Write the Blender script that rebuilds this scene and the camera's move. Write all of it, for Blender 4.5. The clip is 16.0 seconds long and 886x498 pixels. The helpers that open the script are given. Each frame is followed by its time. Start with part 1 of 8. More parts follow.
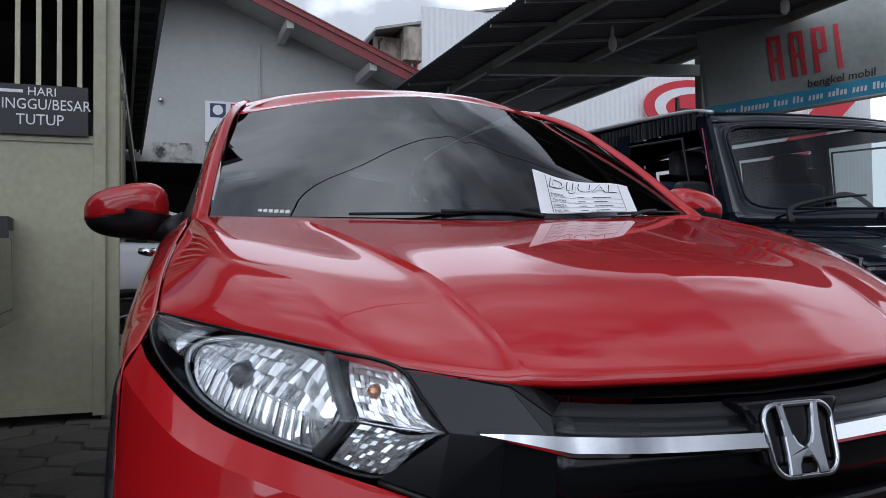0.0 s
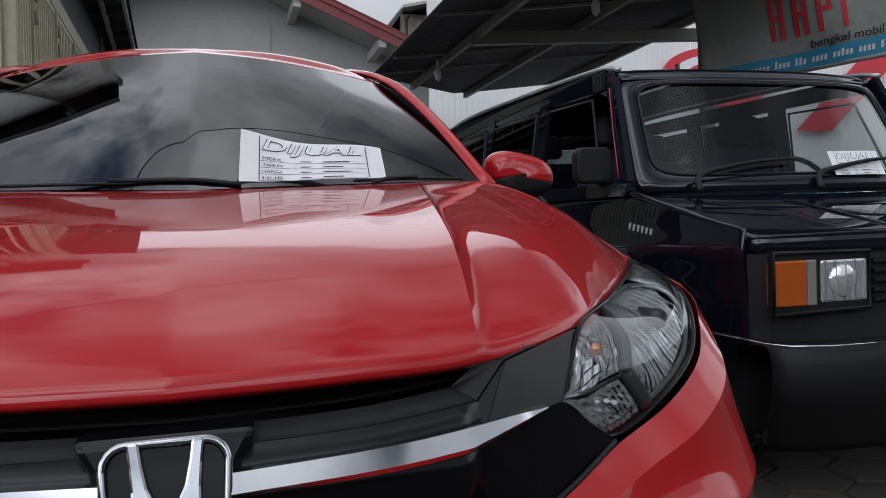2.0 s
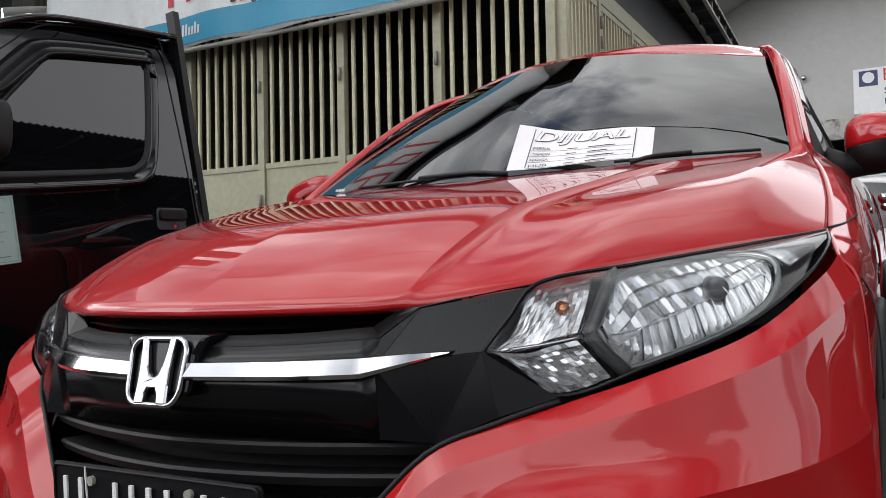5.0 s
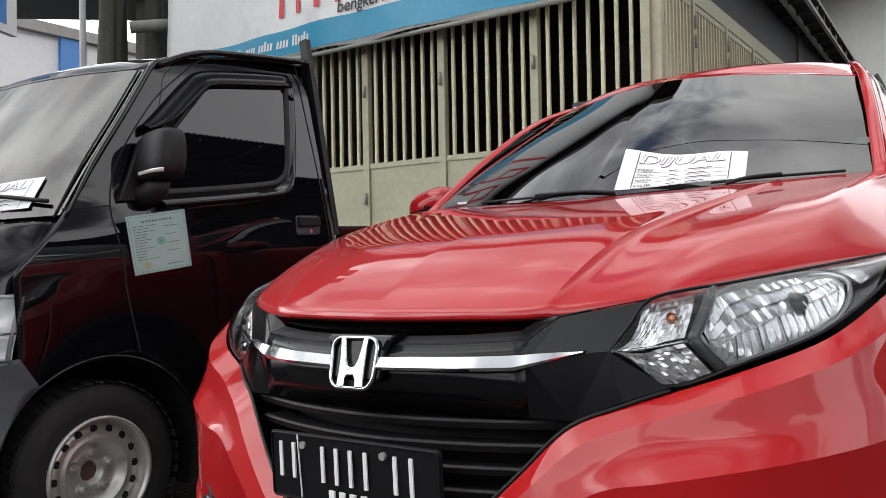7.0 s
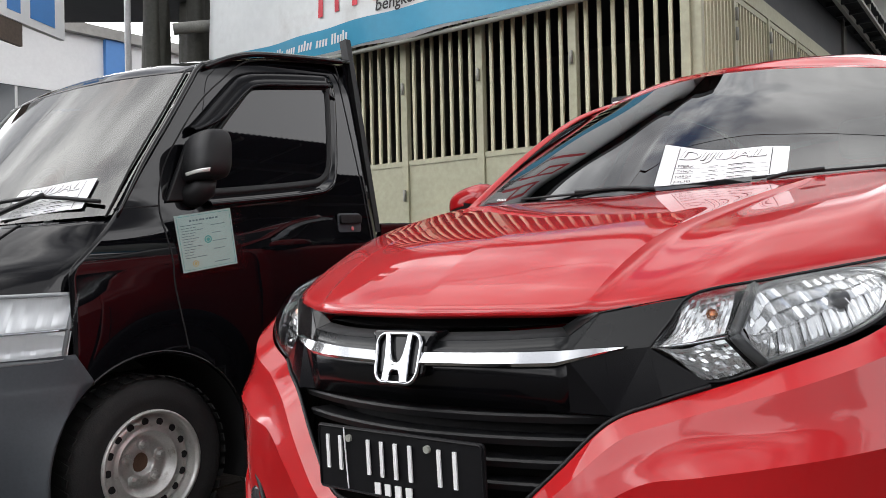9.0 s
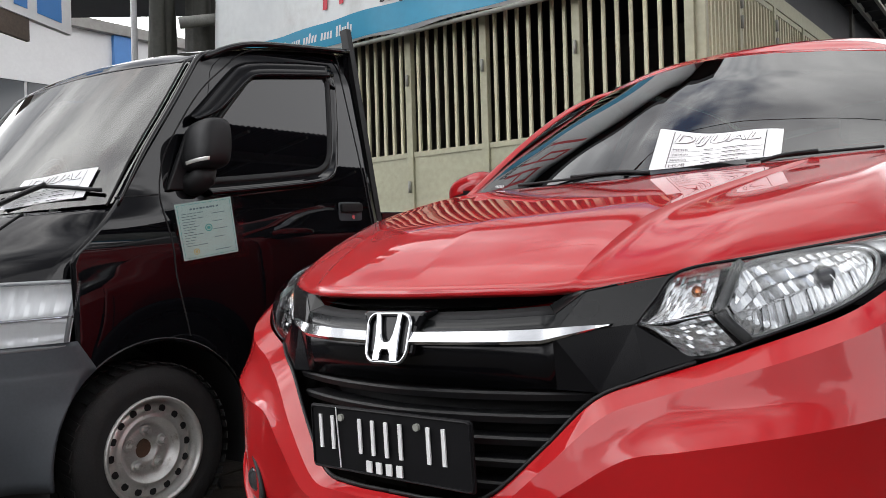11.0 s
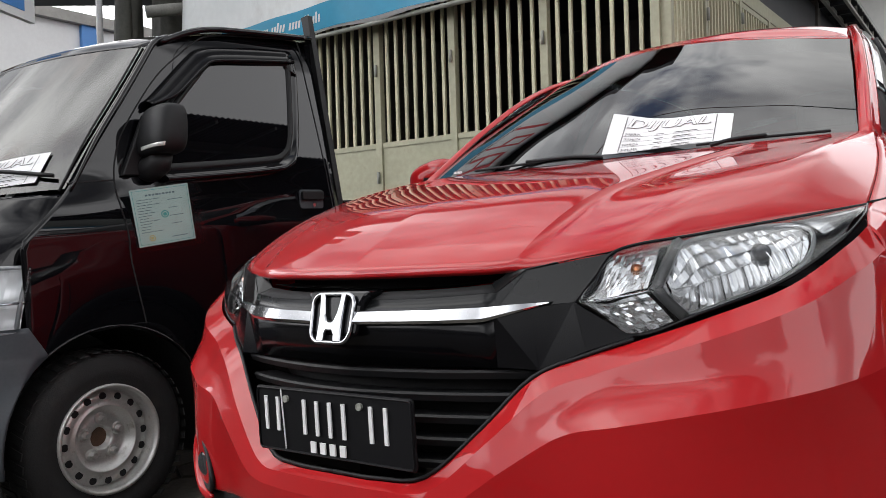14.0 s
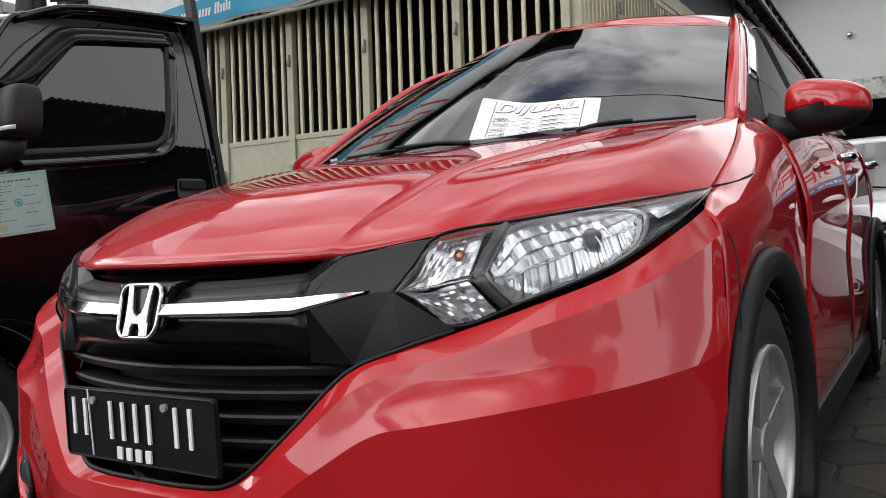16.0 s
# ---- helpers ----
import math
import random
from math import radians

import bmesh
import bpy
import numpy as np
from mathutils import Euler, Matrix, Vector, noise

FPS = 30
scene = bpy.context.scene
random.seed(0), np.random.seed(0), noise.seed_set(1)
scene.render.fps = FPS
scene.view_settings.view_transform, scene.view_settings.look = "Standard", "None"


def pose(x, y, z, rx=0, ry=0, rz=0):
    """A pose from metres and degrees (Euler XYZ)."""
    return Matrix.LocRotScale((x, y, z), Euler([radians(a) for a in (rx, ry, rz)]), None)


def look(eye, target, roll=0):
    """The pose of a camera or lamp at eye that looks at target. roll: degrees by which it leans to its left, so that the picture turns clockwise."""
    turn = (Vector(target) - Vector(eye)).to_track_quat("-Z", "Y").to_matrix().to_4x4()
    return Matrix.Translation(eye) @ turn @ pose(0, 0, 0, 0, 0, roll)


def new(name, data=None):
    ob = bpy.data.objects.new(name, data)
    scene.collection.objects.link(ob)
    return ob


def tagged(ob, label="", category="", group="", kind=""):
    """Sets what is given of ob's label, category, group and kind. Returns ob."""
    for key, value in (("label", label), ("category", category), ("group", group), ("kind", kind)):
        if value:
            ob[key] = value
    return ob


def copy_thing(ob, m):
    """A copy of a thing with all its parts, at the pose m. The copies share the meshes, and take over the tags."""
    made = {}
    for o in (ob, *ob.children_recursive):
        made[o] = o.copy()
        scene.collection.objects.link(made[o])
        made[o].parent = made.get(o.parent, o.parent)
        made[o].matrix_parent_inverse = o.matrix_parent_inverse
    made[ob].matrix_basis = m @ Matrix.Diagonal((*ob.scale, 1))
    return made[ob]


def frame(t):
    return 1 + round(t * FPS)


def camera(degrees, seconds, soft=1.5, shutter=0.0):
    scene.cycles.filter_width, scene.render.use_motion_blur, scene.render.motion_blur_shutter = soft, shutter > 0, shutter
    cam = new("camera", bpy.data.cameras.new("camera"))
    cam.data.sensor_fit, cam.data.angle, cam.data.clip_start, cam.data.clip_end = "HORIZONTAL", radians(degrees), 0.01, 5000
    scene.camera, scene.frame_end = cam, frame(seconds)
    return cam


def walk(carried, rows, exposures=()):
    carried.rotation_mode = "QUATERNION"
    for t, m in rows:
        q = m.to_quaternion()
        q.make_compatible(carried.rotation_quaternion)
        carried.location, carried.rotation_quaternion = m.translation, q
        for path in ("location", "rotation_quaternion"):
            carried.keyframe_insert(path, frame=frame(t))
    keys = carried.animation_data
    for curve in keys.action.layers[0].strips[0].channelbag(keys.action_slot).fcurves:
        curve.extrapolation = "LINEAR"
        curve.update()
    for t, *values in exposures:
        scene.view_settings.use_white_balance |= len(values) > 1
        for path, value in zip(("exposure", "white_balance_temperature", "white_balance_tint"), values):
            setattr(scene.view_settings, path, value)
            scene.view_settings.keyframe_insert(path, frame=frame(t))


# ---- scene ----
cam = camera(57.0, 16.0, 0.85)
PATH = [
    (0, (-0.814, -0.888, 0.913), (-0.139, 0.993, 0.975), -0.6),
    (0.5, (-0.583, -0.95, 0.923), (0.054, 0.945, 0.961), -1.0),
    (1, (-0.389, -0.946, 0.939), (0.207, 0.963, 0.971), -1.3),
    (1.5, (-0.18, -0.831, 0.928), (0.406, 1.081, 0.946), -1.3),
    (2, (0.025, -0.799, 0.899), (0.585, 1.121, 0.914), -1.5),
    (2.5, (0.288, -0.808, 0.886), (0.657, 1.158, 0.912), -1.0),
    (3, (0.511, -0.731, 0.885), (0.714, 1.258, 0.911), -0.3),
    (3.5, (0.695, -0.669, 0.89), (0.476, 1.319, 0.923), -0.4),
    (4, (0.909, -0.62, 0.835), (0.176, 1.24, 0.897), -1.7),
    (4.5, (0.968, -0.625, 0.815), (0.056, 1.154, 0.888), -1.5),
    (5, (0.887, -0.84, 0.822), (-0.074, 0.913, 0.881), -1.1),
    (7.5, (0.984, -1.172, 0.88), (-0.186, 0.45, 0.915), -1.1),
    (8, (0.974, -1.184, 0.886), (-0.213, 0.425, 0.921), -1.1),
    (8.5, (0.968, -1.19, 0.889), (-0.234, 0.408, 0.922), -1.1),
    (9, (0.987, -1.192, 0.875), (-0.229, 0.395, 0.901), -1.3),
    (11.5, (1.037, -1.173, 0.842), (-0.2, 0.399, 0.853), -1.6),
    (12, (1.055, -1.165, 0.831), (-0.183, 0.406, 0.84), -1.6),
    (12.5, (1.067, -1.155, 0.827), (-0.174, 0.414, 0.831), -1.8),
    (13, (1.07, -1.15, 0.834), (-0.165, 0.423, 0.835), -1.8),
    (13.5, (1.067, -1.143, 0.831), (-0.148, 0.445, 0.829), -1.7),
    (14, (1.072, -1.143, 0.821), (-0.117, 0.465, 0.816), -1.7),
    (14.5, (1.091, -1.134, 0.822), (-0.065, 0.498, 0.815), -1.8),
    (15, (1.1, -1.118, 0.812), (-0.012, 0.545, 0.801), -1.8),
    (15.5, (1.119, -1.08, 0.807), (0.04, 0.604, 0.792), -1.8),
    (16, (1.178, -0.94, 0.797), (0.112, 0.752, 0.778), -1.8),
]
EXPOSURES = [(0, -0.8, 5700, 10), (1, -0.93, 5900, 10), (2, -0.88, 6050, 10), (2.6, -0.56, 6200, 10), (3.0, -0.38, 6300, 10), (3.5, -0.43, 6350, 10), (4.5, -0.31, 6400, 10), (5.2, -0.21, 6450, 10), (7.5, -0.01, 6500, 10), (9, 0.11, 6500, 10), (11.5, -0.07, 6500, 10), (13.5, -0.13, 6500, 10), (16, -0.04, 6500, 10)]
walk(cam, [(t, look(eye, target, roll)) for t, eye, target, roll in PATH], EXPOSURES)

# The yard falls towards the street: vehicles and paving stand on this slope.
SLOPE = Matrix(((0.99985, -0.00028, -0.0176, 0), (-0.00028, 0.99949, -0.0318, 0), (0.0176, 0.0318, 0.99934, 0), (0, 0, 0, 1)))

# The red car stands a little askew on it.
ASKEW = 0.0222
CAR = SLOPE @ pose(0, 0, 0, 0, 0, -math.degrees(ASKEW))

# ---- light ----
world = bpy.data.worlds.new("sky")
scene.world = world
world.use_nodes = True
SUN_ELEV, SUN_ROT = radians(54), radians(246)


def build_sky():
    nt = world.node_tree
    nt.nodes.clear()
    N, L = nt.nodes.new, nt.links.new
    out, bg = N("ShaderNodeOutputWorld"), N("ShaderNodeBackground")
    sky = N("ShaderNodeTexSky")
    sky.sky_type, sky.sun_disc = "NISHITA", False
    sky.sun_elevation, sky.sun_rotation = SUN_ELEV, SUN_ROT
    sky.air_density, sky.dust_density = 1.0, 1.5
    tc, mp = N("ShaderNodeTexCoord"), N("ShaderNodeMapping")
    mp.inputs["Scale"].default_value = (1.0, 1.0, 1.2)
    mp.inputs["Location"].default_value = (3.1, 1.7, 0.4)
    big, small = N("ShaderNodeTexNoise"), N("ShaderNodeTexNoise")
    big.inputs["Scale"].default_value, big.inputs["Detail"].default_value, big.inputs["Roughness"].default_value = 1.7, 6, 0.52
    small.inputs["Scale"].default_value, small.inputs["Detail"].default_value = 2.0, 6
    cover, tone = N("ShaderNodeValToRGB"), N("ShaderNodeValToRGB")
    cover.color_ramp.elements[0].position, cover.color_ramp.elements[1].position = 0.36, 0.43
    tone.color_ramp.elements[0].position, tone.color_ramp.elements[1].position = 0.38, 0.66
    tone.color_ramp.elements[0].color, tone.color_ramp.elements[1].color = (3.2, 3.3, 3.6, 1), (22.0, 22.0, 21.8, 1)
    step = tone.color_ramp.elements.new(0.52)
    step.color = (9.5, 9.6, 9.9, 1)
    mix = N("ShaderNodeMix")
    mix.data_type = "RGBA"
    L(tc.outputs["Generated"], mp.inputs["Vector"])
    L(mp.outputs["Vector"], big.inputs["Vector"])
    L(mp.outputs["Vector"], small.inputs["Vector"])
    L(big.outputs["Fac"], cover.inputs["Fac"])
    L(small.outputs["Fac"], tone.inputs["Fac"])
    L(cover.outputs["Color"], mix.inputs["Factor"])
    L(sky.outputs["Color"], mix.inputs["A"])
    L(tone.outputs["Color"], mix.inputs["B"])
    # bright haze towards the horizon
    sep, hz, haze = N("ShaderNodeSeparateXYZ"), N("ShaderNodeMapRange"), N("ShaderNodeMix")
    hz.interpolation_type = "SMOOTHSTEP"
    hz.inputs["From Min"].default_value, hz.inputs["From Max"].default_value = 0.505, 0.55
    hz.inputs["To Min"].default_value, hz.inputs["To Max"].default_value = 0.92, 0.0
    haze.data_type = "RGBA"
    haze.inputs["B"].default_value = (36.0, 36.0, 36.8, 1)
    L(tc.outputs["Generated"], sep.inputs["Vector"])
    # the upper edge of the bright bank is ragged
    ragged = N("ShaderNodeMath")
    ragged.operation = "MULTIPLY_ADD"
    ragged.inputs[1].default_value = 0.36
    shifted = N("ShaderNodeMath")
    shifted.inputs[1].default_value = -0.18
    L(big.outputs["Fac"], ragged.inputs[0])
    L(sep.outputs["Z"], ragged.inputs[2])
    # and the bank stands lower over the street side
    lower = N("ShaderNodeMath")
    lower.operation = "MULTIPLY_ADD"
    lower.inputs[1].default_value = -0.13
    L(sep.outputs["X"], lower.inputs[0])
    L(shifted.outputs[0], lower.inputs[2])
    L(ragged.outputs[0], shifted.inputs[0])
    L(lower.outputs[0], hz.inputs["Value"])
    brk, both = N("ShaderNodeMapRange"), N("ShaderNodeMath")
    brk.inputs["From Min"].default_value, brk.inputs["From Max"].default_value = 0.46, 0.505
    brk.inputs["To Min"].default_value, brk.inputs["To Max"].default_value = 0.30, 1.0
    both.operation = "MULTIPLY"
    L(small.outputs["Fac"], brk.inputs["Value"])
    L(hz.outputs["Result"], both.inputs[0])
    L(brk.outputs["Result"], both.inputs[1])
    L(both.outputs[0], haze.inputs["Factor"])
    L(mix.outputs["Result"], haze.inputs["A"])
    # the cloud is thinner, and so brighter, round the hidden sun
    dot, glow, lit = N("ShaderNodeVectorMath"), N("ShaderNodeMapRange"), N("ShaderNodeVectorMath")
    dot.operation, lit.operation = "DOT_PRODUCT", "SCALE"
    dot.inputs[1].default_value = (math.sin(SUN_ROT) * math.cos(SUN_ELEV), math.cos(SUN_ROT) * math.cos(SUN_ELEV), math.sin(SUN_ELEV))
    glow.interpolation_type = "SMOOTHSTEP"
    glow.inputs["From Min"].default_value, glow.inputs["From Max"].default_value = 0.25, 1.0
    glow.inputs["To Min"].default_value, glow.inputs["To Max"].default_value = 0.75, 1.85
    L(tc.outputs["Generated"], dot.inputs[0])
    L(dot.outputs["Value"], glow.inputs["Value"])
    L(haze.outputs["Result"], lit.inputs[0])
    L(glow.outputs["Result"], lit.inputs["Scale"])
    L(lit.outputs["Vector"], bg.inputs["Color"])
    bg.inputs["Strength"].default_value = 0.10
    L(bg.outputs["Background"], out.inputs["Surface"])


build_sky()
sun = new("sun", bpy.data.lights.new("sun", "SUN"))
sun.data.energy, sun.data.angle, sun.data.color = 0.5, radians(60), (1.0, 0.97, 0.92)
sun.matrix_world = look((0, 0, 30), Vector((0, 0, 30)) - Vector((math.sin(SUN_ROT) * math.cos(SUN_ELEV), math.cos(SUN_ROT) * math.cos(SUN_ELEV), math.sin(SUN_ELEV))))

# ---- materials ----
MATS = {}


def mat(name, color, rough=0.5, metal=0.0, coat=0.0, vary=0.0, scale=8.0, bump=0.0, bscale=60.0, dirt=None, dirt_scale=3.0, dirt_at=(0.55, 0.75), emit=0.0, coat_ior=1.5, spec=0.5, random_tint=0.0, stretch=(1, 1, 1), coords="Object"):
    """A procedural surface: base colour with two scales of variation, optional dirt and relief."""
    if name in MATS:
        return MATS[name]
    m = bpy.data.materials.new(name)
    m.use_nodes = True
    nt = m.node_tree
    b = nt.nodes["Principled BSDF"]
    N, L = nt.nodes.new, nt.links.new
    b.inputs["Roughness"].default_value, b.inputs["Metallic"].default_value = rough, metal
    b.inputs["Coat Weight"].default_value, b.inputs["Coat Roughness"].default_value = coat, 0.012
    b.inputs["Specular IOR Level"].default_value = spec
    b.inputs["Coat IOR"].default_value = coat_ior
    b.inputs["Base Color"].default_value = (*color, 1)
    tc, mp = N("ShaderNodeTexCoord"), N("ShaderNodeMapping")
    mp.inputs["Scale"].default_value = stretch
    L(tc.outputs[coords], mp.inputs["Vector"])
    last = None
    if vary:
        n1, n2 = N("ShaderNodeTexNoise"), N("ShaderNodeTexNoise")
        n1.inputs["Scale"].default_value, n2.inputs["Scale"].default_value = scale, scale * 9
        n1.inputs["Detail"].default_value = n2.inputs["Detail"].default_value = 6
        L(mp.outputs["Vector"], n1.inputs["Vector"])
        L(mp.outputs["Vector"], n2.inputs["Vector"])
        add = N("ShaderNodeMath")
        add.operation = "ADD"
        L(n1.outputs["Fac"], add.inputs[0])
        L(n2.outputs["Fac"], add.inputs[1])
        ramp = N("ShaderNodeMapRange")
        ramp.inputs["From Min"].default_value, ramp.inputs["From Max"].default_value = 0.7, 1.3
        ramp.inputs["To Min"].default_value, ramp.inputs["To Max"].default_value = 1 - vary, 1 + vary
        L(add.outputs[0], ramp.inputs["Value"])
        mul = N("ShaderNodeVectorMath")
        mul.operation = "SCALE"
        mul.inputs[0].default_value = color
        L(ramp.outputs["Result"], mul.inputs["Scale"])
        last = mul.outputs["Vector"]
        rr = N("ShaderNodeMapRange")
        rr.inputs["To Min"].default_value, rr.inputs["To Max"].default_value = max(0.02, rough - 0.08), min(1, rough + 0.08)
        L(n1.outputs["Fac"], rr.inputs["Value"])
        if coat == 0:
            L(rr.outputs["Result"], b.inputs["Roughness"])
    if random_tint:
        info, rm, sc = N("ShaderNodeObjectInfo"), N("ShaderNodeMapRange"), N("ShaderNodeVectorMath")
        rm.inputs["To Min"].default_value, rm.inputs["To Max"].default_value = 1 - random_tint, 1 + random_tint
        sc.operation = "SCALE"
        L(info.outputs["Random"], rm.inputs["Value"])
        L(rm.outputs["Result"], sc.inputs["Scale"])
        if last:
            L(last, sc.inputs[0])
        else:
            sc.inputs[0].default_value = color
        last = sc.outputs["Vector"]
    if dirt:
        n3, r3, mx = N("ShaderNodeTexNoise"), N("ShaderNodeValToRGB"), N("ShaderNodeMix")
        n3.inputs["Scale"].default_value, n3.inputs["Detail"].default_value, n3.inputs["Roughness"].default_value = dirt_scale, 8, 0.65
        r3.color_ramp.elements[0].position, r3.color_ramp.elements[1].position = dirt_at
        mx.data_type = "RGBA"
        L(mp.outputs["Vector"], n3.inputs["Vector"])
        L(n3.outputs["Fac"], r3.inputs["Fac"])
        L(r3.outputs["Color"], mx.inputs["Factor"])
        if last:
            L(last, mx.inputs["A"])
        else:
            mx.inputs["A"].default_value = (*color, 1)
        mx.inputs["B"].default_value = (*dirt, 1)
        last = mx.outputs["Result"]
    if last:
        L(last, b.inputs["Base Color"])
    if bump:
        nb, bp = N("ShaderNodeTexNoise"), N("ShaderNodeBump")
        nb.inputs["Scale"].default_value, nb.inputs["Detail"].default_value = bscale, 5
        bp.inputs["Strength"].default_value, bp.inputs["Distance"].default_value = bump, 0.01
        L(mp.outputs["Vector"], nb.inputs["Vector"])
        L(nb.outputs["Fac"], bp.inputs["Height"])
        L(bp.outputs["Normal"], b.inputs["Normal"])
    if emit:
        b.inputs["Emission Color"].default_value, b.inputs["Emission Strength"].default_value = (*color, 1), emit
    MATS[name] = m
    return m


def glass(name, tint, ior=1.5, rough=0.0):
    """A thin pane: what passes is tinted, and Fresnel drives the gloss."""
    if name in MATS:
        return MATS[name]
    m = bpy.data.materials.new(name)
    m.use_nodes = True
    nt = m.node_tree
    nt.nodes.clear()
    N, L = nt.nodes.new, nt.links.new
    out, mx, tr, gl, fr = N("ShaderNodeOutputMaterial"), N("ShaderNodeMixShader"), N("ShaderNodeBsdfTransparent"), N("ShaderNodeBsdfGlossy"), N("ShaderNodeFresnel")
    tr.inputs["Color"].default_value = (*tint, 1)
    gl.inputs["Roughness"].default_value, fr.inputs["IOR"].default_value = rough, ior
    L(fr.outputs["Fac"], mx.inputs["Fac"])
    L(tr.outputs["BSDF"], mx.inputs[1])
    L(gl.outputs["BSDF"], mx.inputs[2])
    L(mx.outputs["Shader"], out.inputs["Surface"])
    MATS[name] = m
    return m


RED = mat("red_paint", (0.38, 0.0035, 0.006), 0.55, 0.0, coat=1.0, spec=0.12, coat_ior=1.5)
BLACKP = mat("black_paint", (0.003, 0.003, 0.004), 0.6, 0.0, coat=1.0, spec=0.0, coat_ior=1.46)
NAVYP = mat("dark_navy_paint", (0.005, 0.0065, 0.012), 0.6, 0.0, coat=1.0, spec=0.0, coat_ior=1.5)
WHITEP = mat("white_car_paint", (0.75, 0.75, 0.76), 0.25, 0.0, coat=1.0)
GLOSSB = mat("gloss_black_plastic", (0.004, 0.004, 0.005), 0.16, spec=0.22)
PLASTIC = mat("black_plastic", (0.008, 0.008, 0.009), 0.5, vary=0.15, scale=30, bump=0.08, bscale=700, spec=0.3)
GREYPL = mat("dark_grey_plastic", (0.038, 0.044, 0.052), 0.5, vary=0.12, scale=12, bump=0.08, bscale=600)
DARK = mat("dark_cavity", (0.004, 0.004, 0.005), 0.8, vary=0.1)
RUBBER = mat("tyre_rubber", (0.012, 0.012, 0.0125), 0.75, vary=0.25, scale=14, bump=0.2, bscale=200, dirt=(0.028, 0.026, 0.024), dirt_scale=9)
CHROME = mat("chrome", (0.58, 0.59, 0.61), 0.06, 1.0, vary=0.03, scale=20)
SILVER = mat("silver_wheel_paint", (0.42, 0.42, 0.43), 0.35, 0.7, vary=0.1, scale=20, dirt=(0.10, 0.09, 0.08), dirt_scale=12, dirt_at=(0.6, 0.8))
STEELW = mat("steel_wheel", (0.60, 0.60, 0.58), 0.38, 0.6, vary=0.1, scale=18, dirt=(0.22, 0.19, 0.15), dirt_scale=26, dirt_at=(0.56, 0.80))
BADGE = mat("badge_chrome", (0.40, 0.41, 0.43), 0.09, 1.0, vary=0.05, scale=60)
CELLCHROME = mat("cell_chrome", (0.86, 0.87, 0.88), 0.19, 0.78)
REFLECT = mat("reflector", (0.84, 0.85, 0.86), 0.10, 0.8)
AMBER = mat("amber_lens", (0.42, 0.085, 0.006), 0.12, spec=0.8)
SATINB = mat("satin_black_panel", (0.007, 0.0075, 0.008), 0.25, spec=0.3, vary=0.12, scale=9)
AMBERT = mat("amber_tint", (0.6, 0.25, 0.12), 0.15, 0.8)
LAMPGREY = mat("lamp_grey", (0.30, 0.31, 0.32), 0.35, 0.4)
WINDSHIELD = glass("windshield_glass", (0.08, 0.095, 0.10), 1.92)
SIDEGLASS = glass("tinted_side_glass", (0.05, 0.05, 0.055), 1.5)
CLEAR = glass("clear_glass", (0.42, 0.47, 0.46), 1.75)
LAMPDARK = mat("lamp_smoke_grey", (0.085, 0.087, 0.09), 0.3, 0.3)
LENS = glass("lens_polycarbonate", (0.93, 0.94, 0.95), 1.52)
PAPER = mat("paper", (0.82, 0.82, 0.83), 0.8, vary=0.03, scale=10)
INK = mat("ink", (0.03, 0.03, 0.035), 0.7)
CREAM = mat("cream_gate_paint", (0.33, 0.322, 0.222), 0.5, vary=0.12, scale=2.5, dirt=(0.22, 0.19, 0.13), dirt_scale=5, dirt_at=(0.6, 0.85), bump=0.05)
CREAMBAR = mat("cream_bar_paint", (0.47, 0.452, 0.305), 0.5, random_tint=0.1, vary=0.1, scale=6, dirt=(0.25, 0.2, 0.14), dirt_scale=9, dirt_at=(0.6, 0.8))
WALLW = mat("white_wall_paint", (0.43, 0.43, 0.41), 0.9, vary=0.06, scale=0.8, dirt=(0.36, 0.34, 0.30), dirt_scale=0.9, dirt_at=(0.58, 0.85), bump=0.1, bscale=30)
WALLDIRT = mat("mouldy_wall_paint", (0.58, 0.57, 0.53), 0.9, vary=0.12, scale=2, dirt=(0.10, 0.09, 0.08), dirt_scale=3.5, dirt_at=(0.5, 0.68), bump=0.15, bscale=30)
CONCRETE = mat("weathered_concrete", (0.34, 0.33, 0.31), 0.9, vary=0.2, scale=0.6, dirt=(0.12, 0.11, 0.10), dirt_scale=0.7, bump=0.1)
FASCIA = mat("red_fascia_paint", (0.19, 0.042, 0.042), 0.7, vary=0.15, scale=2, dirt=(0.12, 0.07, 0.065), dirt_scale=3)
ROOFMETAL = mat("grey_roof_sheet", (0.075, 0.075, 0.085), 0.6, 0.2, vary=0.2, scale=1.0, dirt=(0.07, 0.065, 0.06), dirt_scale=1.6)
STEELG = mat("grey_painted_steel", (0.26, 0.265, 0.235), 0.55, vary=0.15, scale=3, dirt=(0.13, 0.09, 0.06), dirt_scale=4, dirt_at=(0.6, 0.8))
DARKROOF = mat("dark_awning_sheet", (0.022, 0.024, 0.028), 0.6, 0.2, vary=0.2, scale=2)
BANNERW = mat("banner_vinyl", (0.66, 0.68, 0.67), 0.45, vary=0.05, scale=1.5, bump=0.12, bscale=5, dirt=(0.5, 0.5, 0.48), dirt_scale=1.5)
BANNERB = mat("banner_blue", (0.016, 0.24, 0.39), 0.45, vary=0.06, scale=2)
SIGNRED = mat("sign_red", (0.55, 0.03, 0.045), 0.5, vary=0.06, scale=3)
SIGNNAVY = mat("sign_navy", (0.03, 0.04, 0.12), 0.5)
SIGNWHITE = mat("sign_white", (0.72, 0.72, 0.72), 0.5, vary=0.04, scale=1.5)
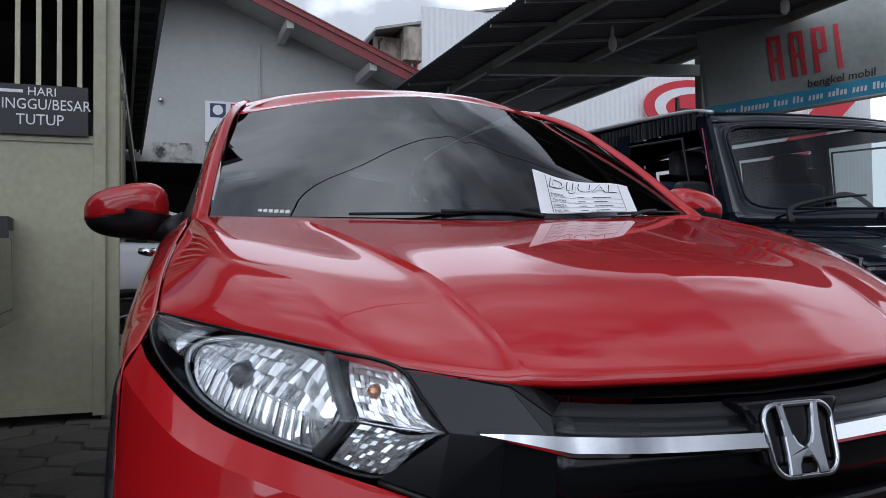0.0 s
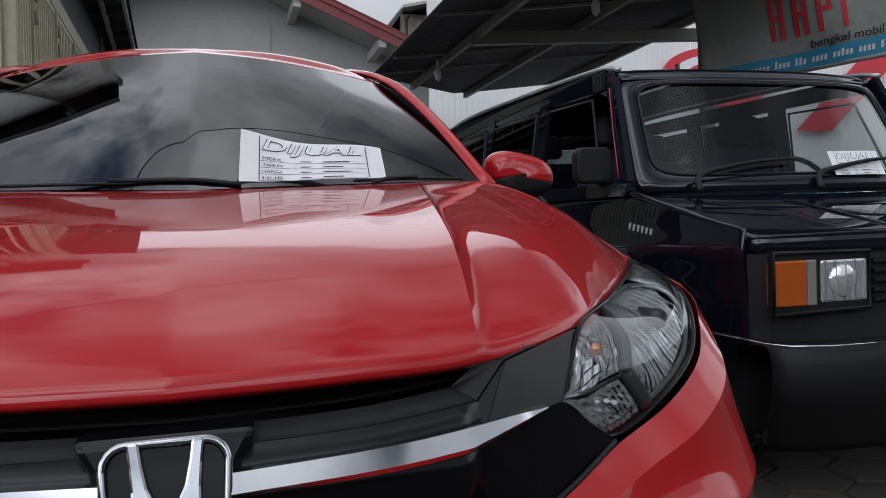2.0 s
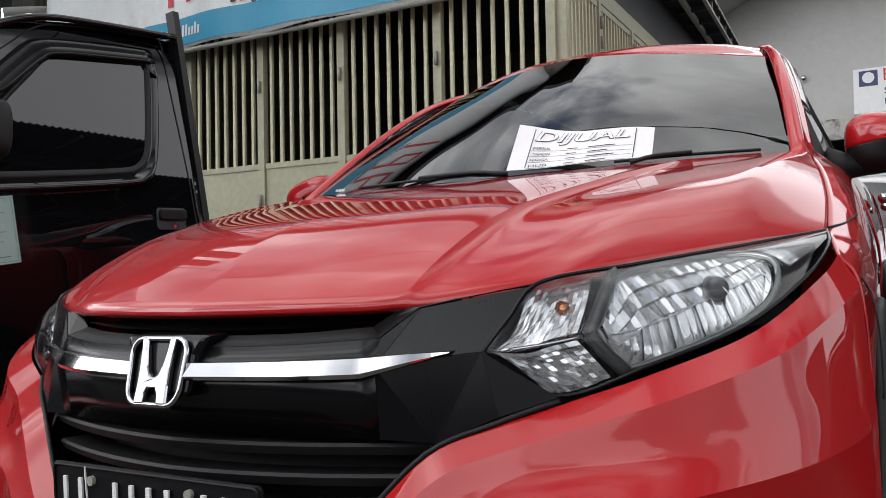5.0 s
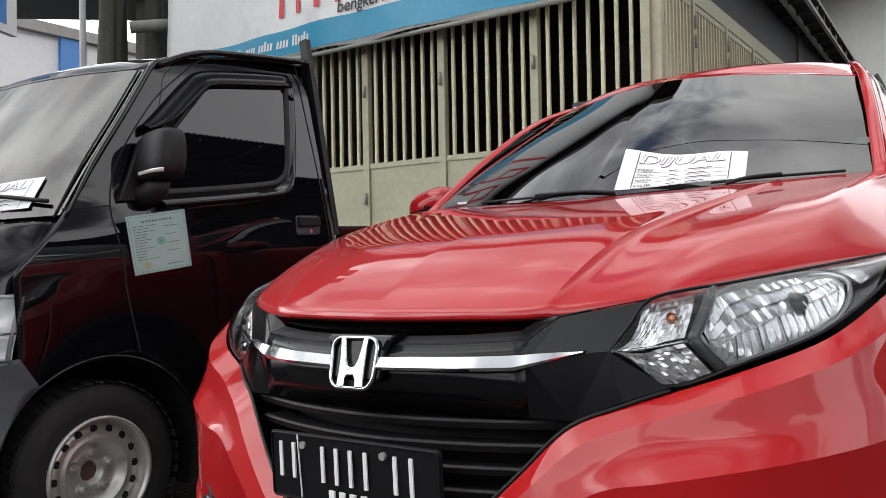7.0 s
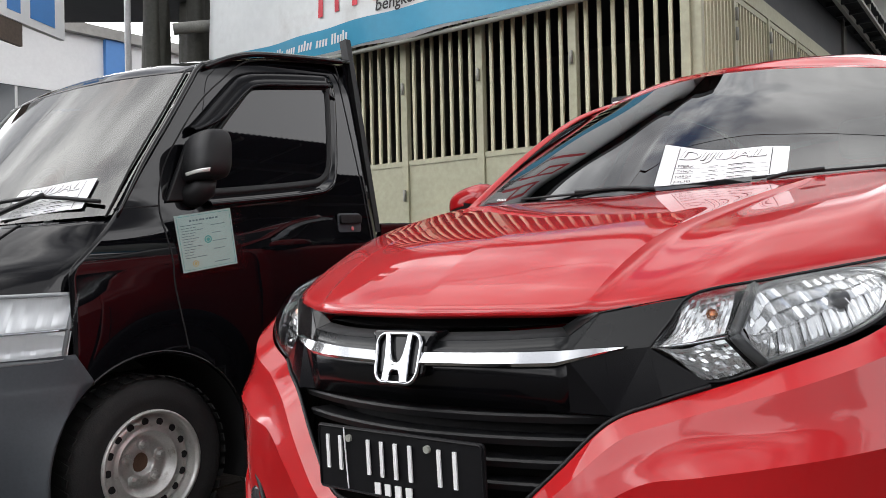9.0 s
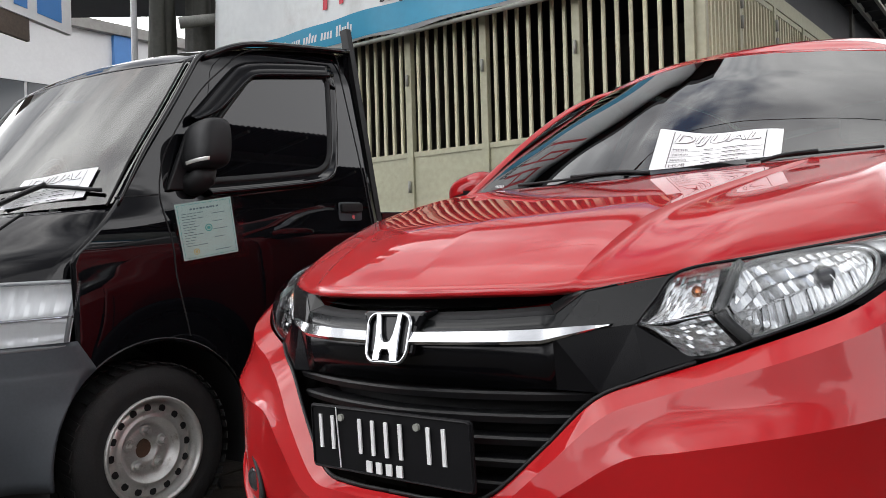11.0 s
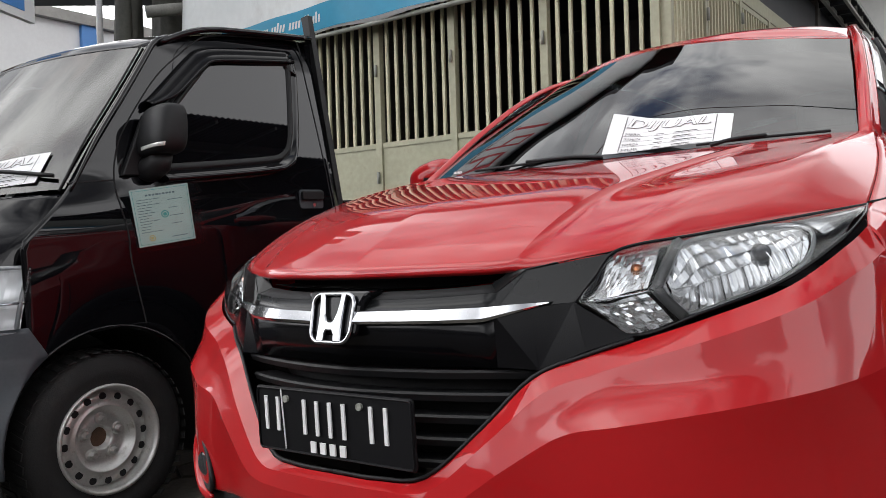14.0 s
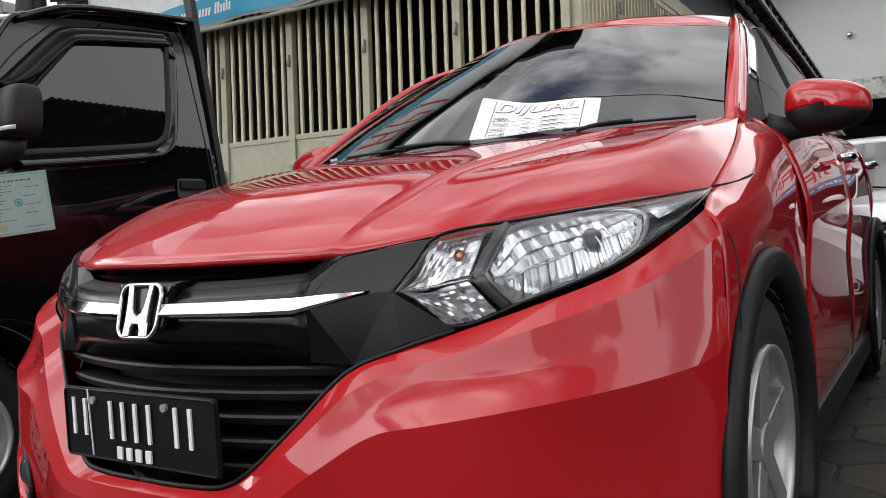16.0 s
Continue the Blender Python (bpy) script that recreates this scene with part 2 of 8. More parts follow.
SIGNBLACK = mat("sign_black", (0.018, 0.018, 0.02), 0.5, vary=0.2, scale=5)
SIGNBLUE = mat("sign_blue", (0.06, 0.22, 0.55), 0.45, vary=0.05)
PAVE = mat("paving_block", (0.052, 0.046, 0.037), 0.88, random_tint=0.35, vary=0.25, scale=5, dirt=(0.019, 0.018, 0.017), dirt_scale=4, bump=0.35, bscale=45)
GROUT = mat("paving_bed", (0.028, 0.026, 0.024), 0.95, vary=0.3, scale=6, bump=0.4, bscale=60)
ASPHALT = mat("asphalt", (0.05, 0.05, 0.05), 0.9, vary=0.25, scale=1.5, bump=0.4, bscale=80)
PLATEB = mat("plate_black", (0.005, 0.005, 0.006), 0.45, spec=0.15, vary=0.1, scale=20, bump=0.03)
PLATEW = mat("plate_white", (0.72, 0.72, 0.72), 0.5)
DOCUMENT = mat("pale_green_document", (0.46, 0.60, 0.57), 0.35, vary=0.06, scale=25)
DOCINK = mat("document_ink", (0.12, 0.18, 0.2), 0.6)
STAMP = mat("document_stamp", (0.06, 0.36, 0.34), 0.6)
GOLD = mat("document_gold", (0.55, 0.45, 0.18), 0.6)
SEAT = mat("seat_fabric", (0.05, 0.05, 0.055), 0.9, vary=0.2, scale=30)

# ---- mesh tools ----


def part(name, bm, material, parent=None, label="", smooth=False, thick=0.0, bevel=0.0):
    me = bpy.data.meshes.new(name)
    bmesh.ops.recalc_face_normals(bm, faces=bm.faces) if thick == 0 else None
    bm.to_mesh(me)
    bm.free()
    me.materials.append(material)
    if smooth:
        me.polygons.foreach_set("use_smooth", [True] * len(me.polygons))
    ob = new(name, me)
    if parent:
        ob.parent = parent
    if label:
        ob["label"] = label
    if bevel:
        md = ob.modifiers.new("bevel", "BEVEL")
        md.width, md.segments, md.limit_method, md.angle_limit = bevel, 2, "ANGLE", radians(40)
    if thick:
        md = ob.modifiers.new("thickness", "SOLIDIFY")
        md.thickness, md.offset = thick, -1
    return ob


def outward(ob, centre):
    """Turns the faces of an open pane away from a centre."""
    me = ob.data
    s = sum((Vector(p.center) - Vector(centre)).dot(p.normal) * p.area for p in me.polygons)
    if s < 0:
        me.flip_normals()
    return ob


def thing(name, label, category, group="", m=None):
    ob = new(name)
    ob.empty_display_size = 0.1
    tagged(ob, label, category, group)
    if m is not None:
        ob.matrix_basis = m
    return ob


def box(bm, x0, x1, y0, y1, z0, z1):
    c = [(x, y, z) for x in (x0, x1) for y in (y0, y1) for z in (z0, z1)]
    v = [bm.verts.new(p) for p in c]
    for f in ((0, 1, 3, 2), (4, 6, 7, 5), (0, 4, 5, 1), (2, 3, 7, 6), (0, 2, 6, 4), (1, 5, 7, 3)):
        bm.faces.new([v[i] for i in f])
    return v


def boxed(*dims):
    bm = bmesh.new()
    box(bm, *dims)
    return bm


def beam(bm, a, b, w, h=None, up=(0, 0, 1)):
    """A bar of section w by h from a to b."""
    a, b, h = Vector(a), Vector(b), h or w
    d = (b - a).normalized()
    s = d.cross(Vector(up))
    s = s.normalized() if s.length > 1e-4 else Vector((1, 0, 0))
    u = s.cross(d)
    ring = [s * w / 2 * i + u * h / 2 * j for i, j in ((-1, -1), (1, -1), (1, 1), (-1, 1))]
    va, vb = [bm.verts.new(a + r) for r in ring], [bm.verts.new(b + r) for r in ring]
    for i in range(4):
        bm.faces.new((va[i], va[(i + 1) % 4], vb[(i + 1) % 4], vb[i]))
    bm.faces.new(va[::-1])
    bm.faces.new(vb)


def tube(bm, pts, r, n=8, closed=False):
    """A round bar through points; r may be a number or one a point."""
    pts = [Vector(p) for p in pts]
    rs = r if hasattr(r, "__len__") else [r] * len(pts)
    rings = []
    for i, p in enumerate(pts):
        a = pts[i - 1] if i or closed else p
        b = pts[(i + 1) % len(pts)] if i + 1 < len(pts) or closed else p
        d = (b - a).normalized()
        s = d.orthogonal().normalized() if i == 0 else (rings[-1][1] - rings[-1][1].dot(d) * d).normalized()
        u = d.cross(s)
        rings.append(([bm.verts.new(p + rs[i] * (math.cos(k * 2 * math.pi / n) * s + math.sin(k * 2 * math.pi / n) * u)) for k in range(n)], s))
    for i in range(len(pts) - (0 if closed else 1)):
        A, B = rings[i][0], rings[(i + 1) % len(pts)][0]
        for k in range(n):
            bm.faces.new((A[k], A[(k + 1) % n], B[(k + 1) % n], B[k]))
    if not closed:
        bm.faces.new(rings[0][0][::-1])
        bm.faces.new(rings[-1][0])


def spline(pts, n):
    """n + 1 points along a smooth curve through pts."""
    P = [Vector(p) for p in pts]
    if len(P) == 2:
        return [P[0].lerp(P[1], i / n) for i in range(n + 1)]
    out = []
    for i in range(n + 1):
        s = i / n * (len(P) - 1)
        k = min(int(s), len(P) - 2)
        t = s - k
        p1, p2 = P[k], P[k + 1]
        p0 = P[k - 1] if k else 2 * p1 - p2
        p3 = P[k + 2] if k + 2 < len(P) else 2 * p2 - p1
        out.append(0.5 * (2 * p1 + (p2 - p0) * t + (2 * p0 - 5 * p1 + 4 * p2 - p3) * t * t + (3 * p1 - p0 - 3 * p2 + p3) * t * t * t))
    return out


def mirrored(pts):
    """A half curve from the middle outwards, turned into the whole curve."""
    P = [Vector(p) for p in pts]
    return [Vector((-p.x, p.y, p.z)) for p in P[:0:-1]] + P


def flip(pts):
    return [Vector((-p[0], p[1], p[2])) for p in pts]


def sheet(rows, bm=None):
    """A grid of faces through rows of points."""
    bm = bm or bmesh.new()
    V = [[bm.verts.new(p) for p in r] for r in rows]
    for i in range(len(V) - 1):
        for j in range(len(V[0]) - 1):
            q = (V[i][j], V[i][j + 1], V[i + 1][j + 1], V[i + 1][j])
            if len({tuple(v.co) for v in q}) > 2:
                try:
                    bm.faces.new(q)
                except ValueError:
                    pass
    return bm


def loft(curves, nu=24, nv=16):
    """A smooth surface through curves, each given by a few points."""
    rows = [spline(c, nu) for c in curves]
    cols = [spline([r[j] for r in rows], nv) for j in range(nu + 1)]
    return [[cols[j][i] for j in range(nu + 1)] for i in range(nv + 1)]


def prism(pts, depth, axis, bm=None):
    """A flat outline, pushed out by depth along axis 0, 1 or 2."""
    bm = bm or bmesh.new()
    d = Vector([depth if i == axis else 0 for i in range(3)])
    a, b = [bm.verts.new(p) for p in pts], [bm.verts.new(Vector(p) + d) for p in pts]
    n = len(a)
    bm.faces.new(a)
    bm.faces.new(b[::-1])
    for i in range(n):
        bm.faces.new((a[i], b[i], b[(i + 1) % n], a[(i + 1) % n]))
    return bm


def disc(bm, c, r, axis, depth, n=24, r2=None):
    """A short cylinder along x, y or z."""
    e = [Vector((0, 1, 0)), Vector((0, 0, 1)), Vector((1, 0, 0))] if axis == 0 else ([Vector((1, 0, 0)), Vector((0, 0, 1)), Vector((0, 1, 0))] if axis == 1 else [Vector((1, 0, 0)), Vector((0, 1, 0)), Vector((0, 0, 1))])
    ax = Vector([1 if i == axis else 0 for i in range(3)])
    c, r2 = Vector(c), r if r2 is None else r2
    ring = [math.cos(k * 2 * math.pi / n) * e[0] + math.sin(k * 2 * math.pi / n) * e[1] for k in range(n)]
    a, b = [bm.verts.new(c + r * p) for p in ring], [bm.verts.new(c + ax * depth + r2 * p) for p in ring]
    bm.faces.new(a)
    bm.faces.new(b[::-1])
    for i in range(n):
        bm.faces.new((a[i], b[i], b[(i + 1) % n], a[(i + 1) % n]))


def lathe(profile, n=32, axis=0):
    """A turned solid about the x axis: profile of (along, radius)."""
    bm = bmesh.new()
    rings = []
    for a, r in profile:
        rings.append([bm.verts.new((a, r * math.cos(k * 2 * math.pi / n), r * math.sin(k * 2 * math.pi / n))) for k in range(n)])
    for A, B in zip(rings, rings[1:]):
        for k in range(n):
            bm.faces.new((A[k], A[(k + 1) % n], B[(k + 1) % n], B[k]))
    return bm


def rounded(x0, x1, z0, z1, r, n=5, y=0.0):
    """The outline of a rounded rectangle in the x-z plane."""
    out = []
    for cx, cz, a in ((x1 - r, z1 - r, 0), (x0 + r, z1 - r, 90), (x0 + r, z0 + r, 180), (x1 - r, z0 + r, 270)):
        out += [(cx + r * math.cos(radians(a + 90 * k / n)), y, cz + r * math.sin(radians(a + 90 * k / n))) for k in range(n + 1)]
    return out


def lettering(name, text, size, m, material, parent, depth=0.002, align="CENTER", bold=0.0, shear=0.0, squeeze=1.0, outline=False):
    """Raised letters in the built-in font; m stands the text up (x along, y up)."""
    cu = bpy.data.curves.new(name, "FONT")
    cu.body, cu.size, cu.extrude, cu.align_x, cu.align_y, cu.offset, cu.shear = text, size, depth, align, "CENTER", bold, shear
    cu.resolution_u = 3
    tmp = bpy.data.objects.new("tmp_text", cu)
    me = bpy.data.meshes.new_from_object(tmp)
    bpy.data.objects.remove(tmp)
    me.name = name
    me.transform(m @ Matrix.Diagonal((squeeze, 1, 1, 1)))
    me.materials.clear()
    me.materials.append(material)
    ob = new(name, me)
    ob.parent = parent
    return ob


UPRIGHT = pose(0, 0, 0, 90, 0, 0)

# ---- ground ----


def level(x, y=0.0):
    """The yard falls a little to both sides of the red car and flattens behind it."""
    s = min(1, max(0, (-x - 0.45) / 0.95, (x - 0.95) / 0.65))
    b = min(1, max(0, (y - 2.5) / 4.0)) * min(1, max(0, (x + 0.6) / 0.6)) * min(1, max(0, (2.1 - x) / 0.4, (y - 6.0) / 2.0))
    return -0.055 * s * s * (3 - 2 * s) - 0.12 * b * b * (3 - 2 * b)


def build_ground():
    xs = [-400, -60, -12] + [-3 + 0.2 * i for i in range(28)] + [12, 60, 400]
    ys = [-400, -60, -12, 0] + [2.5 + 0.5 * i for i in range(13)] + [14, 60, 400]
    rows = [[(x, y, level(x, y) - 0.012) for x in xs] for y in ys]
    g = part("ground", sheet(rows), GROUT, smooth=True)
    g.matrix_basis = SLOPE
    tagged(g, "dark worn paving bed of a workshop yard", "ground", kind="structure")
    road = part("road", boxed(-60, 60, -14, -6.5, -0.11, -0.004), ASPHALT)
    road.matrix_basis = SLOPE
    tagged(road, "grey asphalt street in front of the yard", "road", kind="structure")
    return g


build_ground()

# ---- red car ----
PLAN = 0.53  # bow of the nose in plan


def nose(x, z_off=0.0):
    return PLAN * x * x + z_off


HOOD_EDGE = [(0, 0.045, 0.776), (0.18, 0.060, 0.777), (0.333, 0.094, 0.779), (0.50, 0.182, 0.797), (0.60, 0.30, 0.815), (0.71, 0.45, 0.832), (0.815, 0.612, 0.846)]
HOOD_SIDE = [(0.815, 0.612, 0.846), (0.808, 0.78, 0.905), (0.79, 0.95, 0.960), (0.765, 1.10, 1.006), (0.745, 1.20, 1.036)]
COWL = [(0, 0.93, 1.012), (0.3, 0.975, 1.018), (0.55, 1.075, 1.028), (0.69, 1.165, 1.034), (0.745, 1.20, 1.036)]
GLASS_TOP = [(0, 1.655, 1.437), (0.25, 1.700, 1.4286), (0.46, 1.768, 1.4087), (0.604, 1.825, 1.388)]
LAMP_LOW = [(0.439, 0.121, 0.708), (0.522, 0.157, 0.650), (0.63, 0.205, 0.684), (0.735, 0.295, 0.727), (0.802, 0.41, 0.785), (0.822, 0.52, 0.824), (0.815, 0.612, 0.846)]
ARCH_Y, ARCH_Z, ARCH_R = 0.80, 0.33, 0.385
BASE2 = 3.30  # rear axle


def arch_out(deg):
    """The arch opens wider towards the bumper."""
    return 0.052 * max(0.0, min(1.0, (deg - 95) / 80))


def arch(deg, x=0.872, r=ARCH_R, y=ARCH_Y):
    r = r + arch_out(deg)
    return (x, y + r * math.cos(radians(deg)), ARCH_Z + r * math.sin(radians(deg)))


def build_wheel(parent, name, x, y, z, R, rim_r, spoke_kind, out=1):
    """tyre > tread; rim > spokes, hub; the outer face looks along out * x."""
    w = thing(name, "", "")
    w.parent = parent
    for k in ("label", "category"):
        if k in w:
            del w[k]
    w.matrix_basis = pose(x, y, z, 0, 0, 0 if out > 0 else 180)
    wd = 0.20
    prof = [(-wd, rim_r), (-wd, rim_r + 0.03), (-wd + 0.01, R - 0.02), (-wd + 0.03, R - 0.003), (-0.03, R - 0.003), (-0.01, R - 0.022), (0.004, R - 0.06), (0.002, rim_r + 0.03), (-0.008, rim_r)]
    tyre = part("tyre", lathe(prof, 48), RUBBER, w, "black rubber tyre", smooth=True)
    bm = bmesh.new()
    for k in range(44):
        a = k * 2 * math.pi / 44
        for side, off in ((-0.16, 0.0), (-0.045, 0.07)):
            c = Vector((side, (R - 0.001) * math.cos(a + off), (R - 0.001) * math.sin(a + off)))
            t = Vector((0, -math.sin(a + off), math.cos(a + off)))
            beam(bm, c - Vector((0.045, 0, 0)) - t * 0.006, c + Vector((0.040, 0, 0)) + t * 0.010, 0.024, 0.004, up=(0, math.cos(a), math.sin(a)))
    part("tread", bm, RUBBER, tyre)
    if spoke_kind == "steel":
        q = rim_r
        prof = [(-0.012, q + 0.004), (0.005, q + 0.003), (0.005, q - 0.006), (-0.012, q - 0.011), (-0.044, q - 0.016), (-0.050, q * 0.875), (-0.037, q * 0.85), (-0.033, q * 0.72), (-0.038, q * 0.66), (-0.026, q * 0.63), (-0.028, q * 0.60), (-0.060, q * 0.52), (-0.066, q * 0.44), (-0.062, q * 0.40), (-0.058, q * 0.26), (-0.064, 0.036), (-0.09, 0.033), (-0.09, 0.0)]
        rim = part("rim", lathe(prof, 48), STEELW, w, "worn silver steel rim", smooth=True)
        for k in range(16):
            a = k * 2 * math.pi / 16
            r = rim_r * 0.79
            bm = bmesh.new()
            disc(bm, (-0.037, r * math.cos(a), r * math.sin(a)), 0.0125, 0, 0.0035, 14)
            part("vent_hole", bm, DARK, rim)
        for k in range(5):
            a = k * 2 * math.pi / 5 + 0.3
            r = rim_r * 0.35
            bm = bmesh.new()
            disc(bm, (-0.062, r * math.cos(a), r * math.sin(a)), 0.022, 0, 0.008, 20, 0.018)
            disc(bm, (-0.056, r * math.cos(a), r * math.sin(a)), 0.0125, 0, 0.022, 6, 0.010)
            part("wheel_nut", bm, STEELW, rim)
        bm = bmesh.new()
        disc(bm, (-0.089, 0, 0), 0.032, 0, 0.006, 20)
        part("hub", bm, mat("rusty_hub", (0.12, 0.07, 0.045), 0.8, vary=0.3, scale=40), rim)
    else:
        prof = [(-0.008, rim_r + 0.004), (0.006, rim_r + 0.003), (0.006, rim_r - 0.008), (-0.02, rim_r - 0.016), (-0.14, rim_r - 0.03)]
        rim = part("rim", lathe(prof, 48), SILVER, w, "silver alloy rim", smooth=True)
        bm = bmesh.new()
        disc(bm, (-0.14, 0, 0), rim_r - 0.02, 0, -0.01, 32)
        disc(bm, (-0.10, 0, 0), rim_r * 0.62, 0, -0.012, 32)
        part("brake_disc", bm, mat("brake_iron", (0.10, 0.09, 0.085), 0.5, 0.6, vary=0.2, scale=20), rim)
        for k in range(5):
            a = k * 2 * math.pi / 5 + math.pi / 2
            d, t = Vector((0, math.cos(a), math.sin(a))), Vector((0, -math.sin(a), math.cos(a)))
            X = Vector((1, 0, 0))
            bm = bmesh.new()
            for s in ((-1, 1) if spoke_kind == "star" else (0,)):
                w0, w1 = (0.036, 0.026) if s else (0.062, 0.070)
                r0, r1 = rim_r * 0.16, rim_r - 0.008
                o0, o1 = t * 0.018 * s, t * 0.034 * s
                f = [d * r0 + o0 - t * w0 / 2, d * r0 + o0 + t * w0 / 2, d * r1 + o1 + t * w1 / 2, d * r1 + o1 - t * w1 / 2]
                a_ = [bm.verts.new(p + X * xx) for p, xx in zip(f, (-0.012, -0.012, -0.004, -0.004))]
                b_ = [bm.verts.new(p - X * 0.04) for p in f]
                bm.faces.new(a_)
                bm.faces.new(b_[::-1])
                for i in range(4):
                    bm.faces.new((a_[i], b_[i], b_[(i + 1) % 4], a_[(i + 1) % 4]))
            part("spoke", bm, SILVER, rim, bevel=0.004)
        bm = bmesh.new()
        disc(bm, (-0.045, 0, 0), 0.055, 0, 0.038, 24, 0.048)
        part("hub_cap", bm, SILVER, rim, smooth=False, bevel=0.004)
    return w


def side_arch_strip(parent, s, yc):
    """Black wheel-arch cladding with a rolled edge."""
    rows = []
    for r, x, k in ((0.334, 0.80, 0.35), (0.336, 0.872, 0.4), (0.343, 0.888, 0.5), (0.380, 0.893, 1.0), (ARCH_R + 0.006, 0.884, 1.0), (ARCH_R + 0.008, 0.870, 1.0)):
        rows.append([Vector((s * x, yc + (r + k * arch_out(a)) * math.cos(radians(a)), ARCH_Z + (r + k * arch_out(a)) * math.sin(radians(a)))) for a in range(-38, 219, 6)])
    return part("wheel_arch_cladding", sheet(rows), PLASTIC, parent, "matt black plastic cladding", smooth=True, thick=0.004)


LAMP_UP = [LAMP_LOW[0], (0.468, 0.148, 0.752), (0.50, 0.182, 0.794), (0.60, 0.298, 0.811), (0.71, 0.448, 0.828), (0.77, 0.54, 0.838), (0.815, 0.610, 0.845)]
LAMP_AXIS = (Vector(LAMP_LOW[6]) - Vector(LAMP_LOW[0])).normalized()
LAMP_LEN = (Vector(LAMP_LOW[6]) - Vector(LAMP_LOW[0])).length


def by_axis(curve):
    """A curve as a table of points, looked up by the distance along the lamp's axis."""
    pts = spline(curve, 120)
    return [((p - pts[0]).dot(LAMP_AXIS), p) for p in pts]


LAMP_TABLES = (by_axis(LAMP_LOW), by_axis(LAMP_UP))


def lamp_edge(which, a):
    tab = LAMP_TABLES[which]
    for (a0, p0), (a1, p1) in zip(tab, tab[1:]):
        if a <= a1:
            return p0.lerp(p1, max(0.0, min(1.0, (a - a0) / max(1e-6, a1 - a0))))
    return tab[-1][1]


def lamp_at(a, v, depth):
    """A place behind the lens: a metres along its axis from the inner tip, v from its lower to its upper edge."""
    a = max(0.0, min(LAMP_LEN - 1e-4, a))
    p = lamp_edge(0, a).lerp(lamp_edge(1, a), v)
    b = math.sin(math.pi * max(0, min(1, v))) * math.sin(math.pi * a / LAMP_LEN) ** 0.6
    return p + Vector((0.018, -0.022, 0.006)) * b + Vector((-0.50, 0.84, -0.12)) * depth


def lamp_surface(nu=44, nv=14):
    return [[lamp_at(LAMP_LEN * (0.5 - 0.5 * math.cos(math.pi * j / nu)), i / nv, 0) for j in range(nu + 1)] for i in range(nv + 1)]


BOWL = [(0.142, 0.46), (0.176, 0.67), (0.212, 0.87), (0.270, 0.93), (0.342, 0.915), (0.400, 0.85), (0.426, 0.62), (0.412, 0.32), (0.372, 0.09), (0.300, 0.03), (0.220, 0.03), (0.158, 0.06), (0.146, 0.22)]


def bowl_edge(grow=1.0, n=72):
    loop = BOWL + BOWL[:1]
    pts = spline([Vector((a, v, 0)) for a, v in loop], n)
    c = Vector((0.295, 0.46, 0))
    return [c + (p - c) * grow for p in pts], c


